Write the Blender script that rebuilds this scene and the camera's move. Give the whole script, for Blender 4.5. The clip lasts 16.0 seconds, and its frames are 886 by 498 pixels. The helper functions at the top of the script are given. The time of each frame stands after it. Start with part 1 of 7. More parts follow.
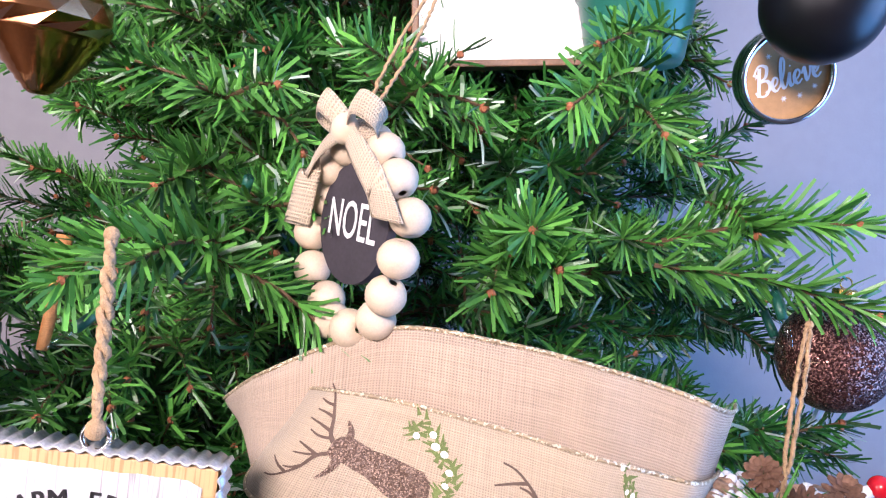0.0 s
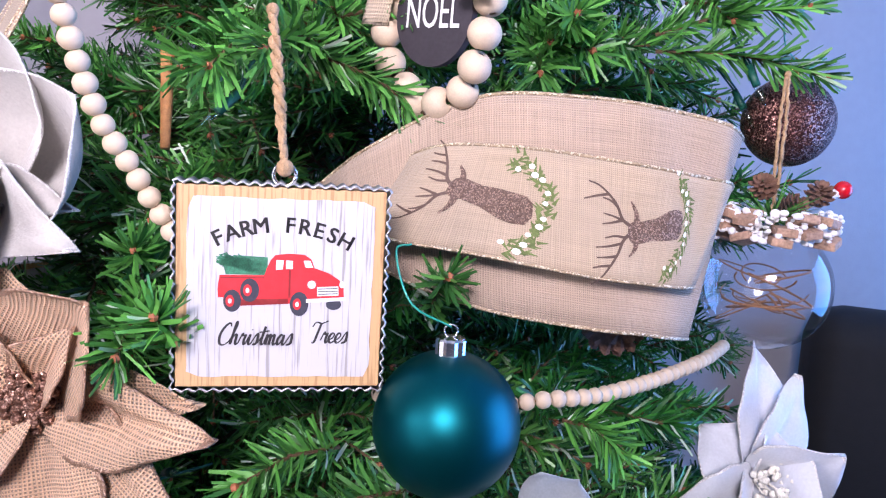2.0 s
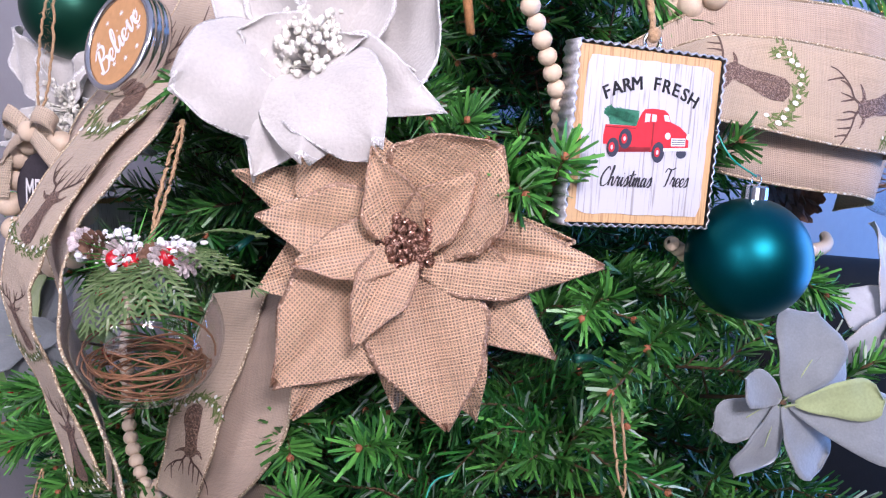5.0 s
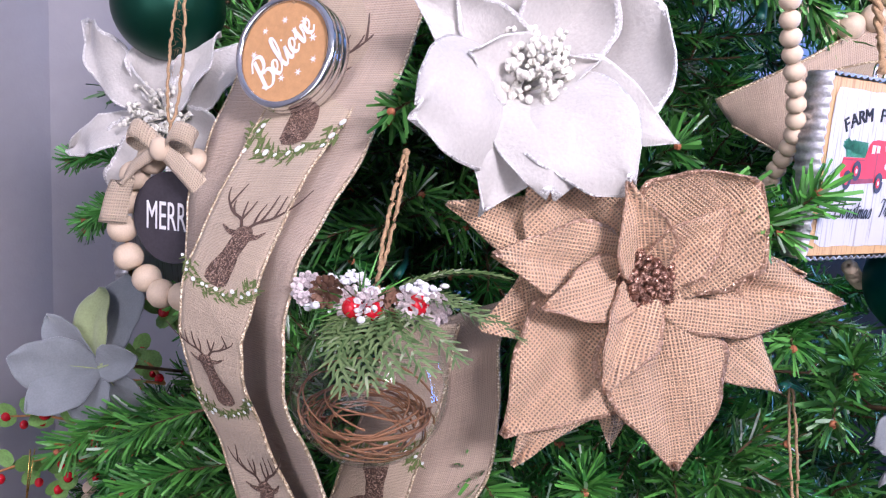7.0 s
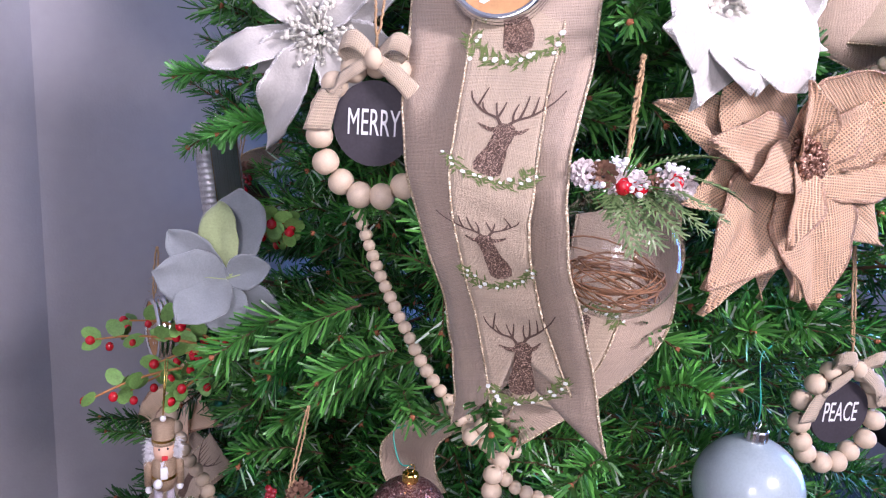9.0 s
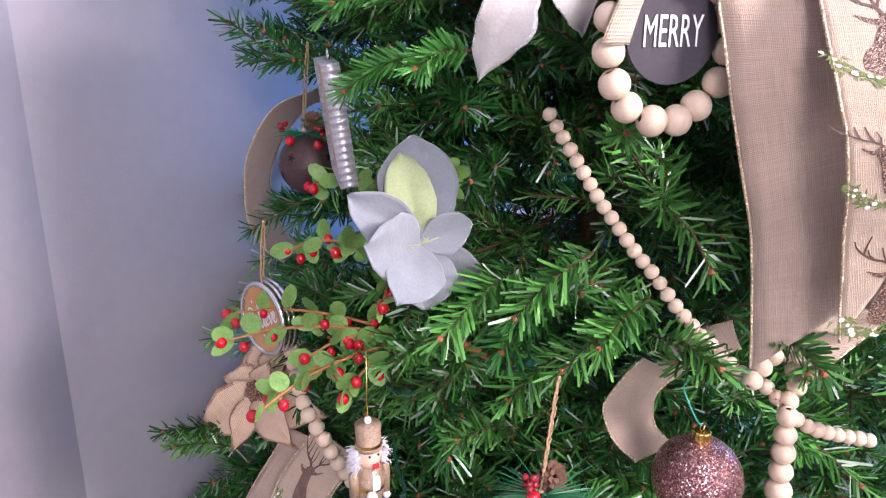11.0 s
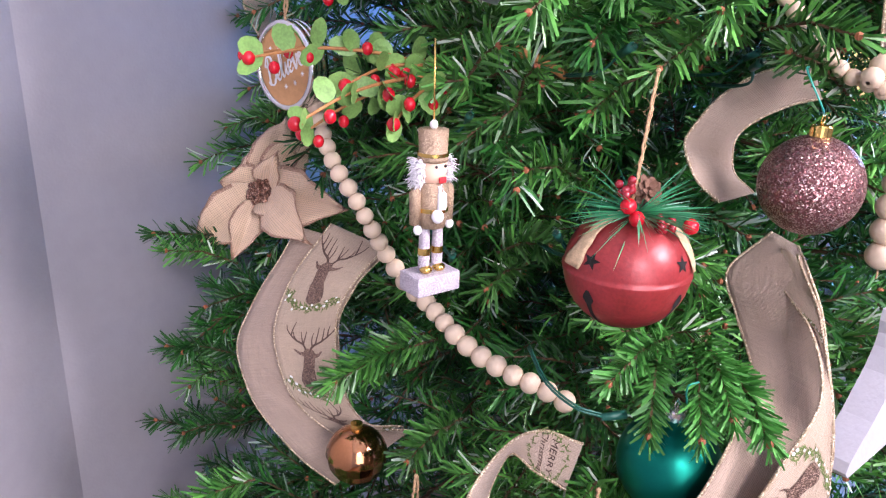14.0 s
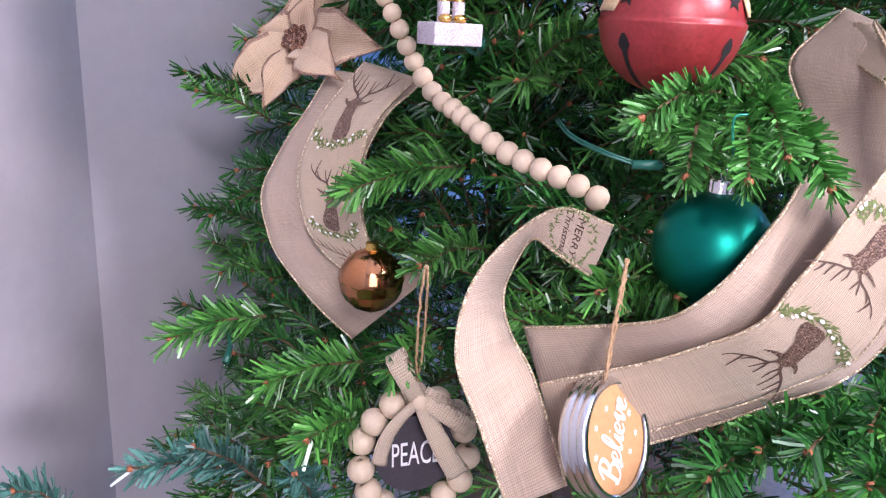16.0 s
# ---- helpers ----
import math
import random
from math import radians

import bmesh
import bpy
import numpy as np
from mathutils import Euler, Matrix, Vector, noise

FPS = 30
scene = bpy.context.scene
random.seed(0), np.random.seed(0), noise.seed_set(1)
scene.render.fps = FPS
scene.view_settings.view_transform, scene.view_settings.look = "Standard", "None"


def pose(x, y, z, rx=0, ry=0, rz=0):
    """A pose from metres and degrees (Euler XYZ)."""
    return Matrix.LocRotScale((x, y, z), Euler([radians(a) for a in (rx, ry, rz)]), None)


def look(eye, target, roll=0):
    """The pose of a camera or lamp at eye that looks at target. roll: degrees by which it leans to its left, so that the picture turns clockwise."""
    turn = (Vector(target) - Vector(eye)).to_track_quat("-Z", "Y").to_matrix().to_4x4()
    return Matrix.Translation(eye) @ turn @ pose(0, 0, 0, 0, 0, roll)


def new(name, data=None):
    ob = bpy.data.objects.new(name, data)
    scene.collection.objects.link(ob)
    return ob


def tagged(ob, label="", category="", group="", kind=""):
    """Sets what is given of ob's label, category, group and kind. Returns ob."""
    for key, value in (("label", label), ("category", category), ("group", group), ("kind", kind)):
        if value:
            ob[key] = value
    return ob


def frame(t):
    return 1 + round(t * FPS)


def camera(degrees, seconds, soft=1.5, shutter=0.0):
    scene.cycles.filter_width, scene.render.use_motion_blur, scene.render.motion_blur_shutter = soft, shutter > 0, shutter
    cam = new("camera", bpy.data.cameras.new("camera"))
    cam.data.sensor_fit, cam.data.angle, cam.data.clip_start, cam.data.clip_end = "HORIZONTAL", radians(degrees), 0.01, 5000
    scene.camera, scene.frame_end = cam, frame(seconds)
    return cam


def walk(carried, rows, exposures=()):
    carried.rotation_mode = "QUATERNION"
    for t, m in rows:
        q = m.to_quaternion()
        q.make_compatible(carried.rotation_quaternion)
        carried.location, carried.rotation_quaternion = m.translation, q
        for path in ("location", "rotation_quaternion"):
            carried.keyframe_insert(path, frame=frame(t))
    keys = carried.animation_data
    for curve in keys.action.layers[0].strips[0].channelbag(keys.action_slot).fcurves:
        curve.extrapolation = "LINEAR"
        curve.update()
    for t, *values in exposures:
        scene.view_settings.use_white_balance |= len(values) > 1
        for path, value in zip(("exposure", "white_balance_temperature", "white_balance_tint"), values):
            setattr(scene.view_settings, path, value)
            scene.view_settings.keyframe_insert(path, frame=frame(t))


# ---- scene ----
cam = camera(60.2, 16.0, soft=1.2)
PATH = [
    (0, (0.1045, 0.0914, 1.5092), (0.0282, 0.5848, 1.4814), 7.14),
    (0.5, (0.0891, 0.0785, 1.5025), (0.0256, 0.5708, 1.4419), 5.79),
    (1, (0.0612, 0.0504, 1.4678), (0.0333, 0.5455, 1.4038), 4.54),
    (1.5, (0.0305, 0.0168, 1.4390), (0.0284, 0.5115, 1.3660), 3.47),
    (2, (0.0118, -0.0057, 1.4274), (0.0172, 0.4889, 1.3538), 2.87),
    (2.5, (0.0070, -0.0135, 1.4114), (0.0191, 0.4807, 1.3370), 2.56),
    (3, (-0.0211, -0.0398, 1.3937), (-0.0122, 0.4532, 1.3108), 2.81),
    (3.5, (-0.0988, -0.0644, 1.3825), (-0.0765, 0.4295, 1.3081), 2.59),
    (3.7, (-0.1203, -0.0694, 1.3751), (-0.0861, 0.4240, 1.3014), 2.85),
    (5.8, (-0.3514, -0.0109, 1.3373), (-0.1990, 0.4601, 1.2675), 3.33),
    (6, (-0.3711, 0.0036, 1.3418), (-0.2069, 0.4703, 1.2698), 3.41),
    (6.5, (-0.4067, 0.0196, 1.3509), (-0.2352, 0.4826, 1.2719), 3.53),
    (7, (-0.4401, 0.0298, 1.3616), (-0.2633, 0.4903, 1.2800), 3.91),
    (7.5, (-0.4848, 0.0404, 1.3678), (-0.2813, 0.4897, 1.2856), 4.83),
    (8, (-0.5517, 0.0447, 1.3718), (-0.3100, 0.4735, 1.2839), 5.26),
    (8.5, (-0.6406, 0.0447, 1.3564), (-0.3723, 0.4560, 1.2622), 4.22),
    (9, (-0.6879, 0.0701, 1.3328), (-0.4154, 0.4726, 1.2155), 3.84),
    (9.5, (-0.7236, 0.1404, 1.3146), (-0.4414, 0.5289, 1.1755), 3.48),
    (9.7, (-0.7356, 0.1714, 1.3137), (-0.4536, 0.5586, 1.1705), 3.00),
    (11.8, (-0.9176, 0.3702, 1.2695), (-0.5440, 0.6638, 1.1139), -1.01),
    (12, (-0.9222, 0.3758, 1.2570), (-0.5480, 0.6668, 1.0982), -0.87),
    (12.5, (-0.9222, 0.3895, 1.2182), (-0.5494, 0.6789, 1.0530), -0.45),
    (13, (-0.9158, 0.3971, 1.1877), (-0.5432, 0.6849, 1.0195), 0.27),
    (13.5, (-0.9129, 0.3986, 1.1471), (-0.5432, 0.6891, 0.9772), 1.42),
    (14, (-0.9022, 0.4018, 1.1039), (-0.5358, 0.6979, 0.9363), 1.92),
    (14.5, (-0.8951, 0.4065, 1.0657), (-0.5306, 0.7095, 0.9065), 2.32),
    (15, (-0.8975, 0.3934, 1.0209), (-0.5365, 0.7024, 0.8655), 2.82),
    (15.5, (-0.8942, 0.3845, 0.9693), (-0.5426, 0.7077, 0.8214), 3.27),
    (16, (-0.8797, 0.3653, 0.9234), (-0.5391, 0.7016, 0.7788), 3.13),
]
walk(cam, [(t, look(eye, target, roll)) for t, eye, target, roll in PATH],
     exposures=[(0, -0.22, 6950, 11), (2, -0.43, 6250, 13), (3.7, -0.52, 6200, 13), (6, -0.44, 6080, 12), (8.5, -0.26, 6100, 14), (9.7, 0.22, 6250, 15), (12, 0.82, 6550, 15), (14, 0.97, 6400, 14), (16, 1.06, 6250, 14)])

# ---------------------------------------------------------------- world and lights
world = bpy.data.worlds.new("world")
scene.world = world
world.use_nodes = True
wn = world.node_tree.nodes
sky = wn.new("ShaderNodeTexSky")
sky.sky_type, sky.sun_disc, sky.sun_elevation, sky.sun_rotation = "NISHITA", False, radians(25), radians(90)
world.node_tree.links.new(sky.outputs[0], wn["Background"].inputs[0])
wn["Background"].inputs[1].default_value = 0.08
scene.view_settings.exposure = 0.0


def area(name, m, sx, sy, watts, colour):
    d = bpy.data.lights.new(name, "AREA")
    d.shape, d.size, d.size_y, d.energy, d.color = "RECTANGLE", sx, sy, watts, colour
    ob = new(name, d)
    ob.matrix_world = m
    return ob


# two ceiling fixtures behind the viewer, the tall window with its blue evening light, an added fill lamp
KEY = area("key_lamp", look((-0.12, -0.90, 2.02), (-0.12, 0.6, 1.72)), 0.42, 0.42, 22.5, (1.0, 0.895, 0.97))
KEY.data.spread = radians(95)
KEY2 = area("key_lamp_second", look((-1.75, -1.05, 2.02), (-0.4, 0.7, 1.0)), 0.42, 0.42, 26, (1.0, 0.895, 0.97))
WIN = area("window_light", look((1.75, 0.49, 1.35), (0.0, 0.62, 1.25)), 1.2, 1.5, 66, (0.12, 0.38, 1.0))
# added fill lamp; the room has no source at this place
FILL = area("fill_light", look((-1.85, -1.55, 1.25), (-0.3, 0.8, 1.05)), 1.5, 1.5, 20, (0.97, 0.93, 1.0))


# ---------------------------------------------------------------- materials
def mat(name, base, rough=0.6, metal=0.0, vary=0.25, scale=60.0, bump=0.0, bump_scale=300.0, spec=0.5, coat=0.0, sheen=0.0, sparkle=None):
    """A plain surface with grain at two scales; sparkle adds glitter flakes of that colour."""
    m = bpy.data.materials.new(name)
    m.use_nodes = True
    nt = m.node_tree
    N, L = nt.nodes, nt.links
    b = N["Principled BSDF"]
    b.inputs["Roughness"].default_value, b.inputs["Metallic"].default_value = rough, metal
    b.inputs["Specular IOR Level"].default_value, b.inputs["Coat Weight"].default_value = spec, coat
    b.inputs["Sheen Weight"].default_value = sheen
    tc = N.new("ShaderNodeTexCoord")
    n1, n2 = N.new("ShaderNodeTexNoise"), N.new("ShaderNodeTexNoise")
    n1.inputs["Scale"].default_value, n2.inputs["Scale"].default_value = scale, scale * 9
    n1.inputs["Detail"].default_value = 5
    for n in (n1, n2):
        L.new(tc.outputs["Object"], n.inputs["Vector"])
    add = N.new("ShaderNodeMath")
    add.operation = "ADD"
    L.new(n1.outputs[0], add.inputs[0]), L.new(n2.outputs[0], add.inputs[1])
    ramp = N.new("ShaderNodeMapRange")
    ramp.inputs[1].default_value, ramp.inputs[2].default_value = 0.65, 1.35
    ramp.inputs[3].default_value, ramp.inputs[4].default_value = 1 - vary, 1 + vary
    L.new(add.outputs[0], ramp.inputs[0])
    mul = N.new("ShaderNodeVectorMath")
    mul.operation = "SCALE"
    mul.inputs[0].default_value = base
    L.new(ramp.outputs[0], mul.inputs["Scale"])
    L.new(mul.outputs[0], b.inputs["Base Color"])
    if bump:
        n3, bp = N.new("ShaderNodeTexNoise"), N.new("ShaderNodeBump")
        n3.inputs["Scale"].default_value = bump_scale
        bp.inputs["Strength"].default_value, bp.inputs["Distance"].default_value = bump, 0.001
        L.new(tc.outputs["Object"], n3.inputs["Vector"])
        L.new(n3.outputs[0], bp.inputs["Height"]), L.new(bp.outputs[0], b.inputs["Normal"])
    if sparkle:
        v, bp = N.new("ShaderNodeTexVoronoi"), N.new("ShaderNodeMixRGB")
        v.inputs["Scale"].default_value = sparkle[3]
        L.new(tc.outputs["Object"], v.inputs["Vector"])
        geo, mixn, nrm = N.new("ShaderNodeNewGeometry"), N.new("ShaderNodeVectorMath"), N.new("ShaderNodeVectorMath")
        sub = N.new("ShaderNodeVectorMath")
        sub.operation, sub.inputs[1].default_value = "SUBTRACT", (0.5, 0.5, 0.5)
        L.new(v.outputs["Color"], sub.inputs[0])
        mixn.operation = "MULTIPLY_ADD"
        mixn.inputs[1].default_value = (1.1, 1.1, 1.1)
        L.new(sub.outputs[0], mixn.inputs[0]), L.new(geo.outputs["Normal"], mixn.inputs[2])
        nrm.operation = "NORMALIZE"
        L.new(mixn.outputs[0], nrm.inputs[0]), L.new(nrm.outputs[0], b.inputs["Normal"])
        bp.inputs[2].default_value = (*sparkle[:3], 1)
        sep, gt = N.new("ShaderNodeSeparateColor"), N.new("ShaderNodeMath")
        gt.operation, gt.inputs[1].default_value = "GREATER_THAN", 0.72
        L.new(v.outputs["Color"], sep.inputs[0]), L.new(sep.outputs[0], gt.inputs[0])
        L.new(gt.outputs[0], bp.inputs[0]), L.new(mul.outputs[0], bp.inputs[1])
        L.new(bp.outputs[0], b.inputs["Base Color"])
    return m


def cloth(name, base, thread, depth, vary=0.18, rough=0.85, edge=None, contrast=0.35, sheen=0.2):
    """Woven cloth: warp and weft along the UV map (metres); edge: colour of glittering rim where |u| nears the border attribute."""
    m = bpy.data.materials.new(name)
    m.use_nodes = True
    N, L = m.node_tree.nodes, m.node_tree.links
    b = N["Principled BSDF"]
    b.inputs["Roughness"].default_value, b.inputs["Sheen Weight"].default_value = rough, sheen
    uv, sep = N.new("ShaderNodeUVMap"), N.new("ShaderNodeSeparateXYZ")
    L.new(uv.outputs[0], sep.inputs[0])
    wob = N.new("ShaderNodeTexNoise")
    wob.inputs["Scale"].default_value = 90
    L.new(uv.outputs[0], wob.inputs["Vector"])

    def sine(axis, off):
        a, s, mm = N.new("ShaderNodeMath"), N.new("ShaderNodeMath"), N.new("ShaderNodeMath")
        mm.operation, mm.inputs[1].default_value = "MULTIPLY_ADD", math.pi / thread
        L.new(sep.outputs[axis], mm.inputs[0])
        a.operation, a.inputs[1].default_value = "MULTIPLY", 2.0
        L.new(wob.outputs[0], a.inputs[0]), L.new(a.outputs[0], mm.inputs[2])
        s.operation = "SINE"
        L.new(mm.outputs[0], s.inputs[0])
        return s

    sx, sy = sine(0, 0), sine(1, 1)
    ab = []
    for k in (sx, sy):
        q = N.new("ShaderNodeMath")
        q.operation = "ABSOLUTE"
        L.new(k.outputs[0], q.inputs[0])
        ab.append(q)
    pr = N.new("ShaderNodeMath")
    pr.operation = "MAXIMUM"
    L.new(ab[0].outputs[0], pr.inputs[0]), L.new(ab[1].outputs[0], pr.inputs[1])
    dk = N.new("ShaderNodeMapRange")
    dk.interpolation_type = "SMOOTHSTEP"
    dk.inputs[1].default_value, dk.inputs[2].default_value, dk.inputs[3].default_value, dk.inputs[4].default_value = 0.35, 0.97, 0.0, 1.6
    L.new(pr.outputs[0], dk.inputs[0])
    pr = dk
    # uneven threads: long streaks in both directions
    tot = pr
    for k, sc in enumerate(((1400, 30, 1), (30, 1400, 1))):
        mp, ns, ad = N.new("ShaderNodeMapping"), N.new("ShaderNodeTexNoise"), N.new("ShaderNodeMath")
        mp.inputs["Scale"].default_value = sc
        ns.inputs["Scale"].default_value = 1.0
        L.new(uv.outputs[0], mp.inputs[0]), L.new(mp.outputs[0], ns.inputs["Vector"])
        ad.operation = "MULTIPLY_ADD"
        ad.inputs[1].default_value = 1.6
        L.new(ns.outputs[0], ad.inputs[0]), L.new(tot.outputs[0], ad.inputs[2])
        tot = ad
    mr = N.new("ShaderNodeMapRange")
    mr.inputs[1].default_value, mr.inputs[2].default_value = 0.6, 3.9
    mr.inputs[3].default_value, mr.inputs[4].default_value = 1 - contrast, 1 + contrast
    L.new(tot.outputs[0], mr.inputs[0])
    big = N.new("ShaderNodeTexNoise")
    big.inputs["Scale"].default_value = 25
    L.new(uv.outputs[0], big.inputs["Vector"])
    mr2 = N.new("ShaderNodeMapRange")
    mr2.inputs[3].default_value, mr2.inputs[4].default_value = 1 - vary, 1 + vary
    L.new(big.outputs[0], mr2.inputs[0])
    mu = N.new("ShaderNodeMath")
    mu.operation = "MULTIPLY"
    L.new(mr.outputs[0], mu.inputs[0]), L.new(mr2.outputs[0], mu.inputs[1])
    sc = N.new("ShaderNodeVectorMath")
    sc.operation, sc.inputs[0].default_value = "SCALE", base
    L.new(mu.outputs[0], sc.inputs["Scale"]), L.new(sc.outputs[0], b.inputs["Base Color"])
    bp = N.new("ShaderNodeBump")
    bp.inputs["Strength"].default_value, bp.inputs["Distance"].default_value = depth, thread * 0.5
    L.new(tot.outputs[0], bp.inputs["Height"]), L.new(bp.outputs[0], b.inputs["Normal"])
    return m


def foliage(name, dark, light, tip, rough=0.4):
    """Needles that differ one from another."""
    m = bpy.data.materials.new(name)
    m.use_nodes = True
    N, L = m.node_tree.nodes, m.node_tree.links
    b = N["Principled BSDF"]
    b.inputs["Roughness"].default_value = rough
    geo, ramp, oi = N.new("ShaderNodeNewGeometry"), N.new("ShaderNodeValToRGB"), N.new("ShaderNodeObjectInfo")
    e = ramp.color_ramp.elements
    e[0].position, e[0].color = 0.0, (*dark, 1)
    e[1].position, e[1].color = 0.93, (*light, 1)
    k = e.new(0.97)
    k.color = (*tip, 1)
    L.new(geo.outputs["Random Per Island"], ramp.inputs[0])
    mr, sc = N.new("ShaderNodeMapRange"), N.new("ShaderNodeVectorMath")
    mr.inputs[3].default_value, mr.inputs[4].default_value = 0.65, 1.25
    L.new(oi.outputs["Random"], mr.inputs[0])
    sc.operation = "SCALE"
    L.new(ramp.outputs[0], sc.inputs[0]), L.new(mr.outputs[0], sc.inputs["Scale"])
    L.new(sc.outputs[0], b.inputs["Base Color"])
    return m


def clear_glass(name, tint=(1, 1, 1), edge=0.0):
    m = bpy.data.materials.new(name)
    m.use_nodes = True
    N, L = m.node_tree.nodes, m.node_tree.links
    N.remove(N["Principled BSDF"])
    tr, gl, mx, fr, pw = (N.new("ShaderNode" + k) for k in ("BsdfTransparent", "BsdfGlossy", "MixShader", "LayerWeight", "Math"))
    tr.inputs[0].default_value = (*tint, 1)
    gl.inputs["Roughness"].default_value = 0.02
    fr.inputs[0].default_value = 0.5
    md = N.new("ShaderNodeMath")
    pw.operation, pw.inputs[1].default_value = "POWER", 3.0
    md.operation, md.inputs[1].default_value, md.inputs[2].default_value = "MULTIPLY_ADD", 0.6, 0.05
    L.new(fr.outputs["Facing"], pw.inputs[0]), L.new(pw.outputs[0], md.inputs[0]), L.new(md.outputs[0], mx.inputs[0]), L.new(tr.outputs[0], mx.inputs[1]), L.new(gl.outputs[0], mx.inputs[2])
    L.new(mx.outputs[0], N["Material Output"].inputs[0])
    return m


def printed_planks(name, base, streak, amount):
    """Whitewashed boards: upright grain streaks in object space."""
    m = bpy.data.materials.new(name)
    m.use_nodes = True
    N, L = m.node_tree.nodes, m.node_tree.links
    b = N["Principled BSDF"]
    b.inputs["Roughness"].default_value = 0.55
    tc, mp, ns, rp = N.new("ShaderNodeTexCoord"), N.new("ShaderNodeMapping"), N.new("ShaderNodeTexNoise"), N.new("ShaderNodeValToRGB")
    mp.inputs["Scale"].default_value = (640, 640, 26)
    ns.inputs["Scale"].default_value, ns.inputs["Detail"].default_value = 1.0, 6
    L.new(tc.outputs["Object"], mp.inputs[0]), L.new(mp.outputs[0], ns.inputs["Vector"])
    e = rp.color_ramp.elements
    e[0].position, e[0].color = amount, (*streak, 1)
    e[1].position, e[1].color = amount + 0.1, (*base, 1)
    L.new(ns.outputs[0], rp.inputs[0]), L.new(rp.outputs[0], b.inputs["Base Color"])
    return m


M = {}
M["needle"] = foliage("needle_green", (0.013, 0.085, 0.015), (0.130, 0.395, 0.070), (0.55, 0.65, 0.54))
# deep green, darkened further to stand for the shade inside the tree
M["needle_dark"] = foliage("needle_deep_shaded_green", (0.006, 0.045, 0.009), (0.035, 0.19, 0.028), (0.3, 0.4, 0.33))
M["needle_blue"] = foliage("needle_frosted", (0.02, 0.09, 0.07), (0.1, 0.26, 0.22), (0.6, 0.7, 0.7))
M["needle_teal"] = foliage("needle_teal_green", (0.012, 0.13, 0.06), (0.07, 0.36, 0.17), (0.3, 0.55, 0.4))
M["needle_soft"] = foliage("needle_soft_green", (0.03, 0.15, 0.02), (0.09, 0.3, 0.06), (0.14, 0.36, 0.1))
M["cedar"] = foliage("cedar_green", (0.08, 0.16, 0.04), (0.24, 0.34, 0.13), (0.4, 0.46, 0.28), 0.6)
M["stem"] = mat("brown_stem", (0.11, 0.06, 0.03), 0.8, bump=0.5)
M["bud"] = mat("orange_brown_bud", (0.33, 0.11, 0.05), 0.7)
M["wide"] = cloth("tan_linen", (0.39, 0.295, 0.225), 0.0011, 0.7, contrast=0.62, vary=0.12)
M["narrow"] = cloth("cream_linen", (0.405, 0.315, 0.228), 0.0010, 0.6, contrast=0.5, vary=0.1)
M["gold_edge"] = mat("gold_wire_edge", (0.46, 0.35, 0.23), 0.45, 0.35, sparkle=(0.85, 0.74, 0.55, 1100))
M["deer"] = mat("brown_glitter", (0.115, 0.068, 0.05), 0.45, 0.2, sparkle=(0.36, 0.24, 0.18, 1900))
M["antler"] = mat("brown_print", (0.1, 0.06, 0.045), 0.7)
M["leafprint"] = mat("olive_leaf_print", (0.13, 0.17, 0.05), 0.8, vary=0.5, scale=300)
M["berryprint"] = mat("white_berry_print", (0.85, 0.87, 0.83), 0.5)
M["bead"] = mat("pale_wooden_bead", (0.62, 0.49, 0.36), 0.55, vary=0.12, scale=120, bump=0.15)
M["black"] = mat("black_chalk_paint", (0.035, 0.029, 0.038), 0.7, vary=0.2)
M["white"] = mat("white_paint", (0.78, 0.77, 0.78), 0.5, vary=0.04)
M["twine"] = mat("jute_twine", (0.42, 0.27, 0.15), 0.9, vary=0.4, scale=400, bump=0.8, bump_scale=900)
M["bow"] = cloth("cream_burlap", (0.52, 0.41, 0.30), 0.0015, 0.8, contrast=0.4)
M["signwood"] = printed_planks("honey_wood", (0.62, 0.4, 0.2), (0.45, 0.26, 0.12), 0.4)
M["tagwhite"] = mat("cool_white_paint", (0.47, 0.46, 0.5), 0.6, vary=0.06, bump=0.2)
M["planks"] = printed_planks("whitewashed_planks", (0.56, 0.545, 0.575), (0.33, 0.31, 0.31), 0.34)
M["tin"] = mat("galvanised_tin", (0.5, 0.5, 0.52), 0.42, 0.6, vary=0.3, scale=80)
M["steel"] = mat("polished_steel", (0.75, 0.75, 0.76), 0.16, 1.0, vary=0.05)
M["ink"] = mat("black_ink", (0.025, 0.022, 0.025), 0.6)
M["red"] = mat("red_print", (0.62, 0.025, 0.035), 0.5, vary=0.25, scale=200)
M["pine"] = mat("green_print", (0.04, 0.2, 0.11), 0.6, vary=0.5, scale=250)
M["dark"] = mat("dark_print", (0.04, 0.04, 0.06), 0.6)
M["pale"] = mat("pale_print", (0.7, 0.68, 0.68), 0.5)
M["teal"] = mat("teal_satin_ball", (0.0, 0.085, 0.105), 0.4, 0.9, vary=0.05, spec=0.6)
M["emerald"] = mat("emerald_satin_ball", (0.0, 0.16, 0.115), 0.38, 0.85, vary=0.05)
M["deepgreen"] = mat("dark_green_satin_ball", (0.004, 0.05, 0.03), 0.4, 0.7, vary=0.05)
M["blackball"] = mat("black_satin_ball", (0.008, 0.008, 0.012), 0.35, 0.2, vary=0.05)
M["glitter"] = mat("mauve_glitter", (0.2, 0.085, 0.085), 0.3, 0.75, sparkle=(0.6, 0.4, 0.38, 1300))
M["browngl"] = mat("brown_glitter_ball", (0.075, 0.03, 0.03), 0.35, 0.7, sparkle=(0.36, 0.18, 0.15, 1300))
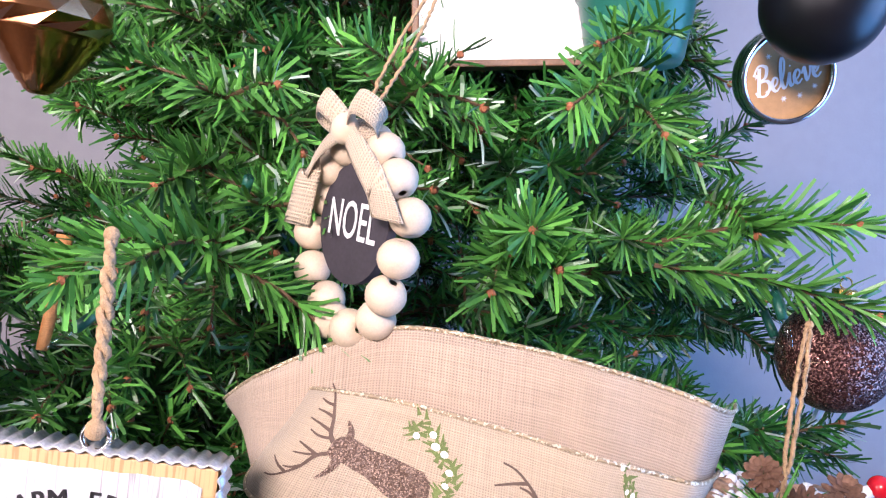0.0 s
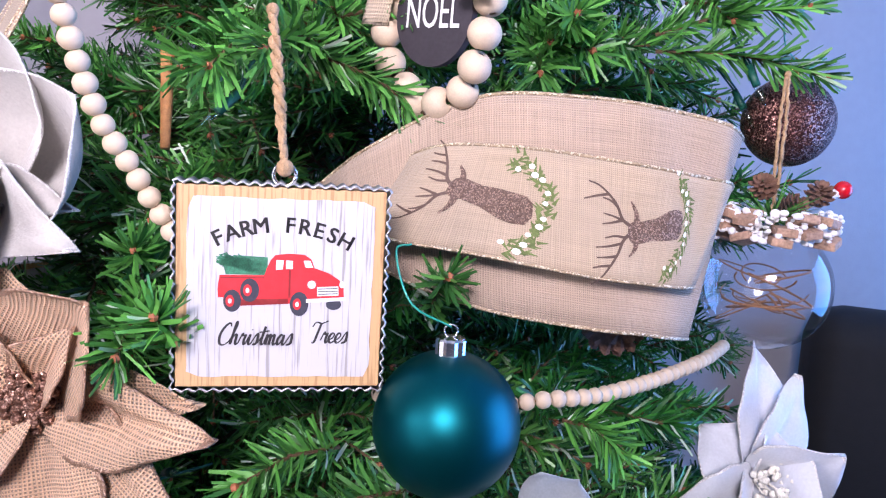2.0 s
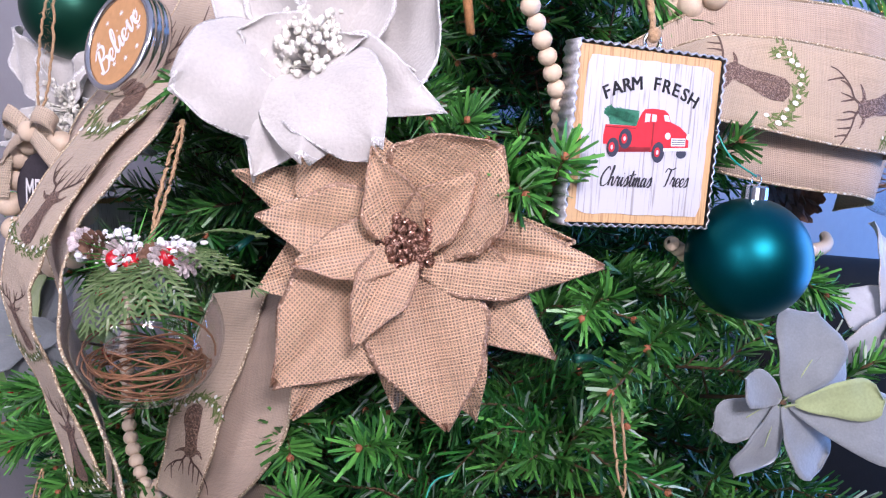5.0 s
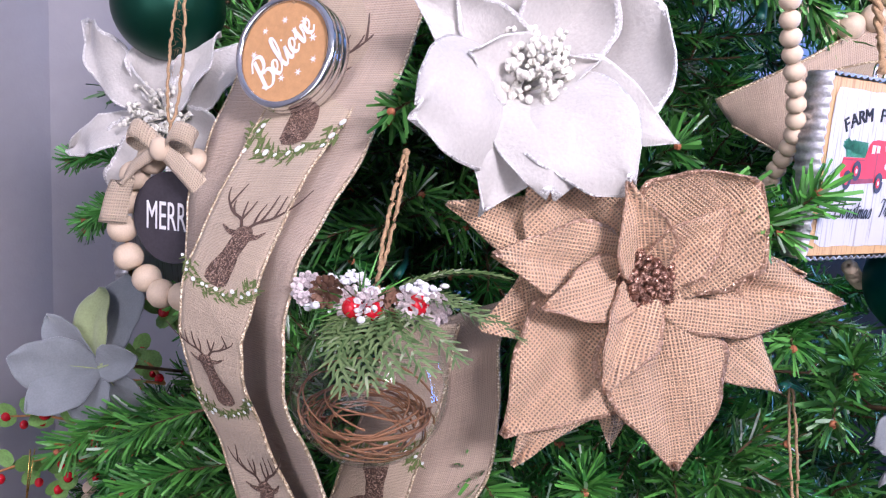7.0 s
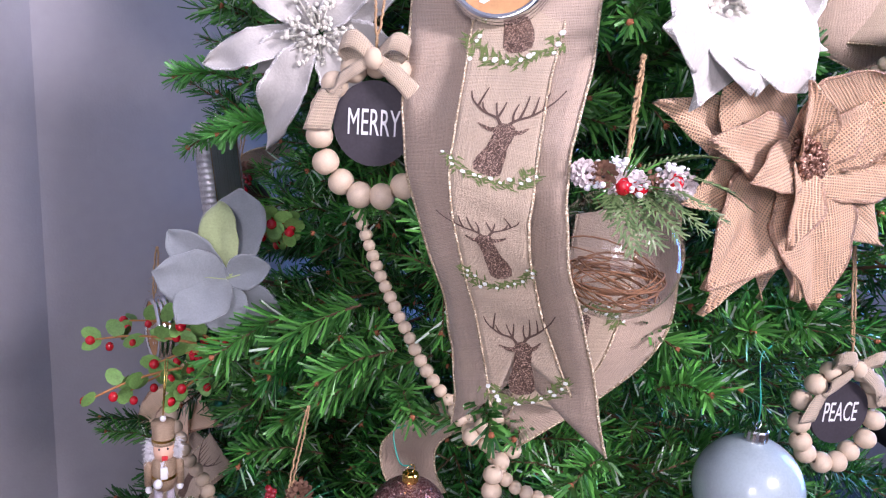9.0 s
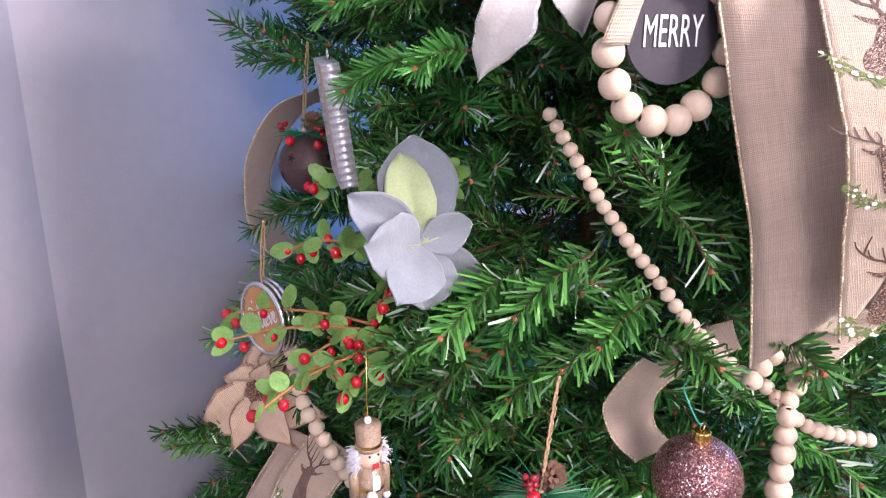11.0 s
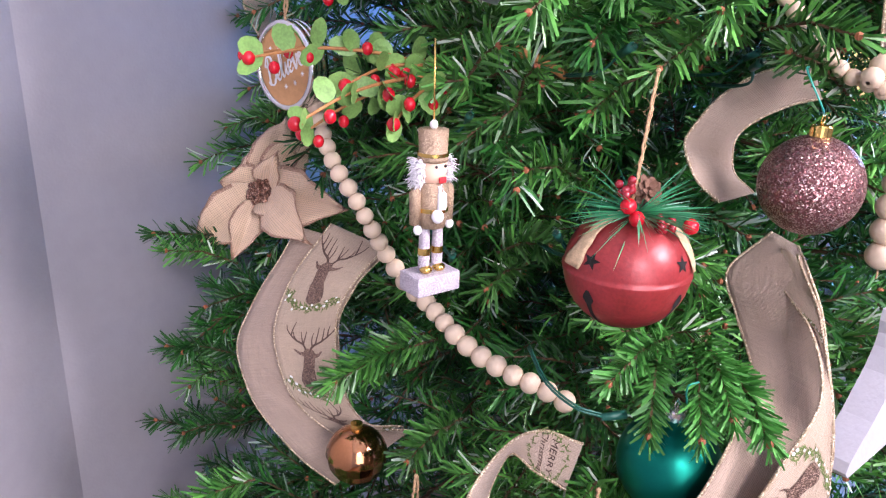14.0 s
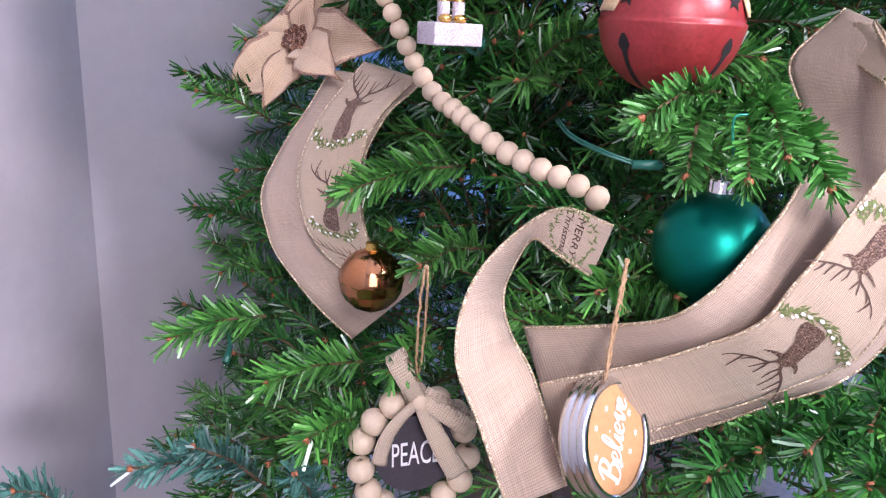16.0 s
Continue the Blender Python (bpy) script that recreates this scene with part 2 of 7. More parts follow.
M["silver"] = mat("silver_cap", (0.8, 0.8, 0.8), 0.2, 1.0, vary=0.1)
M["gold"] = mat("gold_cap", (0.75, 0.5, 0.15), 0.25, 1.0, vary=0.1)
M["copper"] = mat("copper_mirror", (0.58, 0.26, 0.12), 0.12, 1.0, vary=0.1)
M["wire"] = mat("green_wire", (0.02, 0.3, 0.22), 0.4)
M["velvet"] = mat("white_velvet", (0.50, 0.475, 0.448), 0.85, vary=0.09, bump=0.6, bump_scale=420, sheen=0.5)
# white cloth; the blue light falling on it is put into the base colour
M["velvet_cool"] = mat("blue_lit_white_cloth", (0.55, 0.57, 0.63), 0.7, vary=0.08, bump=0.3, bump_scale=500, sheen=0.5)
M["rim"] = mat("silver_glitter_rim", (0.6, 0.58, 0.57), 0.5, 0.1, sparkle=(0.8, 0.79, 0.78, 1500))
M["stamen"] = mat("cream_stamen", (0.8, 0.77, 0.69), 0.7, 0.0, bump=1.0, bump_scale=1200)
M["burlap"] = cloth("coarse_burlap", (0.51, 0.325, 0.205), 0.0019, 1.0, contrast=0.95, vary=0.25)
M["burlap_pale"] = cloth("pale_burlap", (0.55, 0.40, 0.27), 0.0019, 0.6, contrast=0.55, vary=0.2)
M["bronze_rim"] = mat("bronze_glitter_rim", (0.36, 0.22, 0.145), 0.4, 0.4, sparkle=(0.6, 0.4, 0.3, 1300))
M["bronze"] = mat("bronze_glitter_bead", (0.17, 0.085, 0.06), 0.3, 0.6, sparkle=(0.55, 0.35, 0.27, 1100))
M["sage"] = mat("sage_velvet", (0.225, 0.245, 0.262), 0.85, vary=0.12, scale=80, bump=0.3, sheen=0.5)
M["lime"] = mat("pale_lime_velvet", (0.34, 0.40, 0.20), 0.85, vary=0.15, sheen=0.4)
M["leaf"] = mat("fresh_green_leaf", (0.18, 0.34, 0.09), 0.5, vary=0.3)
M["twig"] = mat("orange_twig", (0.4, 0.18, 0.06), 0.7, vary=0.35, scale=200, bump=0.5)
M["berry"] = mat("red_berry", (0.5, 0.008, 0.02), 0.18, vary=0.1, coat=0.4)
M["darkberry"] = mat("dark_red_berry", (0.25, 0.012, 0.02), 0.2, vary=0.1, coat=0.4)
M["snow"] = mat("flocked_snow", (0.82, 0.8, 0.82), 0.95, vary=0.1, bump=1.0)
M["cone"] = mat("pine_cone", (0.16, 0.08, 0.05), 0.75, vary=0.4, bump=0.5)
M["snowcone"] = mat("snowy_cone", (0.55, 0.47, 0.47), 0.9, vary=0.6, scale=220, bump=0.6)
M["bark"] = mat("birch_bark", (0.38, 0.24, 0.17), 0.8, vary=0.5, bump=0.8)
M["bell"] = mat("barn_red_enamel", (0.27, 0.028, 0.03), 0.38, 0.15, vary=0.25, scale=45, bump=0.15)
M["bellgrey"] = mat("rusty_brown_enamel", (0.075, 0.043, 0.042), 0.5, 0.3, vary=0.3)
# near-black colour that stands for the shade inside a bell's openings
M["hole"] = mat("painted_dark_inside", (0.006, 0.005, 0.005), 0.9)
M["raffia"] = mat("raffia", (0.55, 0.4, 0.24), 0.8, vary=0.35, scale=300)
M["cork"] = mat("kraft_paper", (0.5, 0.27, 0.12), 0.8, vary=0.15, scale=300)
M["glass"] = clear_glass("clear_glass", (0.96, 0.96, 0.98))
M["frost"] = mat("frosted_white_ball", (0.36, 0.43, 0.47), 0.25, vary=0.08, coat=0.6)
M["pot"] = mat("green_enamel", (0.02, 0.16, 0.12), 0.35, vary=0.1)
M["wall"] = mat("grey_wall_paint", (0.345, 0.33, 0.355), 0.75, vary=0.04, scale=6, bump=0.25, bump_scale=260)
M["floor"] = mat("brown_floor_boards", (0.2, 0.12, 0.07), 0.5, vary=0.3, scale=8)
M["ceil"] = mat("white_ceiling_paint", (0.78, 0.78, 0.78), 0.8, vary=0.03, scale=4)
M["leather"] = mat("black_leather", (0.008, 0.0075, 0.009), 0.75, vary=0.2, bump=0.3)
M["wood"] = mat("brown_frame_wood", (0.16, 0.07, 0.03), 0.5, vary=0.3)
M["nut"] = mat("champagne_glitter", (0.33, 0.225, 0.15), 0.45, 0.3, sparkle=(0.55, 0.42, 0.28, 2600))
M["fur"] = mat("white_fur", (0.7, 0.68, 0.71), 0.95, vary=0.05, bump=1.0, sheen=0.6)
M["skin"] = mat("peach_paint", (0.75, 0.48, 0.35), 0.5, vary=0.03)
M["lilac"] = mat("lilac_glitter", (0.40, 0.355, 0.41), 0.5, 0.1, sparkle=(0.7, 0.65, 0.7, 2600))
M["coil"] = mat("honey_twig", (0.29, 0.14, 0.065), 0.6, vary=0.3, scale=200)
M["cord"] = mat("dark_green_cord", (0.008, 0.085, 0.06), 0.45)
M["bulb"] = clear_glass("bulb_glass", (0.9, 0.95, 0.92))


# ---------------------------------------------------------------- mesh helpers
def mesh_of(name, V, F, material, smooth=True, UV=None):
    me = bpy.data.meshes.new(name)
    me.from_pydata([tuple(v) for v in V], [], F)
    mats = material if isinstance(material, (list, tuple)) else [material]
    for k in mats:
        me.materials.append(k)
    if smooth:
        me.polygons.foreach_set("use_smooth", [True] * len(me.polygons))
    if UV is not None:
        lay = me.uv_layers.new(name="UVMap")
        idx = np.empty(len(me.loops), int)
        me.loops.foreach_get("vertex_index", idx)
        lay.data.foreach_set("uv", np.array(UV, float)[idx].ravel())
    me.update()
    return me


def thing(name, m, label, category, group="", kind=""):
    ob = new(name)
    ob.empty_display_size = 0.02
    ob.matrix_basis = m
    return tagged(ob, label, category, group, kind)


def part(name, geo, material, parent, label="", smooth=True, thick=0.0, world=False):
    V, F = geo[0], geo[1]
    if world:
        inv = root_matrix(parent).inverted()
        V = [inv @ Vector(v) for v in V]
    ob = new(name, mesh_of(name, V, F, material, smooth, geo[2] if len(geo) > 2 else None))
    ob.parent = parent
    if thick:
        md = ob.modifiers.new("thickness", "SOLIDIFY")
        md.thickness, md.offset = thick, 0
    if label:
        ob["label"] = label
    return ob


def root_matrix(ob):
    m = ob.matrix_basis.copy()
    while ob.parent:
        ob = ob.parent
        m = ob.matrix_basis @ m
    return m


def join(*gs):
    V, F, U = [], [], []
    uv = all(len(g) > 2 for g in gs)
    for g in gs:
        o = len(V)
        V += [Vector(v) for v in g[0]]
        F += [tuple(i + o for i in f) for f in g[1]]
        if uv:
            U += list(g[2])
    return (V, F, U) if uv else (V, F)


def moved(g, m):
    return ([m @ Vector(v) for v in g[0]], g[1], *g[2:])


def grid(fn, nu, nv, closed=False):
    """fn(a, b) with a, b in 0..1 gives (place, uv)."""
    V, U, F = [], [], []
    for j in range(nv + 1):
        for i in range(nu + 1):
            p, w = fn(i / nu, j / nv)
            V.append(Vector(p)), U.append(w)
    for j in range(nv):
        for i in range(nu):
            a = j * (nu + 1) + i
            F.append((a, a + 1, a + nu + 2, a + nu + 1))
    return V, F, U


def revolve(profile, seg=32):
    V, F = [], []
    for r, z in profile:
        for k in range(seg):
            a = 2 * math.pi * k / seg
            V.append(Vector((r * math.cos(a), r * math.sin(a), z)))
    for j in range(len(profile) - 1):
        for k in range(seg):
            a, b = j * seg + k, j * seg + (k + 1) % seg
            F.append((a, b, b + seg, a + seg))
    return V, F


def ball(c, r, seg=16, rings=10, squash=1.0):
    prof = [(r * math.sin(math.pi * j / rings) + 1e-5, -r * squash * math.cos(math.pi * j / rings)) for j in range(rings + 1)]
    return moved(revolve(prof, seg), Matrix.Translation(c))


def catmull(P, n):
    """n + 1 places along a smooth curve through P."""
    P = [Vector(p) for p in P]
    Q = [P[0] * 2 - P[1], *P, P[-1] * 2 - P[-2]]
    out = []
    for k in range(n + 1):
        s = k / n * (len(P) - 1)
        i = min(int(s), len(P) - 2)
        t = s - i
        a, b, c, d = Q[i:i + 4]
        out.append(0.5 * (2 * b + (c - a) * t + (2 * a - 5 * b + 4 * c - d) * t * t + (3 * b - a - 3 * c + d) * t ** 3))
    return out


def tube(P, r, seg=6, taper=1.0):
    V, F = [], []
    n = len(P)
    P = [Vector(p) for p in P]
    up = Vector((0.13, 0.31, 0.94))
    for i, p in enumerate(P):
        d = (P[min(i + 1, n - 1)] - P[max(i - 1, 0)]).normalized()
        x = d.cross(up)
        x = x.normalized() if x.length > 1e-4 else d.orthogonal().normalized()
        y = d.cross(x)
        rr = (r[i] if isinstance(r, (list, tuple)) else r) * (1 + (taper - 1) * i / max(1, n - 1))
        for k in range(seg):
            a = 2 * math.pi * k / seg
            V.append(p + x * rr * math.cos(a) + y * rr * math.sin(a))
    for i in range(n - 1):
        for k in range(seg):
            a, b = i * seg + k, i * seg + (k + 1) % seg
            F.append((a, b, b + seg, a + seg))
    F += [tuple(range(seg))[::-1], tuple((n - 1) * seg + k for k in range(seg))]
    return V, F


def slab(sx, sy, sz, bevel=0.001, c=(0, 0, 0)):
    bm = bmesh.new()
    bmesh.ops.create_cube(bm, size=1, matrix=Matrix.Translation(c) @ Matrix.Diagonal((sx, sy, sz, 1)))
    if bevel:
        bmesh.ops.bevel(bm, geom=bm.edges[:], offset=bevel, segments=2, affect="EDGES", profile=0.6)
    V = [v.co.copy() for v in bm.verts]
    bm.verts.index_update()
    F = [tuple(v.index for v in f.verts) for f in bm.faces]
    bm.free()
    return V, F


def flat(points, y=0.0):
    """A flat filled outline in the x, z plane, facing -y."""
    P = [Vector((x, y, z)) for x, z in points]
    return P, [tuple(range(len(P)))]


def plate(points, y0, y1):
    """An outline in x, z given depth from y0 to y1."""
    n = len(points)
    V = [Vector((x, y0, z)) for x, z in points] + [Vector((x, y1, z)) for x, z in points]
    F = [tuple(range(n)), tuple(range(2 * n - 1, n - 1, -1))] + [(i, i + n, (i + 1) % n + n, (i + 1) % n) for i in range(n)]
    return V, F


def circle(r, n=40, cx=0.0, cz=0.0, rz=None):
    return [(cx + r * math.cos(2 * math.pi * k / n), cz + (rz or r) * math.sin(2 * math.pi * k / n)) for k in range(n)]


def lettering(text, size, shear=0.0, y=-0.0005, space=1.0, squeeze=1.0):
    """Text as a thin mesh in the x, z plane, centred, facing -y."""
    cu = bpy.data.curves.new("lettering", "FONT")
    cu.body, cu.size, cu.align_x, cu.align_y, cu.shear, cu.extrude = text, size, "CENTER", "CENTER", shear, 0.0002
    cu.space_character, cu.resolution_u = space, 3
    ob = bpy.data.objects.new("lettering", cu)
    scene.collection.objects.link(ob)
    me = bpy.data.meshes.new_from_object(ob.evaluated_get(bpy.context.evaluated_depsgraph_get()))
    V = [Vector((v.co.x * squeeze, y - v.co.z, v.co.y)) for v in me.vertices]
    F = [tuple(p.vertices) for p in me.polygons]
    bpy.data.objects.remove(ob)
    bpy.data.meshes.remove(me), bpy.data.curves.remove(cu)
    return V, F


SCRIPT = {}
SCRIPT["e"] = 0.62, [[(0, .3), (.35, .45), (.5, .8), (.3, 1), (.08, .7), (.1, .25), (.35, 0), (.65, .25)]]
SCRIPT["l"] = 0.55, [[(0, .25), (.35, 1), (.48, 1.9), (.32, 2.2), (.18, 1.6), (.18, .4), (.36, 0), (.58, .25)]]
SCRIPT["i"] = 0.5, [[(0, .25), (.22, 1), (.2, .3), (.36, 0), (.54, .25)], [(.28, 1.42), (.34, 1.5)]]
SCRIPT["v"] = 0.8, [[(0, .6), (.2, 1), (.3, .3), (.42, 0), (.62, .5), (.66, 1), (.82, .85)]]
SCRIPT["r"] = 0.7, [[(0, .25), (.18, 1.08), (.28, .85), (.52, .95), (.46, .4), (.58, 0), (.75, .25)]]
SCRIPT["s"] = 0.62, [[(0, .2), (.36, 1.1), (.5, .6), (.45, .1), (.15, 0), (.66, .25)]]
SCRIPT["t"] = 0.56, [[(0, .25), (.28, 1), (.34, 1.8), (.26, .4), (.4, 0), (.6, .25)], [(-.1, 1.22), (.3, 1.28), (.8, 1.38)]]
SCRIPT["h"] = 0.9, [[(0, .25), (.3, 1.2), (.42, 2), (.28, 2.1), (.18, 0)], [(.18, .3), (.4, .95), (.58, .9), (.6, .3), (.72, 0), (.92, .25)]]
SCRIPT["m"] = 1.15, [[(0, .25), (.14, 1), (.18, 0)], [(.18, .4), (.36, .98), (.48, .9), (.5, 0)], [(.5, .4), (.7, .98), (.82, .9), (.84, .25), (.98, 0), (1.17, .25)]]
SCRIPT["a"] = 0.85, [[(.52, .85), (.3, 1), (.05, .5), (.2, 0), (.45, .4), (.55, .95), (.56, .25), (.7, 0), (.87, .25)]]
SCRIPT["C"] = 1.05, [[(.95, 1.75), (.75, 2.1), (.35, 1.7), (.1, .9), (.25, .1), (.65, -.05), (1.08, .3)]]
SCRIPT["T"] = 0.95, [[(.6, 1.95), (.5, 1), (.38, .1), (.15, 0)], [(-.15, 1.6), (.1, 2.05), (.65, 1.95), (1.2, 2.2)]]
SCRIPT["B"] = 1.1, [[(.35, 2.05), (.22, 1), (.1, 0)], [(-.15, 1.6), (.3, 2.2), (.85, 1.95), (.75, 1.3), (.3, 1.05), (.85, .95), (1.0, .45), (.6, -.05), (.1, .1), (-.1, .4)]]


def script(word, size, y, slant=0.2, weight=0.15):
    """A word in joined handwriting, centred, thick in the down strokes; size is the height of its small letters."""
    gs, x = [], 0.0
    for ch in word:
        step, strokes = SCRIPT[ch]
        for P in strokes:
            C = catmull([Vector((x + a, b, 0)) for a, b in P], 5 * len(P))
            V, F = [], []
            for i, p in enumerate(C):
                d = (C[min(i + 1, len(C) - 1)] - C[max(i - 1, 0)]).normalized()
                w = weight * (0.6 + 0.5 * max(0.0, -d.y)) / 2
                for sg in (-1, 1):
                    q = Vector((p.x - d.y * w * sg, p.y + d.x * w * sg))
                    V.append(Vector(((q.x + slant * q.y) * size, y - 0.00004 * len(gs), q.y * size)))
            gs.append((V, [(2 * i, 2 * i + 1, 2 * i + 3, 2 * i + 2) for i in range(len(C) - 1)]))
        x += step
    return moved(join(*gs), Matrix.Translation((-(x / 2 + slant * 0.5) * size, 0, -size * 0.75)))


def facing(p, yaw, tilt=0.0, lean=0.0):
    """A hanging thing at p whose front (-y) is turned by yaw degrees; tilt leans it in its own plane, lean tips its face up."""
    return Matrix.Translation(p) @ pose(0, 0, 0, 0, 0, yaw) @ pose(0, 0, 0, lean, tilt, 0)


RND = random.Random(7)


# ---------------------------------------------------------------- the room
def wall_between(name, a, b, z0, z1, label, holes=()):
    """A wall 12 cm thick from a to b, its room face on the line a-b (room to the right of a->b); holes: (from, to, low, high) along it."""
    a, b = Vector((*a, 0)), Vector((*b, 0))
    d = (b - a).normalized()
    n = Vector((-d.y, d.x, 0)) * 0.12
    ln = (b - a).length
    xs = sorted({0.0, ln, *[h[0] for h in holes], *[h[1] for h in holes]})
    gs = []
    for x0, x1 in zip(xs, xs[1:]):
        spans = [(z0, z1)]
        for h in holes:
            if h[0] <= x0 and x1 <= h[1]:
                spans = [(z0, h[2]), (h[3], z1)]
        for l, u in spans:
            V = [a + d * x + n * k + Vector((0, 0, z)) for z in (l, u) for k in (0, 1) for x in (x0, x1)]
            gs.append((V, [(0, 1, 3, 2), (4, 6, 7, 5), (0, 4, 5, 1), (2, 3, 7, 6), (0, 2, 6, 4), (1, 5, 7, 3)]))
    ob = new(name, mesh_of(name, *join(*gs), M["wall"], False))
    return tagged(ob, label, "wall", kind="structure")


CORNER, RIGHT = (-0.574, 1.212), (1.85, 1.62)
wall_between("wall_north", CORNER, RIGHT, 0, 2.5, "smooth mauve-grey painted wall behind the tree")
wall_between("wall_west", (-2.6, -0.30), CORNER, 0, 2.5, "pale grey painted wall beside the tree")
wall_between("wall_far_west", (-2.6, -2.6), (-2.6, -0.30), 0, 2.5, "pale grey painted wall")
wall_between("wall_south", (1.85, -2.6), (-2.6, -2.6), 0, 2.5, "pale grey painted wall")
wall_between("wall_east", RIGHT, (1.85, -2.6), 0, 2.5, "pale grey painted wall with a tall window", holes=((0.5, 1.76, 0.55, 2.15),))
fl = new("floor", mesh_of("floor", *slab(4.9, 4.6, 0.1, 0, (-0.4, -0.4, -0.05)), M["floor"], False))
tagged(fl, "brown wooden floor boards", "floor", kind="structure")
ce = new("ceiling", mesh_of("ceiling", *slab(4.9, 4.6, 0.1, 0, (-0.4, -0.4, 2.55)), M["ceil"], False))
tagged(ce, "plain white painted ceiling", "ceiling", kind="structure")
win = thing("window_1", Matrix.Translation((1.91, 0.49, 1.35)), "tall window with a white frame and blue evening light", "window", kind="structure")
part("window_frame", join(slab(0.08, 0.05, 1.6, 0.004, (0, 0.605, 0)), slab(0.08, 0.05, 1.6, 0.004, (0, -0.605, 0)), slab(0.08, 1.16, 0.05, 0.004, (0, 0, 0.775)),
                          slab(0.08, 1.16, 0.05, 0.004, (0, 0, -0.775))), M["white"], win, "white frame", False)
pane = part("pane", slab(0.006, 1.16, 1.5, 0), M["glass"], win, "", False)
pane.visible_shadow = False
# unseen pendants, added so that the key lamps hang from the ceiling
for nm, lamp in (("pendant_light", KEY), ("pendant_light", KEY2)):
    q = thing(nm, Matrix.Translation(lamp.matrix_world.translation + Vector((0, 0, 0.10))), "square white pendant light on a thin rod", "lamp")
    part("rod", tube([(0, 0, 0), (0, 0, 2.5 - q.location.z)], 0.008, 8), M["steel"], q)
    part("frame", slab(0.44, 0.44, 0.06, 0.01), M["white"], q, "", False)

# black upholstered chair beyond the tree
chair = thing("armchair", Matrix.Translation((0.86, 1.05, 0.0)) @ pose(0, 0, 0, 0, 0, -25), "black leather armchair standing behind the tree", "chair")
part("backrest", slab(0.56, 0.16, 0.72, 0.06, (0, 0.2, 0.80)), M["leather"], chair)
part("seat", slab(0.56, 0.5, 0.18, 0.05, (0, -0.05, 0.42)), M["leather"], chair)
for sx in (-1, 1):
    part("armrest", slab(0.1, 0.5, 0.1, 0.03, (sx * 0.29, -0.05, 0.62)), M["leather"], chair)
    for sy in (-0.22, 0.18):
        part("leg", slab(0.05, 0.05, 0.36, 0.008, (sx * 0.22, sy, 0.18)), M["wood"], chair)

# ---------------------------------------------------------------- ribbons
RIBBON_POINTS = []


class Ribbon:
    """A ribbon swept between two edges, each a short list of places; prints lie on it."""

    def __init__(self, left, right, n=72, wave=0.0012, seed=0, notch=0.0):
        self.L, self.R, self.n, self.wave, self.seed, self.notch = catmull(left, n), catmull(right, n), n, wave, seed, notch
        self.len = sum(((self.L[i] + self.R[i]) / 2 - (self.L[i + 1] + self.R[i + 1]) / 2).length for i in range(n))
        self.width = sum((self.L[i] - self.R[i]).length for i in range(n + 1)) / (n + 1)
        RIBBON_POINTS.extend([((self.L[i] + self.R[i]) / 2, self.width * 0.55) for i in range(0, n, 5)])

    def at(self, u, s, lift=0.0):
        s = min(max(s, 0.0), 1.0)
        i = min(int(s * self.n), self.n - 1)
        t = s * self.n - i
        l, r = self.L[i].lerp(self.L[i + 1], t), self.R[i].lerp(self.R[i + 1], t)
        w, d = r - l, ((self.L[i + 1] - self.L[i]) + (self.R[i + 1] - self.R[i])).normalized()
        nn = w.cross(d).normalized()
        k = self.wave * (math.sin(s * self.len * 48 + self.seed + u * 2.2) + 0.7 * math.sin(s * self.len * 105 + self.seed * 2 - u * 4.1))
        return l + w * u + nn * (k + lift)

    def surface(self, u0=0.0, u1=1.0, lift=0.0, nu=10):
        def fn(a, b):
            u = u0 + (u1 - u0) * a
            s = b * (1 - self.notch * (1 - abs(2 * u - 1)))
            return self.at(u, s, lift), (u * self.width, s * self.len)
        return grid(fn, nu, self.n)

    def edge(self, u):
        m = self.n * 2
        return [self.at(u, k / m * (1 - self.notch * (1 - abs(2 * u - 1)))) for k in range(m + 1)]

    def laid(self, geo, s, lift, turn=0.0, u=0.5):
        """A flat drawing (x across, z along, in metres) laid on the ribbon at s."""
        V = []
        c, si = math.cos(turn), math.sin(turn)
        for p in geo[0]:
            x, z = p.x * c - p.z * si, p.x * si + p.z * c
            V.append(self.at(u + x / self.width, s + z / self.len, lift))
        return V, geo[1]


def strip(P, w0, w1):
    """A tapering flat stroke through points (x, z)."""
    V, F = [], []
    for i, (x, z) in enumerate(P):
        a, b = P[max(i - 1, 0)], P[min(i + 1, len(P) - 1)]
        d = Vector((b[0] - a[0], b[1] - a[1])).normalized()
        w = (w0 + (w1 - w0) * i / (len(P) - 1)) / 2
        V += [Vector((x - d.y * w, 0, z + d.x * w)), Vector((x + d.y * w, 0, z - d.x * w))]
    F = [(2 * i, 2 * i + 1, 2 * i + 3, 2 * i + 2) for i in range(len(P) - 1)]
    return V, F


UNIT = 0.000228     # metres to one step of the stag drawing


def drawn(x, y):
    return (x - 240) * UNIT, (250 - y) * UNIT


def stroke(P, w0=7, w1=3):
    C = catmull([Vector((*drawn(x, y), 0)) for x, y in P], 3 * len(P))
    return strip([(p.x, p.y) for p in C], w0 * UNIT, w1 * UNIT)


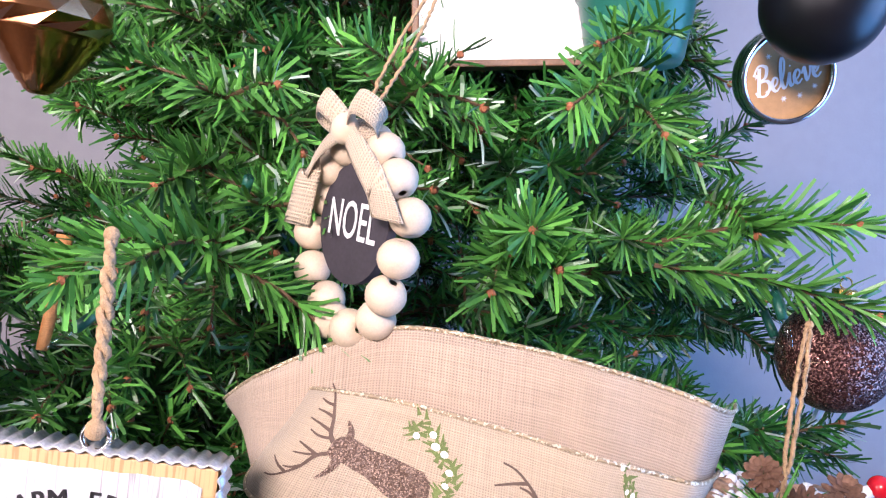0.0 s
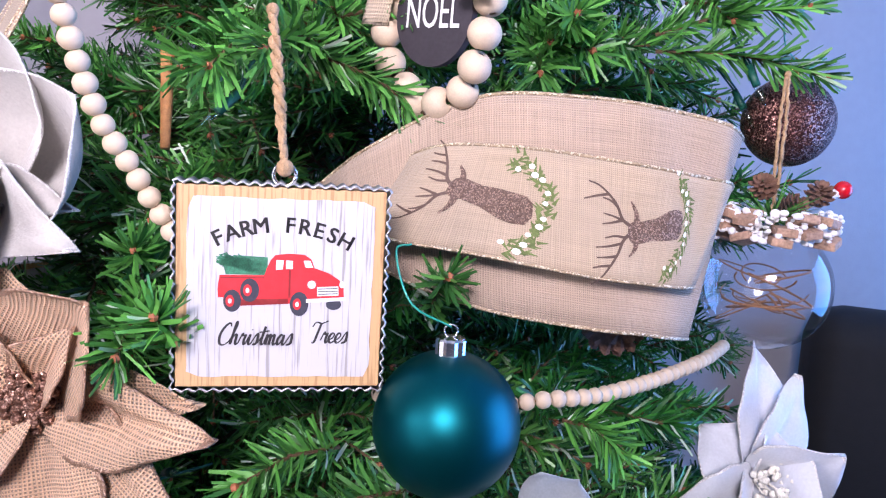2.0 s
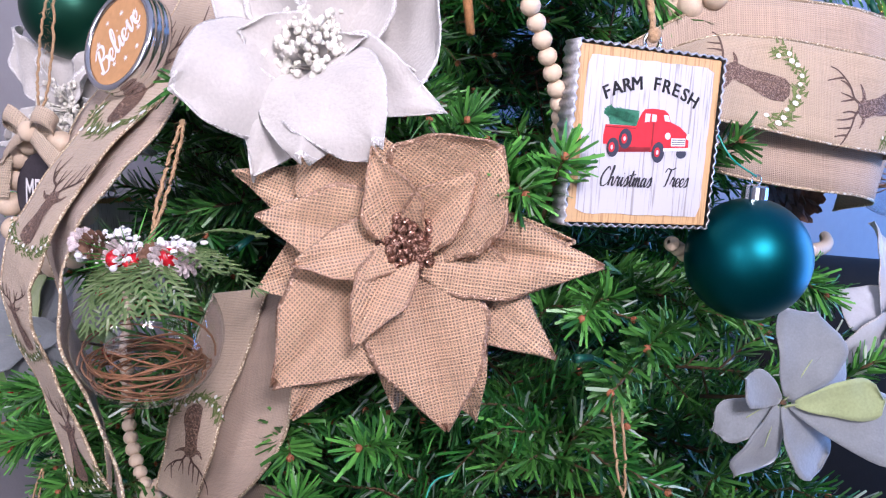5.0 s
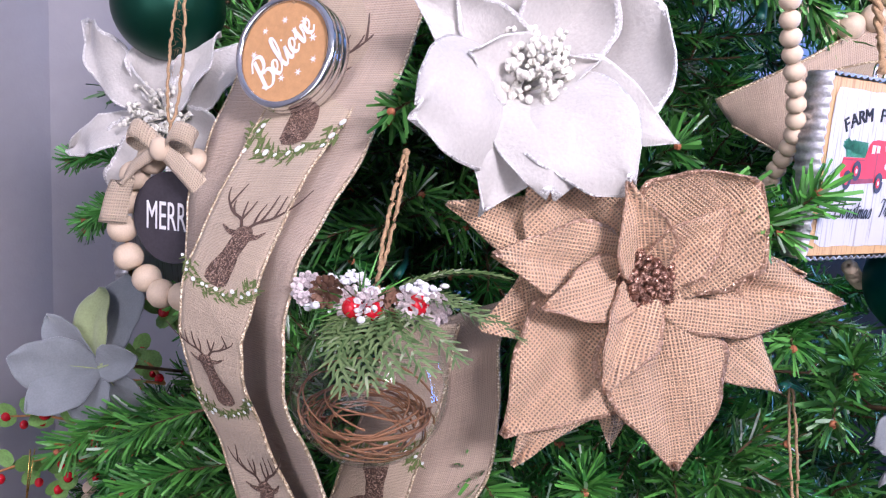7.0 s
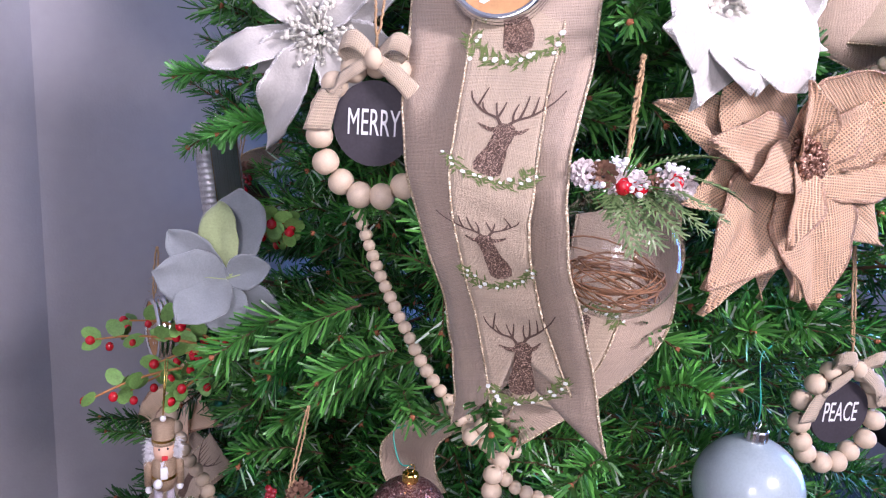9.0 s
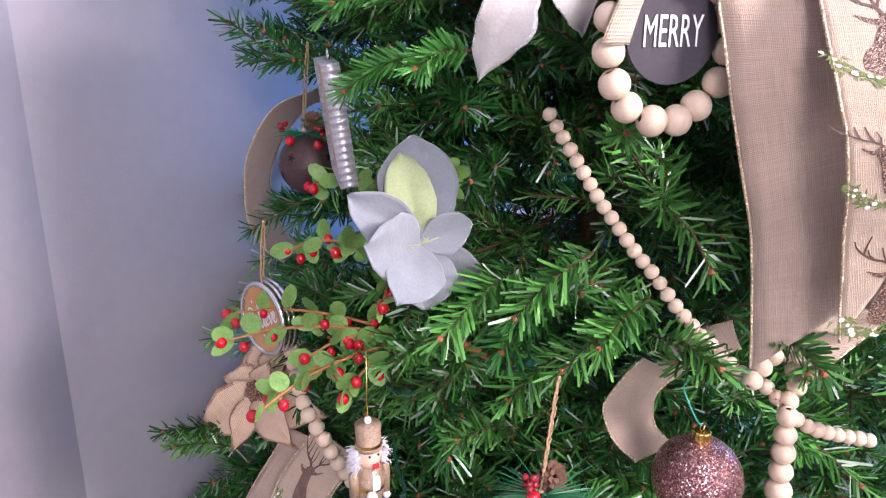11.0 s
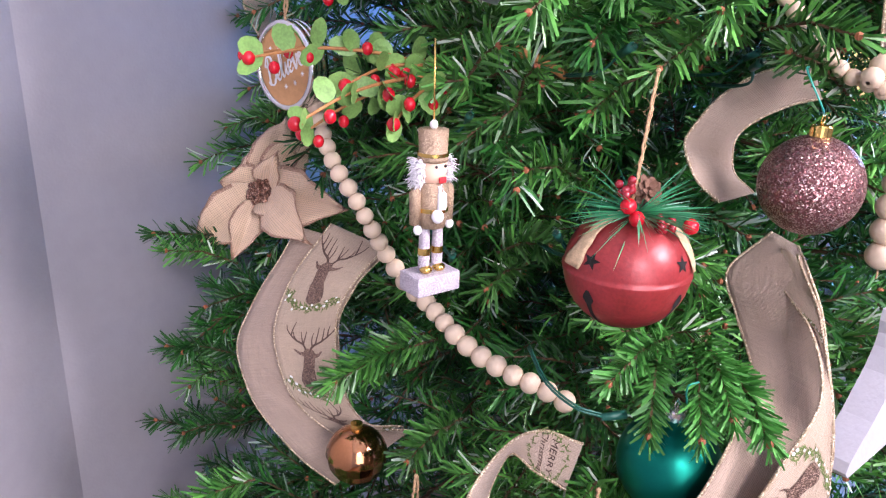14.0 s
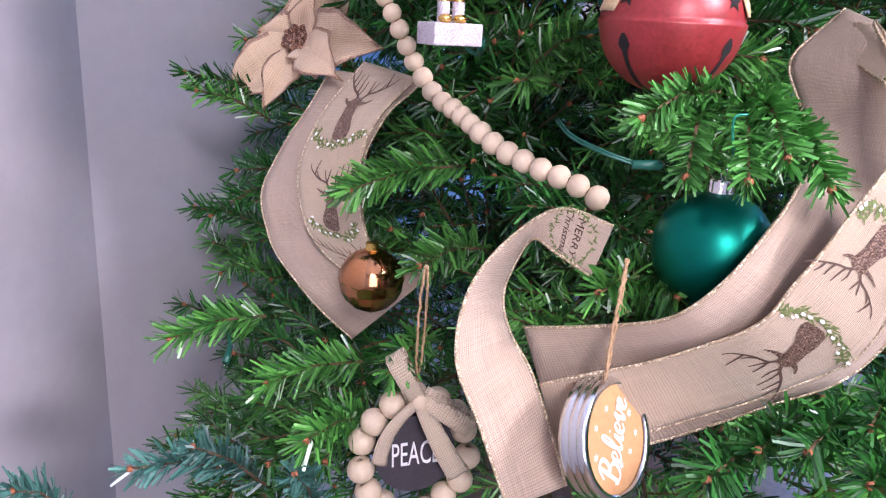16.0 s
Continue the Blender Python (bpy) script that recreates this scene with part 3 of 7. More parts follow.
def deer_head():
    """Neck and head turned a little aside, row by row, and two ears."""
    V, F = [], []
    rows = [(348, 216, 246), (335, 194, 262), (310, 192, 266), (285, 199, 270), (265, 210, 272), (245, 221, 273), (225, 226, 279), (205, 233, 285), (190, 235, 287), (178, 237, 284), (168, 247, 272)]
    for y, a, b in rows:
        for k in range(5):
            x, z = drawn(a + (b - a) * k / 4, y)
            V.append(Vector((x, 0, z)))
    for i in range(len(rows) - 1):
        F += [(5 * i + k, 5 * i + k + 1, 5 * i + k + 6, 5 * i + k + 5) for k in range(4)]
    return join((V, F), stroke([(240, 192), (214, 187), (190, 172)], 19, 4), stroke([(280, 194), (300, 190), (318, 175)], 19, 4))


def antlers():
    return join(stroke([(246, 172), (234, 152), (205, 138), (182, 118), (165, 95), (159, 72)], 9), stroke([(182, 118), (190, 90), (201, 60)]), stroke([(207, 139), (196, 122), (192, 104)]),
                stroke([(242, 166), (232, 135), (227, 104)]), stroke([(237, 152), (246, 125), (252, 102)]),
                stroke([(268, 170), (285, 155), (315, 142), (345, 122), (372, 100), (393, 74)], 9), stroke([(345, 122), (348, 100), (355, 78)]), stroke([(320, 140), (326, 115), (330, 88)]),
                stroke([(290, 152), (300, 120), (307, 86)]), stroke([(276, 163), (275, 135), (283, 108)]))


def wreath(rnd):
    leaves, dots = [], []
    for k in range(92):
        a = radians(184 + 172 * k / 91)
        r = 1 + rnd.uniform(-0.20, 0.17)
        x, z = drawn(237 + 108 * r * math.cos(a), 296 - 78 * r * math.sin(a))
        t = a + math.pi / 2 + rnd.choice((-0.9, -0.6, 0.6, 0.9)) + rnd.uniform(-0.3, 0.3)
        leaves.append(strip([(x, z), (x + 0.0018 * math.cos(t), z + 0.0018 * math.sin(t)), (x + 0.0048 * math.cos(t), z + 0.0048 * math.sin(t))], 0.0021, 0.0004))
        if k % 8 == 0:
            dots.append(flat(circle(rnd.uniform(0.0011, 0.0018), 8, x + rnd.uniform(-0.002, 0.002), z + rnd.uniform(-0.002, 0.002))))
    return join(*leaves), join(*dots)


def ribbon_thing(label, wide, narrow, deer_s=(), flip=1, start=Vector, notch=(0, 0), seed=0, lift=1, size=1.0, group="woven ribbons on the tree"):
    w = Ribbon(*wide, seed=seed, notch=notch[0])
    root = thing("ribbon", Matrix.Translation(w.at(0.5, 0.5)), label, "ribbon", group)
    part("plain_ribbon", w.surface(), M["wide"], root, "tan linen with gilt wire edges", thick=0.0006, world=True)
    for u in (0.006, 0.994):
        part("wire_edge", tube(w.edge(u), 0.0011, 5), M["gold_edge"], root, "gold glitter edge", world=True)
    if narrow:
        n = Ribbon(*narrow, seed=seed + 1, wave=0.0008, notch=notch[1])
        p = part("printed_ribbon", n.surface(), M["narrow"], root, "cream linen printed with stag heads", thick=0.0006, world=True)
        for u in (0.01, 0.99):
            part("wire_edge", tube(n.edge(u), 0.0010, 5), M["gold_edge"], root, "gold glitter edge", world=True)
        for k, (s, turn) in enumerate(deer_s):
            rnd = random.Random(k + seed)
            lv, dt = wreath(rnd)
            big = Matrix.Diagonal((size * (-1 if k % 2 else 1), 1, size, 1))
            hd, an, lv, dt = (moved(g, big) for g in (deer_head(), antlers(), lv, dt))
            part("stag_print", n.laid(hd, s, lift * 0.0007, turn), M["deer"], root, "brown glitter stag head", False, world=True)
            part("antler_print", n.laid(an, s, lift * 0.0007, turn), M["antler"], root, "brown antlers", False, world=True)
            part("wreath_print", n.laid(lv, s, lift * 0.0008, turn), M["leafprint"], root, "olive leaf wreath", False, world=True)
            part("berry_print", n.laid(dt, s, lift * 0.0014, turn), M["berryprint"], root, "white berries", False, world=True)
    return root


A_WIDE = ([(-0.065, 0.484, 1.391), (-0.032, 0.448, 1.417), (0.029, 0.438, 1.450), (0.089, 0.428, 1.453), (0.133, 0.423, 1.449), (0.167, 0.424, 1.443), (0.183, 0.436, 1.437), (0.202, 0.491, 1.429)],
    [(-0.050, 0.482, 1.373), (-0.019, 0.438, 1.348), (0.037, 0.420, 1.331), (0.097, 0.410, 1.324), (0.130, 0.409, 1.322), (0.156, 0.424, 1.317), (0.165, 0.438, 1.314), (0.181, 0.493, 1.305)])
A_DEER = ([(-0.021, 0.467, 1.407), (0.012, 0.418, 1.422), (0.045, 0.411, 1.424), (0.089, 0.407, 1.421), (0.131, 0.404, 1.416), (0.159, 0.409, 1.412), (0.175, 0.419, 1.409), (0.191, 0.467, 1.401)],
    [(-0.033, 0.462, 1.373), (-0.019, 0.411, 1.370), (0.035, 0.402, 1.364), (0.093, 0.397, 1.356), (0.127, 0.397, 1.353), (0.147, 0.404, 1.351), (0.157, 0.413, 1.350), (0.171, 0.458, 1.343)])
B_WIDE = ([(-0.333, 0.630, 1.520), (-0.381, 0.585, 1.402), (-0.408, 0.543, 1.337), (-0.422, 0.524, 1.296), (-0.413, 0.512, 1.232), (-0.388, 0.505, 1.162), (-0.379, 0.503, 1.118), (-0.380, 0.498, 1.072)],
    [(-0.257, 0.514, 1.512), (-0.298, 0.471, 1.405), (-0.336, 0.434, 1.340), (-0.365, 0.412, 1.296), (-0.379, 0.400, 1.265), (-0.377, 0.391, 1.218), (-0.354, 0.390, 1.158), (-0.334, 0.384, 1.088)])
B_DEER = ([(-0.306, 0.585, 1.517), (-0.352, 0.540, 1.403), (-0.402, 0.484, 1.321), (-0.424, 0.459, 1.270), (-0.425, 0.446, 1.230), (-0.404, 0.447, 1.176), (-0.387, 0.445, 1.109)],
    [(-0.272, 0.537, 1.514), (-0.308, 0.490, 1.405), (-0.365, 0.440, 1.325), (-0.394, 0.412, 1.263), (-0.398, 0.407, 1.234), (-0.383, 0.407, 1.186), (-0.354, 0.402, 1.128)])
C_WIDE = ([(-0.289, 0.472, 1.232), (-0.302, 0.464, 1.192), (-0.314, 0.464, 1.159), (-0.322, 0.475, 1.120), (-0.326, 0.483, 1.095), (-0.334, 0.488, 1.073)],
    [(-0.240, 0.428, 1.262), (-0.253, 0.416, 1.234), (-0.251, 0.413, 1.194), (-0.256, 0.414, 1.152), (-0.280, 0.432, 1.110), (-0.337, 0.476, 1.050)])
C_DEER = ([(-0.304, 0.468, 1.234), (-0.316, 0.461, 1.194), (-0.329, 0.462, 1.157), (-0.335, 0.472, 1.124), (-0.340, 0.479, 1.094)],
    [(-0.268, 0.441, 1.243), (-0.281, 0.428, 1.204), (-0.293, 0.424, 1.169), (-0.302, 0.431, 1.129), (-0.315, 0.452, 1.087)])
D_WIDE = ([(-0.445, 0.952, 0.872), (-0.476, 0.974, 0.812), (-0.500, 0.981, 0.764), (-0.513, 0.956, 0.724), (-0.517, 0.903, 0.693), (-0.491, 0.856, 0.648)],
    [(-0.429, 0.849, 0.870), (-0.456, 0.863, 0.836), (-0.467, 0.873, 0.799), (-0.476, 0.860, 0.751), (-0.477, 0.827, 0.719), (-0.459, 0.790, 0.721)])
D_DEER = ([(-0.437, 0.915, 0.883), (-0.473, 0.931, 0.833), (-0.493, 0.933, 0.789), (-0.505, 0.913, 0.754), (-0.506, 0.882, 0.726), (-0.491, 0.844, 0.704)],
    [(-0.434, 0.846, 0.874), (-0.462, 0.862, 0.839), (-0.473, 0.870, 0.803), (-0.481, 0.857, 0.754), (-0.481, 0.826, 0.726), (-0.466, 0.793, 0.727)])
E_WIDE = ([(-0.356, 0.545, 0.942), (-0.366, 0.567, 0.911), (-0.380, 0.554, 0.884), (-0.409, 0.529, 0.860), (-0.459, 0.520, 0.837), (-0.494, 0.520, 0.816), (-0.516, 0.534, 0.788), (-0.522, 0.574, 0.764), (-0.524, 0.642, 0.740)],
    [(-0.354, 0.527, 0.935), (-0.381, 0.508, 0.922), (-0.406, 0.487, 0.892), (-0.421, 0.472, 0.853), (-0.423, 0.465, 0.809), (-0.418, 0.466, 0.764), (-0.427, 0.487, 0.732), (-0.455, 0.528, 0.700), (-0.514, 0.606, 0.651)])
E_DEER = ([(-0.363, 0.535, 0.934), (-0.376, 0.527, 0.912), (-0.412, 0.497, 0.901), (-0.437, 0.479, 0.875), (-0.468, 0.484, 0.841), (-0.489, 0.495, 0.808), (-0.500, 0.510, 0.780), (-0.516, 0.547, 0.752), (-0.543, 0.611, 0.718)],
    [(-0.368, 0.523, 0.933), (-0.400, 0.498, 0.911), (-0.423, 0.482, 0.889), (-0.436, 0.469, 0.853), (-0.438, 0.462, 0.808), (-0.435, 0.469, 0.770), (-0.443, 0.491, 0.738), (-0.474, 0.539, 0.704), (-0.525, 0.604, 0.664)])
F_WIDE = ([(-0.495, 0.604, 0.810), (-0.514, 0.626, 0.819), (-0.530, 0.644, 0.805), (-0.570, 0.649, 0.774), (-0.585, 0.641, 0.738), (-0.582, 0.621, 0.698), (-0.578, 0.599, 0.655)],
    [(-0.513, 0.603, 0.782), (-0.521, 0.622, 0.792), (-0.520, 0.645, 0.796), (-0.532, 0.652, 0.768), (-0.538, 0.639, 0.740), (-0.540, 0.616, 0.716), (-0.545, 0.584, 0.664)])
G_WIDE = ([(-0.254, 0.563, 1.050), (-0.302, 0.584, 1.046), (-0.345, 0.602, 1.028), (-0.370, 0.608, 1.007), (-0.377, 0.607, 0.993), (-0.377, 0.597, 0.975), (-0.369, 0.581, 0.958)],
    [(-0.244, 0.557, 1.023), (-0.278, 0.571, 1.019), (-0.314, 0.582, 1.010), (-0.328, 0.589, 0.996), (-0.330, 0.590, 0.982), (-0.330, 0.584, 0.969), (-0.328, 0.571, 0.959)])
H_WIDE = ([(-0.289, 1.076, 1.214), (-0.326, 1.094, 1.200), (-0.356, 1.108, 1.167), (-0.377, 1.111, 1.121), (-0.385, 1.100, 1.074), (-0.383, 1.078, 1.040), (-0.370, 1.052, 1.018)],
    [(-0.245, 1.096, 1.195), (-0.275, 1.115, 1.186), (-0.299, 1.126, 1.161), (-0.321, 1.132, 1.122), (-0.331, 1.124, 1.079), (-0.330, 1.106, 1.039), (-0.321, 1.084, 1.015)])
G_TOP = [(-0.155, 0.334, 1.480), (-0.149, 0.339, 1.452), (-0.145, 0.342, 1.437), (-0.140, 0.345, 1.423), (-0.132, 0.349, 1.409), (-0.124, 0.352, 1.394), (-0.116, 0.357, 1.379), (-0.109, 0.364, 1.365), (-0.098, 0.390, 1.337)]
G_BACK = [(-0.014, 0.396, 1.286), (0.017, 0.412, 1.272), (0.043, 0.411, 1.275), (0.078, 0.410, 1.282), (0.108, 0.423, 1.281), (0.153, 0.465, 1.278), (0.210, 0.531, 1.275), (0.246, 0.580, 1.276)]
G_MID = [(-0.391, 0.662, 1.228), (-0.388, 0.635, 1.192), (-0.386, 0.618, 1.169), (-0.384, 0.604, 1.153), (-0.380, 0.590, 1.135), (-0.377, 0.573, 1.118), (-0.372, 0.558, 1.098), (-0.365, 0.545, 1.082), (-0.357, 0.534, 1.068), (-0.351, 0.516, 1.052), (-0.345, 0.489, 1.045)]
G_FAR = [(-0.291, 0.439, 1.003), (-0.321, 0.459, 1.014), (-0.341, 0.474, 1.026), (-0.343, 0.497, 1.044), (-0.346, 0.520, 1.053), (-0.350, 0.543, 1.070)]
G_LOW = [(-0.488, 0.873, 1.002), (-0.496, 0.854, 0.978), (-0.502, 0.835, 0.960), (-0.498, 0.820, 0.940), (-0.492, 0.808, 0.917), (-0.478, 0.803, 0.890), (-0.473, 0.785, 0.868), (-0.476, 0.759, 0.859), (-0.486, 0.725, 0.849), (-0.486, 0.704, 0.840), (-0.484, 0.682, 0.834), (-0.481, 0.667, 0.830), (-0.476, 0.651, 0.826), (-0.466, 0.633, 0.816)]
G_LOOP = [(-0.357, 0.503, 1.053), (-0.337, 0.499, 1.066), (-0.325, 0.491, 1.066), (-0.330, 0.482, 1.049), (-0.342, 0.482, 1.039), (-0.350, 0.488, 1.041)]
LIGHTS = [((0.233, 0.565, 1.459), (0.4, -0.3, -0.8)), ((0.226, 0.528, 1.473), (0.3, -0.3, -0.8)), ((-0.105, 0.405, 1.435), (-0.5, -0.5, -0.6)), ((-0.083, 0.371, 1.217), (-0.8, -0.5, 0.1)), ((-0.486, 0.643, 0.948), (-0.6, -0.2, 0.4)), ((-0.512, 0.571, 0.854), (0.7, -0.5, 0)), ((-0.481, 0.733, 0.909), (-0.5, -0.5, 0.5)), ((-0.290, 0.597, 1.057), (-0.4, -0.6, 0.3)), ((-0.379, 0.565, 1.058), (-0.6, -0.5, 0.3)), ((-0.488, 0.717, 1.016), (-0.5, -0.5, 0.3)), ((-0.061, 0.471, 1.510), (0.3, -0.5, 0.6)), ((-0.290, 0.500, 1.261), (-0.4, -0.5, -0.3)), ((-0.607, 0.867, 0.657), (-0.5, -0.5, -0.4)), ((-0.467, 0.614, 1.068), (-0.4, -0.6, 0.3)), ((-0.129, 0.398, 1.234), (0.4, -0.6, 0.3))]


# ---------------------------------------------------------------- ornaments
KEEP = []


def keep(p, r):
    KEEP.append((Vector(p), r))


def twine_loop(root, a, b, gap=0.004, r=0.0011, material="twine", name="twine", knot=True, turns=0.0):
    """Two strands from the hook a (on the branch) to b, in world places."""
    a, b = Vector(a), Vector(b)
    rnd = random.Random(int(abs(a.x * 9e4)))
    gs = []
    for sgn in (-1, 1):
        pts = []
        for k in range(41):
            t = k / 40
            p = a.lerp(b, t)
            w = gap * math.sin(math.pi * min(1, t * 1.15)) ** 0.4 * sgn
            th = t * turns * 6.283
            pts.append(p + Vector((w * math.cos(th), w * math.sin(th) + w * 0.2, 0)) + Vector((rnd.uniform(-1, 1), rnd.uniform(-1, 1), 0)) * 0.0005)
        gs.append(tube(pts, r, 5))
    if knot:
        gs.append(ball(b, r * 2.4, 8, 6)), gs.append(ball(a, r * 1.8, 8, 6))
    if material == "twine":
        for k in range(34):
            p = a.lerp(b, rnd.random()) + Vector((rnd.uniform(-1, 1), rnd.uniform(-1, 1), 0)) * gap * 0.6
            d = Vector((rnd.uniform(-1, 1), rnd.uniform(-1, 1), rnd.uniform(-1, 1))) * 0.006
            gs.append(tube([p, p + d * 0.5 + Vector((0, 0, 0.001)), p + d], 0.00012, 3))
    return part(name, join(*gs), M[material], root, "", world=True)


def bow(root, z, size=0.022, askew=False):
    def strap(pts, w0, w1, across=None):
        P = catmull(pts, 16)
        side = [Vector(across).normalized()] * 17 if across else [Vector((0.25, 0.15, 1)).normalized() if abs((P[min(i + 1, 16)] - P[max(i - 1, 0)]).normalized().z) < 0.75 else Vector((1, 0.2, 0)) for i in range(17)]
        def fn(a, b):
            i = round(b * 16)
            w = w0 + (w1 - w0) * b
            return P[i] + side[i] * w * (a - 0.5) + Vector((0, -0.0015 * math.sin(a * math.pi), 0)), (a * w, b * 0.06)
        return grid(fn, 5, 16)
    s = size
    if askew:
        # one loop stands up, the other droops; a long tail falls across the disc
        part("bow_loop", strap([(0, -0.013, z), (-s * 0.42, -0.021, z + s * 0.75), (-s * 0.78, -0.016, z + s * 1.5), (-s * 0.62, -0.006, z + s * 1.45), (-s * 0.1, -0.008, z)], s * 0.5, s * 0.6, (0.9, 0.1, 0.43)), M["bow"], root, "", thick=0.0006)
        part("bow_loop", strap([(0, -0.013, z), (s * 0.7, -0.021, z - s * 0.35), (s * 1.55, -0.019, z - s * 1.0), (s * 1.5, -0.010, z - s * 0.95), (s * 0.1, -0.009, z)], s * 0.45, s * 0.8, (0.6, 0.1, 0.8)), M["bow"], root, "", thick=0.0006)
        part("bow_tail", strap([(0, -0.014, z), (-s * 0.65, -0.017, z - s * 0.5), (-s * 1.05, -0.015, z - s * 1.2), (-s * 1.25, -0.012, z - s * 2.1)], s * 0.4, s * 0.55, (0.86, 0.15, -0.4)), M["bow"], root, "frayed burlap tail", thick=0.0006)
        part("bow_tail", strap([(0, -0.015, z), (s * 0.3, -0.019, z - s * 0.7), (s * 0.75, -0.018, z - s * 1.7), (s * 1.3, -0.015, z - s * 2.75)], s * 0.45, s * 0.75, (0.9, 0.1, 0.4)), M["bow"], root, "frayed burlap tail", thick=0.0006)
    for sx in () if askew else (-1, 1):
        part("bow_loop", strap([(0, -0.012, z), (sx * s * 0.6, -0.02, z + s * 0.55), (sx * s * 1.05, -0.014, z + s * 0.35), (sx * s * 0.7, -0.006, z + 0.001), (0, -0.010, z)], s * 0.55, s * 0.55), M["bow"], root, "", thick=0.0006)
        part("bow_tail", strap([(0, -0.014, z), (sx * s * 0.7, -0.016, z - s * 0.45), (sx * s * 1.35, -0.013, z - s * 1.1), (sx * s * (1.75 if sx < 0 else 1.7), -0.011, z - s * (2.3 if sx < 0 else 1.7))], s * 0.45, s * 0.85), M["bow"], root, "frayed burlap tail", thick=0.0006)
    part("bow_knot", ball((0, -0.015, z), s * (0.24 if askew else 0.3), 12, 8, 1.15), M["bow"], root)


def bead_at(c, r, axis, seg=18):
    """A turned wooden bead with its bore along the axis."""
    prof = [(r * 0.2, -0.80 * r)] + [(r * math.sin(a), -r * 0.96 * math.cos(a)) for a in [math.pi * (0.13 + 0.74 * k / 8) for k in range(9)]] + [(r * 0.2, 0.80 * r)]
    q = Vector(axis).to_track_quat("Z", "Y").to_matrix().to_4x4()
    return moved(revolve(prof, seg), Matrix.Translation(c) @ q)


def word_ring(word, p, yaw, hook, tilt=0.0, ring=0.040, r=0.0098, disc=0.0285, dz=0.0, lean=0.0, cap=0.0265, askew=False):
    root = thing("bead_wreath_ornament", facing(p, yaw, tilt, lean), f"pale wooden bead ring round a black disc reading {word}", "ornament", "bead wreath ornaments")
    n = 15
    for k in range(n):
        a = math.pi / 2 + 2 * math.pi * k / n
        part("bead", bead_at((ring * 0.96 * math.cos(a), 0.003 * math.sin(5 * a), ring * 1.16 * math.sin(a)), r, (-math.sin(a), 0, math.cos(a))), M["bead"], root)
    d = part("disc", plate(circle(disc, 44, 0, dz, disc * 1.05), -0.003, 0.002), M["black"], root, "black chalkboard disc", False)
    part("lettering", moved(lettering(word, cap, squeeze=0.60 if len(word) == 4 else 0.46, y=-0.0036), Matrix.Translation((0, 0, dz))), M["white"], d, f"white word {word}", False)
    bow(root, ring * 1.16 + 0.004, askew=askew)
    m = root.matrix_basis
    twine_loop(root, hook, m @ Vector((0, -0.006, ring * 1.16 + 0.008)), 0.004, 0.0010)
    keep(p, 0.055)
    return root


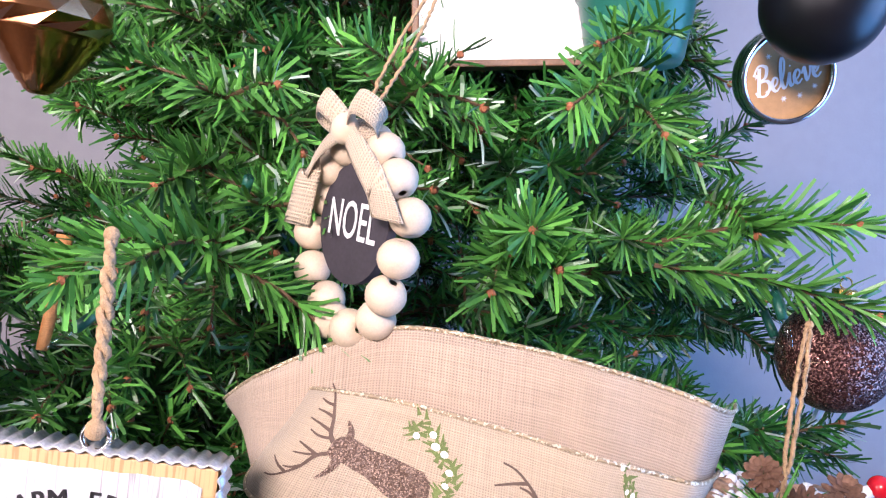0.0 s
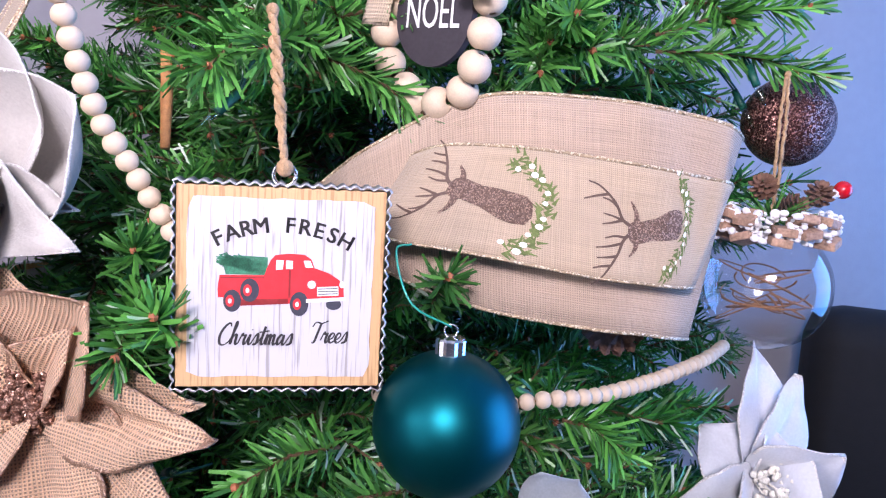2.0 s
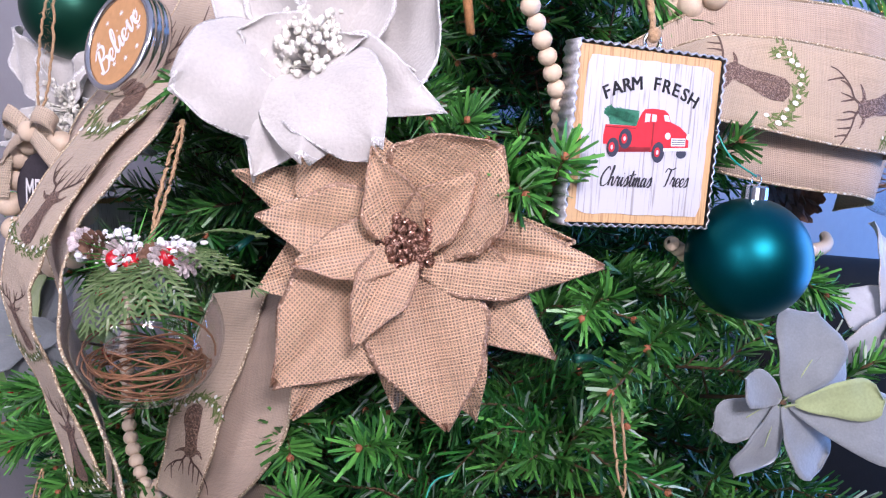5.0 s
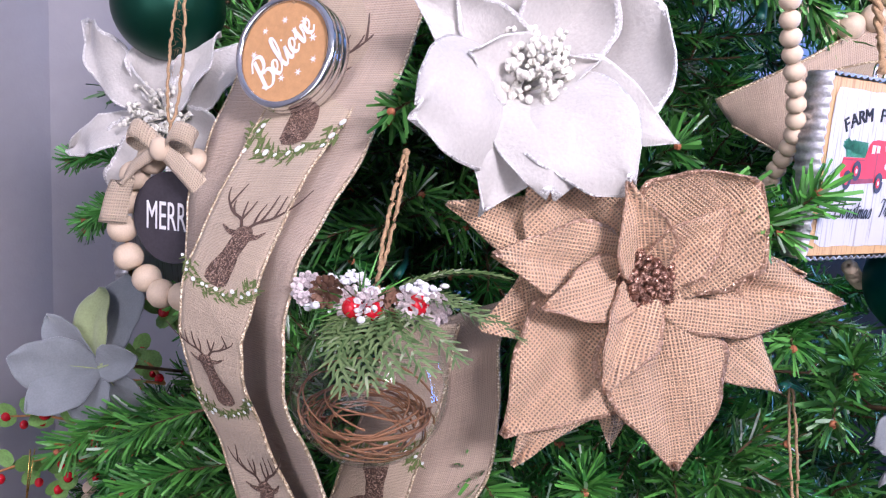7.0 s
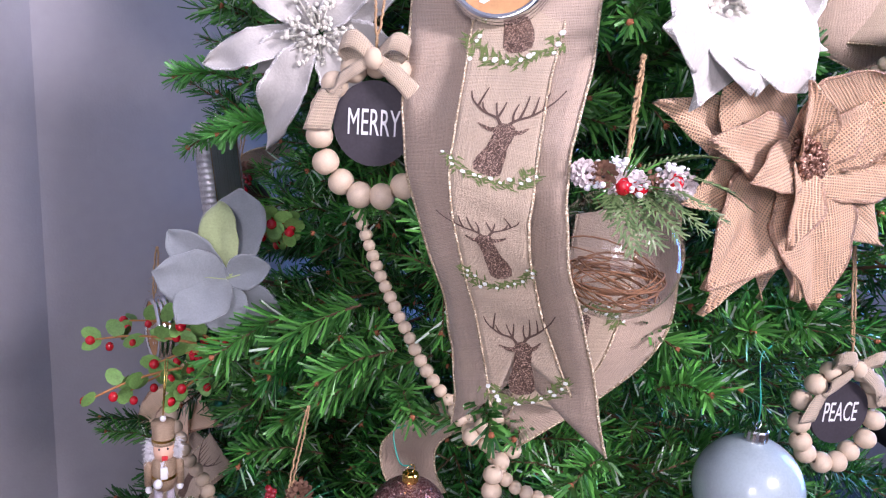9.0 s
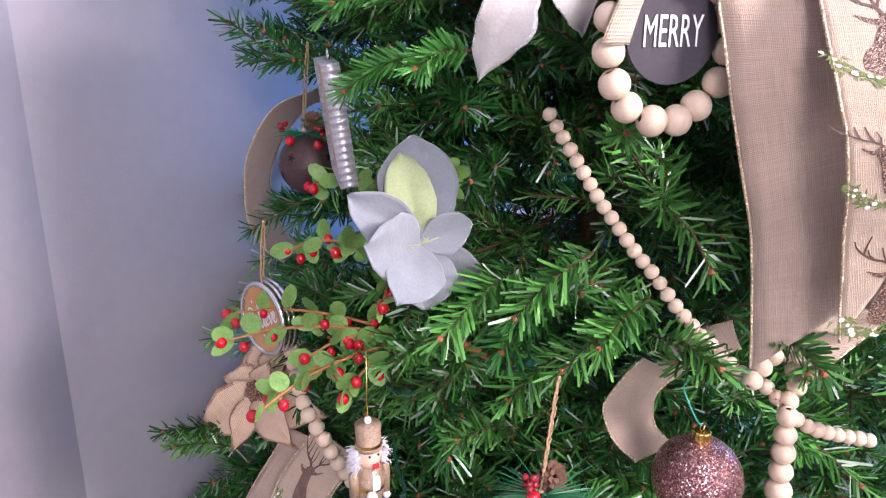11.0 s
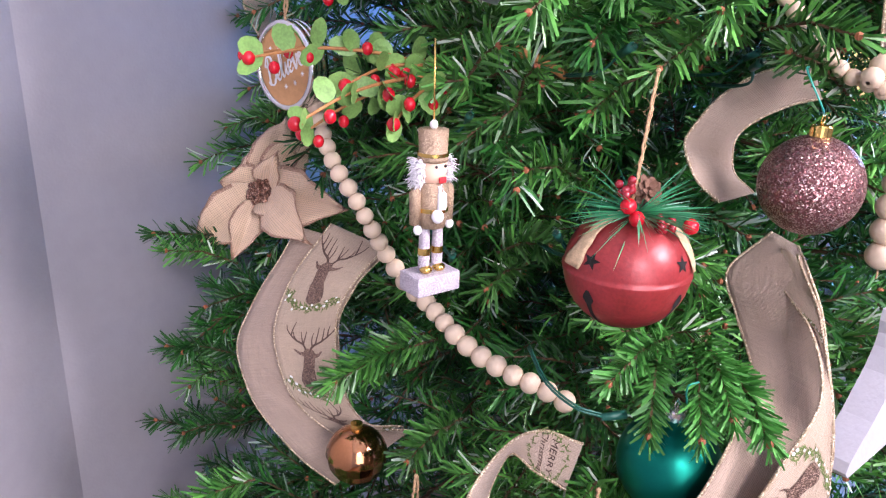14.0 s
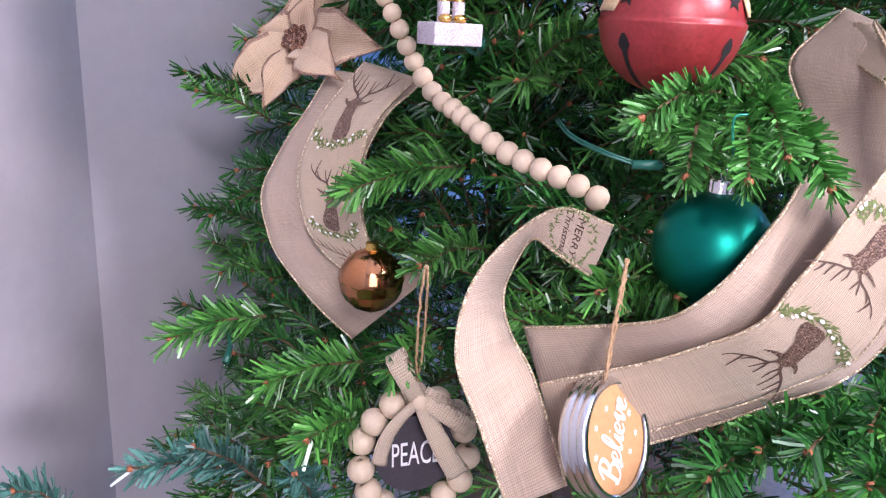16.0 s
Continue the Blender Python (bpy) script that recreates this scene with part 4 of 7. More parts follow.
def farm_sign(p, yaw, hook, tilt=0.0, w=0.100, printed=True, lean=0.0):
    root = thing("sign_ornament", facing(p, yaw, tilt, lean), "square wooden sign ornament with a corrugated tin edge and red truck" if printed else "square sign ornament with a corrugated tin edge", "ornament")
    h = w / 2
    part("board", slab(w - 0.003, 0.010, w - 0.003, 0.0008, (0, 0.002, 0)), M["signwood"], root, "honey wood border", False)
    # corrugated tin strip round the rim
    V, F, n = [], [], 64
    path = []
    for side in range(4):
        for k in range(n):
            t = -h + w * k / n
            o = h + 0.0009 * math.sin(k / n * 2 * math.pi * 17)
            path.append([(t, o), (o, -t), (-t, -o), (-o, t)][side])
    for x, z in path:
        V += [Vector((x, -0.0045, z)), Vector((x, 0.0105, z)), Vector((x * 0.985, -0.0045, z * 0.985))]
    m = len(path)
    for i in range(m):
        j = (i + 1) % m
        F += [(3 * i, 3 * j, 3 * j + 1, 3 * i + 1), (3 * i + 2, 3 * j + 2, 3 * j, 3 * i)]
    part("tin_edge", (V, F), M["tin"], root, "corrugated galvanised edge", thick=0.0004)
    rnd = random.Random(3)
    edge = []
    for side in range(4):
        for k in range(14):
            t = -1 + 2 * k / 14
            t = max(-0.93, min(0.93, t))
            o = 0.99 + rnd.uniform(-0.012, 0.006)
            x, z = [(t, o), (o, -t), (-t, -o), (-o, t)][side]
            edge.append((x * h * 0.875, z * h * 0.875))
    part("painted_panel", flat(edge, -0.0036), M["planks"], root, "whitewashed plank print", False)
    if printed:
        arc = []
        for k, ch in enumerate("FARM FRESH"):
            if ch == " ":
                continue
            a = (k - 4.5) * 0.103
            R = 0.066
            arc.append(moved(join(*[moved(lettering(ch, 0.0104, y=-0.0039), Matrix.Translation((dx, dx * 0.1, dz))) for dx, dz in ((-0.00022, 0.00012), (0.00022, 0.00012), (-0.00022, -0.00012), (0.00022, -0.00012))]), Matrix.Translation((R * math.sin(a), 0, -0.0355 + R * math.cos(a))) @ pose(0, 0, 0, 0, math.degrees(a), 0)))
        part("lettering", join(*arc), M["ink"], root, "black words FARM FRESH in an arc", False)
        part("lettering", join(moved(script("Christmas", 0.0050, -0.0039, 0.25, 0.23), Matrix.Translation((-0.0115, 0, -0.0235))),
                               moved(script("Trees", 0.0050, -0.0039, 0.25, 0.23), Matrix.Translation((0.0235, 0, -0.0225)))), M["ink"], root, "black script words Christmas Trees", False)

        def art(P, y):
            return flat([((x - 382) * 0.0001414, (590 - z) * 0.0001414) for x, z in P], y)

        def disc_art(x, z, rx, rz, y, n=24):
            return art([(x + rx * math.cos(a), z + rz * math.sin(a)) for a in [-2 * math.pi * k / n for k in range(n)]], y)
        part("truck_print", art([(180, 545), (325, 543), (332, 520), (345, 490), (360, 474), (400, 468), (455, 470), (478, 485), (490, 515), (540, 532), (575, 555), (590, 580), (592, 620), (470, 632), (405, 640), (230, 650), (190, 620), (176, 622), (174, 590)], -0.0039),
             M["red"], root, "red pickup truck print", False)
        part("shade_print", join(art([(232, 628), (405, 622), (405, 640), (232, 650)], -0.00395), art([(405, 524), (412, 524), (412, 618), (405, 618)], -0.00395), art([(182, 552), (325, 550), (325, 554), (182, 556)], -0.00395)), M["bell"], root, "dark red body lines", False)
        part("window_print", join(art([(363, 490), (388, 490), (385, 522), (362, 524)], -0.0042), art([(395, 490), (418, 492), (418, 520), (395, 520)], -0.0042), art([(452, 490), (475, 490), (486, 514), (460, 514)], -0.0042)), M["pale"], root, "pale windows", False)
        part("bumper_print", join(art([(465, 622), (598, 613), (598, 626), (465, 635)], -0.0043), art([(500, 580), (572, 576), (574, 608), (502, 612)], -0.0042), disc_art(482, 572, 14, 14, -0.0042), disc_art(585, 570, 10, 12, -0.0042)), M["pale"], root, "pale grille and bumper", False)
        part("grille_print", join(*[art([(504, z), (570, z - 3), (570, z), (504, z + 3)], -0.0044) for z in (585, 594, 603)]), M["dark"], root, "", False)
        for x, z, rx, rz in ((222, 632, 29, 38), (442, 640, 31, 42), (558, 640, 26, 19), (278, 595, 31, 40)):
            wpr = part("wheel_print", disc_art(x, z, rx, rz, -0.0041), M["dark"], root, "", False)
            if z != 640 or x < 500:
                part("hub_print", disc_art(x - 7, z, 14, 20, -0.0045), M["red"], wpr, "", False)
                part("hub_cap_print", disc_art(x - 7, z, 6, 9, -0.0047), M["pale"], wpr, "", False)
        rnd = random.Random(5)
        tree = []
        for k in range(90):
            t = rnd.random() ** 0.8
            x, z = 335 - 130 * t, 520 - 22 * t + rnd.uniform(-1, 1) * (24 - 10 * t)
            P = [(x, z), (x - 20, z - 5 + rnd.uniform(-8, 8)), (x - 38, z - 8 + rnd.uniform(-14, 14))]
            tree.append(strip([((a - 382) * 0.0001414, (590 - b) * 0.0001414) for a, b in P], 0.0014, 0.0004))
        part("tree_print", moved(join(*tree, art([(335, 543), (200, 543), (190, 510), (230, 478), (335, 482)], 0.0001)), Matrix.Translation((0, -0.0038, 0))), M["pine"], root, "green fir print", False)
    ring = [(0.0052 * math.cos(a), 0, h + 0.0042 + 0.0052 * math.sin(a)) for a in [2 * math.pi * k / 20 for k in range(21)]]
    part("ring", tube(ring, 0.0011, 8), M["steel"], root, "white metal ring")
    if hook:
        m = root.matrix_basis
        twine_loop(root, hook, m @ Vector((0, -0.001, h + 0.0075)), 0.0016, 0.0018, turns=5)
    keep(p, 0.062)
    return root


def bauble(name, p, r, material, cap, label, hook=None, seg=40, group="", shape=1.0):
    root = thing(name, Matrix.Translation(p), label, "ornament", group)
    part("ball", ball((0, 0, 0), r, seg, 26, shape), M[material], root)
    prof = [(r * 0.19, r * 0.97 * shape), (r * 0.19, r * 1.17 * shape), (r * 0.17, r * 1.2 * shape), (0.0006, r * 1.21 * shape)]
    V, F = revolve(prof, 24)
    V = [v * 1 if abs(v.x) < 0.001 else Vector((v.x * (1 + 0.09 * (k % 2)), v.y * (1 + 0.09 * (k % 2)), v.z)) for k, v in enumerate(V)]
    part("cap", (V, F), M[cap], root, f"{cap} cap", False)
    ringp = [(0.0034 * math.cos(a), 0, r * 1.21 * shape + 0.003 + 0.0034 * math.sin(a)) for a in [2 * math.pi * k / 14 for k in range(15)]]
    part("ring", tube(ringp, 0.0005, 6), M[cap], root)
    if hook:
        h = Vector(hook) - Vector(p)
        t0 = Vector((0, 0, r * 1.21 * shape + 0.005))
        part("hanger", tube(catmull([t0, t0.lerp(h, 0.4) + Vector((-0.012, -0.006, -0.004)), t0.lerp(h, 0.8) + Vector((-0.012, 0, 0.004)), h], 16), 0.0006, 5), M["wire"], root, "green wire")
    keep(p, r * 1.12)
    return root


def star_outline(r, k=5, inner=0.42, turn=0.0, cx=0.0, cz=0.0):
    return [(cx + (r if i % 2 == 0 else r * inner) * math.sin(turn + math.pi * i / k), cz + (r if i % 2 == 0 else r * inner) * math.cos(turn + math.pi * i / k)) for i in range(2 * k)]


def jar_lid(p, yaw, hook, tilt=0.0, lean=0.0, turn=-28):
    root = thing("jar_lid_ornament", facing(p, yaw, tilt, lean), "round tin jar lid ornament with kraft paper reading Believe", "ornament", "jar lid ornaments")
    R = 0.035
    prof = [(R - 0.0045, -0.006), (R - 0.004, -0.0078), (R - 0.0012, -0.0078), (R, -0.006), (R + 0.0002, -0.003), (R - 0.0008, -0.0022), (R + 0.0005, -0.0012), (R + 0.0005, 0.002), (R - 0.0008, 0.003), (R + 0.0006, 0.004), (R + 0.0006, 0.0085), (R - 0.002, 0.009), (R - 0.004, 0.0085), (R - 0.004, -0.0055)]
    part("rim", moved(revolve(prof, 64), pose(0, 0, 0, -90, 0, 0)), M["steel"], root, "ribbed silver rim")
    d = part("disc", plate(circle(R - 0.0042, 44), -0.0052, 0.006), M["cork"], root, "kraft brown disc", False)
    part("lettering", moved(script("Believe", 0.0098, -0.0056, 0.15, 0.24), pose(0, 0, 0, 0, turn, 0)), M["white"], d, "white script word Believe", False)
    rnd = random.Random(11)
    c, s = math.cos(radians(turn)), math.sin(radians(turn))
    for k, (x, z) in enumerate([(-0.017, 0.012), (-0.004, 0.019), (0.010, 0.019), (0.004, 0.013), (0.012, -0.012), (0.001, -0.016), (-0.012, -0.013), (0.021, -0.004), (-0.022, -0.003), (0.018, 0.009)]):
        part("snowflake", flat(star_outline(rnd.uniform(0.0017, 0.0034), 6, 0.35, 0.3, x, z), -0.0056), M["white"], d, "", False)
    if hook:
        twine_loop(root, hook, root.matrix_basis @ Vector((0, -0.004, R - 0.004)), 0.002, 0.0010)
    keep(p, 0.042)
    return root


# petals
def leaf_geo(L, W, cup=0.2, bend=0.3, fold=0.25, jag=0.0, point=1.0, rnd=RND, nu=8, nv=14, wave=0.04, skew=0.5):
    """A leaf along +x lying in the x, z plane, raised towards -y; returns grid geometry with UV in metres."""
    ph, ph2 = rnd.uniform(0, 6.28), rnd.uniform(0, 6.28)
    tw, side, asym = rnd.uniform(-1, 1) * skew, rnd.uniform(-1, 1) * 0.22 * skew, rnd.uniform(-1, 1) * 0.3 * skew
    jags = [rnd.uniform(-1, 1) for _ in range(nv + 2)]

    def fn(a, b):
        w = 1.18 * (b * 0.97 + 0.03) ** 0.62 * (1 - b ** (2.6 / point)) ** (0.5 + 0.45 * point * point)
        w = W / 2 * max(w, 0.03)
        if 0 < b < 1:
            w *= 1 + jag * jags[int(b * nv + (1 if a > 0.5 else 0))]
        t = 2 * a - 1
        w *= 1 + asym * (1 if t > 0 else -1)
        x = L * b
        y = -(cup * L * b * (1 - b) * 1.6) + bend * L * b * b - fold * w * abs(t) ** 1.5 + wave * L * math.sin(7 * b + ph + 2.2 * t) * b * 0.5 + 0.3 * wave * L * math.sin(15 * b + ph2) * abs(t)
        y += tw * w * t * b
        return Vector((x * (1 - 0.06 * abs(t)), y, w * t + side * L * b * b)), (x, w * t + W)
    return grid(fn, nu, nv)


def petal(root, ang, L, W, material, rim, y=0.0, name="petal", **kw):
    g = leaf_geo(L, W, **kw)
    m = Matrix.Translation((0, y, 0)) @ pose(0, 0, 0, 0, -ang, 0) @ Matrix.Translation((0.004, 0, 0))
    g = moved(g, m)
    ob = part(name, g, [M[material], M[rim]] if rim else M[material], root, "", thick=0.0009)
    if rim:
        nu = kw.get("nu", 8)
        for k, f in enumerate(ob.data.polygons):
            if k % nu in (0, nu - 1) or k // nu == kw.get("nv", 14) - 1:
                f.material_index = 1
    return ob


ROUND = (0.28, 0.52, 0.74, 0.90, 0.99, 1.0, 0.94, 0.80, 0.56, 0.08)
POINTED = (0.42, 0.62, 0.80, 0.94, 1.0, 0.93, 0.76, 0.52, 0.27, 0.03)
LONG = (0.45, 0.72, 0.92, 1.0, 0.95, 0.82, 0.64, 0.44, 0.24, 0.04)


def petal_to(root, base, tip, W, face, shape, material, rim, rnd, arch=0.12, fold=0.15, cup=0.0, curl=0.0, wave=0.03, jag=0.05, twist=0.0, nu=14, nv=24, name="petal", coarse=1):
    """A petal from base to tip, W wide, its front towards face; arch lifts its middle, fold creases the midrib, cup raises the rims, curl bends the tip back."""
    base, tip, face = Vector(base), Vector(tip), Vector(face)
    ax = tip - base
    L = ax.length
    ax.normalize()
    side = face.cross(ax).normalized()
    up = ax.cross(side).normalized()
    ph = [rnd.uniform(0, 6.28) for _ in range(5)]
    asym = rnd.uniform(-0.14, 0.14)

    def fn(a, b):
        t = 2 * a - 1
        q = min(b, 0.9999) * (len(shape) - 1)
        i = int(q)
        w = (shape[i] + (shape[i + 1] - shape[i]) * (q - i)) * W / 2
        w *= 1 + jag * (math.sin(9 * b + ph[0] + t) + 0.7 * math.sin(23 * b + ph[1] + 2 * t)) + asym * (1 if t > 0 else -1) * b
        h = arch * L * math.sin(math.pi * b) - fold * W * 0.5 * math.exp(-(t * 3.2) ** 2) * math.sin(math.pi * min(1, b * 1.1)) + cup * w * t * t - curl * L * b ** 3
        h += wave * L * (math.sin(6 * b + ph[2] + 2.4 * t) + 0.6 * math.sin(13 * b + ph[3] - 4 * t) * abs(t)) * b + twist * w * t * b
        x = b * L * (1 - 0.05 * abs(t) * (1 - b))
        return base + ax * x + side * w * t + up * h, (b * L * coarse, (w * t + W) * coarse)
    ob = part(name, grid(fn, nu, nv), [M[material], M[rim]] if rim else M[material], root, "", thick=0.0010, world=True)
    if rim:
        for k, f in enumerate(ob.data.polygons):
            if k % nu in (0, nu - 1) and k // nu > 5 or k // nu >= nv - 1:
                f.material_index = 1
    return ob


def bead_centre(root, c, face, n, r, rnd):
    face = Vector(face).normalized()
    x = face.orthogonal().normalized()
    y = face.cross(x)
    for k in range(n):
        a, d = k * 2.399, r * math.sqrt(k / n)
        p = Vector(c) + x * d * math.cos(a) + y * d * math.sin(a) + face * (0.006 * (1 - k / n) + rnd.uniform(-0.002, 0.002))
        part("centre_bead", ball(p, rnd.uniform(0.0026, 0.0038), 9, 6), M["bronze"], root, world=True)


def stamen_centre(root, c, face, n, r, rnd, lift=0.022):
    """A tuft of stalks, each ending in a crumbly glittered knob."""
    face = Vector(face).normalized()
    x = face.orthogonal().normalized()
    y = face.cross(x)
    for k in range(n):
        a, d = k * 2.399 + rnd.uniform(-0.3, 0.3), r * math.sqrt((k + 0.3) / n)
        b = Vector(c) + (x * math.cos(a) + y * math.sin(a)) * d * 0.35
        e = Vector(c) + (x * math.cos(a) + y * math.sin(a)) * d + face * (lift * (1 - 0.5 * k / n) + rnd.uniform(-0.004, 0.004))
        gs = [tube([b, e], 0.0009, 4)]
        for _ in range(7):
            gs.append(ball(e + Vector((rnd.uniform(-1, 1), rnd.uniform(-1, 1), rnd.uniform(-1, 1))) * 0.0042, rnd.uniform(0.0014, 0.0028), 6, 4))
        part("stamen", join(*gs), M["stamen"], root, "white glittered stamen", world=True)
    part("flower_eye", tube([Vector(c) - face * 0.01, Vector(c) + face * 0.004 - Vector((0, 0, r * 0.75))], [0.004, 0.006], 7), M["bud"], root, "brown glued stub", False, world=True)


def flower(p, yaw, petals, material, rim, label, lean=0.0, seed=1, tilt=0.0, rim_nu=18, **kw):
    rnd = random.Random(seed)
    root = thing("poinsettia", facing(p, yaw, tilt, lean), label, "flower", "artificial flowers on the tree")
    for k, (ang, L, W, y, bend) in enumerate(petals):
        petal(root, ang, L, W, material, rim, y, bend=bend, rnd=rnd, nu=rim_nu, nv=22, **kw)
    gs = []
    for k in range(30):
        a, r = k * 2.399 + rnd.uniform(-0.4, 0.4), 0.0034 * math.sqrt(k) * rnd.uniform(0.6, 1.25)
        tip = Vector((r * 1.25 * math.cos(a), -0.015 + rnd.uniform(-0.009, 0.008) + r * 0.3, r * 1.25 * math.sin(a)))
        gs.append(tube([(r * 0.3 * math.cos(a), 0, r * 0.3 * math.sin(a)), tip], 0.0008, 4))
        for _ in range(5):
            gs.append(ball(tip + Vector((rnd.uniform(-1, 1), rnd.uniform(-1, 1), rnd.uniform(-1, 1))) * 0.0036, rnd.uniform(0.0012, 0.0024), 6, 4))
    part("stamen_tuft", join(*gs), M["stamen"], root, "white glittered stamen tuft")
    keep(p, 0.085)
    return root


# ---------------------------------------------------------------- ribbons in place
HALF = math.pi
ribbon_thing("tan ribbon loop with a cream stag-head ribbon on it", A_WIDE, A_DEER, [(0.275, HALF), (0.575, HALF)], seed=1, size=0.96)
ribbon_thing("long hanging tan ribbon tail with stag heads and swallowtail end", B_WIDE, B_DEER, [(0.235, HALF), (0.44, HALF), (0.70, HALF), (0.93, HALF)], seed=5, notch=(0.12, 0.10), lift=-1, size=1.1)
ribbon_thing("tan ribbon loop curling back under the hanging tail", C_WIDE, C_DEER, [(0.62, 0)], seed=9, lift=-1)
ribbon_thing("tan ribbon curving beside the wall with stag heads", D_WIDE, D_DEER, [(0.20, HALF), (0.57, HALF), (0.90, HALF)], seed=12, lift=-1)
ribbon_thing("tan ribbon swooping round a green ball with stag heads", E_WIDE, E_DEER, [(0.25, 0), (0.52, 0), (0.73, 0)], seed=15, lift=-1, size=0.82)
greet = ribbon_thing("pale ribbon folded over with a printed greeting and wreath", F_WIDE, None, seed=18)
gr = Ribbon(*F_WIDE, seed=18)
for side in (-1, 1):
    part("greeting_print", gr.laid(moved(join(moved(lettering("MERRY", 0.009), Matrix.Translation((0, 0, 0.005))), moved(lettering("Christmas", 0.009, 0.3), Matrix.Translation((0, 0, -0.005)))), Matrix.Diagonal((1, 1, -1, 1))), 0.13, side * 0.0009, 0.1), M["antler"], greet, "brown words MERRY Christmas", False, world=True)
    rr = random.Random(4)
    gs = []
    for k in range(70):
        a = k * 0.0898
        x, z, t = 0.0185 * math.cos(a) * rr.uniform(0.88, 1.1), 0.0185 * math.sin(a) * rr.uniform(0.88, 1.1), rr.uniform(0, 6.28)
        gs.append(strip([(x, z), (x + 0.0016 * math.cos(t), z + 0.0016 * math.sin(t)), (x + 0.004 * math.cos(t), z + 0.004 * math.sin(t))], 0.0015, 0.0004))
    part("wreath_print", gr.laid(join(*gs), 0.13, side * 0.0009), M["leafprint"], greet, "olive leaf wreath", False, world=True)
ribbon_thing("tan ribbon loop folded between the branches", G_WIDE, None, seed=21)
ribbon_thing("tan ribbon loop standing out near the wall", H_WIDE, None, seed=23)

# ---------------------------------------------------------------- hanging ornaments
word_ring("NOEL", (0.006, 0.450, 1.490), -40, (0.022, 0.49, 1.62), tilt=3, ring=0.039, dz=0.006)
word_ring("MERRY", (-0.428, 0.551, 1.283), -36, (-0.425, 0.553, 1.43), dz=0.006)
word_ring("PEACE", (-0.030, 0.395, 1.050), -22, (-0.045, 0.40, 1.205), dz=0.004)
word_ring("PEACE", (-0.552, 0.706, 0.628), -30, (-0.556, 0.699, 0.770), dz=0.003, tilt=-2, askew=True)
farm_sign((-0.061, 0.356, 1.351), 10.5, (-0.070, 0.368, 1.482), tilt=0.5)
farm_sign((-0.440, 0.850, 1.212), 56, None, lean=-7, printed=False)
bauble("ball_ornament", (0.022, 0.367, 1.282), 0.0378, "teal", "silver", "satin teal ball ornament with a silver cap", (0.0, 0.378, 1.372))
bauble("ball_ornament", (0.272, 0.575, 1.450), 0.0335, "browngl", "gold", "brown glitter ball ornament with a gold cap", (0.272, 0.57, 1.53))
bauble("ball_ornament", (-0.402, 0.516, 0.990), 0.031, "glitter", "gold", "mauve glitter ball ornament with a gold cap", (-0.40, 0.53, 1.06))
bauble("ball_ornament", (-0.465, 0.555, 0.803), 0.0345, "emerald", "silver", "satin emerald ball ornament with a silver cap", (-0.497, 0.533, 0.885))
bauble("ball_ornament", (-0.431, 0.640, 1.432), 0.040, "deepgreen", "silver", "satin dark green ball ornament", (-0.43, 0.65, 1.55))
bauble("ball_ornament", (0.251, 0.630, 1.672), 0.040, "blackball", "silver", "satin black ball ornament")
bauble("ball_ornament", (-0.166, 0.385, 1.020), 0.043, "frost", "silver", "frosted white ball ornament with a silver cap", (-0.15, 0.395, 1.135))
jar_lid((-0.365, 0.500, 1.395), -46, (-0.36, 0.52, 1.50), turn=-55, lean=-14)
jar_lid((-0.500, 0.889, 1.034), -90, (-0.50, 0.885, 1.125))
jar_lid((-0.532, 0.568, 0.698), 3, (-0.520, 0.577, 0.800), turn=-62, lean=-19)
jar_lid((0.248, 0.690, 1.635), 10, (0.25, 0.69, 1.74), lean=12)
ribs = [(0.0006, -0.031)] + [(0.0035 + 0.0225 * (k / 15) ** 0.9 + (0.0007 if k % 2 else 0), -0.031 + 0.026 * k / 15) for k in range(16)]


def faceted_drop(p, r, label):
    root = thing("drop_ornament", Matrix.Translation(p), label, "ornament")
    k = r / 0.026
    part("ribbed_tip", moved(revolve(ribs, 40), Matrix.Diagonal((k, k, k, 1))), M["copper"], root, "fine-ribbed pointed tip")
    band = [(0.026, -0.005), (0.0285, 0.002), (0.027, 0.010), (0.022, 0.018), (0.013, 0.025), (0.006, 0.027)]
    V, F = revolve(band, 12)
    V = [pose(0, 0, 0, 0, 0, 15 * ((i // 12) % 2)) @ v for i, v in enumerate(V)]
    F = [t for f in F for t in ((f[0], f[1], f[2]), (f[0], f[2], f[3]))]
    part("faceted_band", moved((V, F), Matrix.Diagonal((k, k, k, 1))), M["copper"], root, "mirror facets", False)
    part("cap", moved(revolve([(0.006, 0.026), (0.006, 0.032), (0.0005, 0.033)], 16), Matrix.Diagonal((k, k, k, 1))), M["gold"], root)
    keep(p, r * 1.2)


faceted_drop((-0.176, 0.457, 1.578), 0.031, "bronze mirror drop ornament with facets and a ribbed tip")


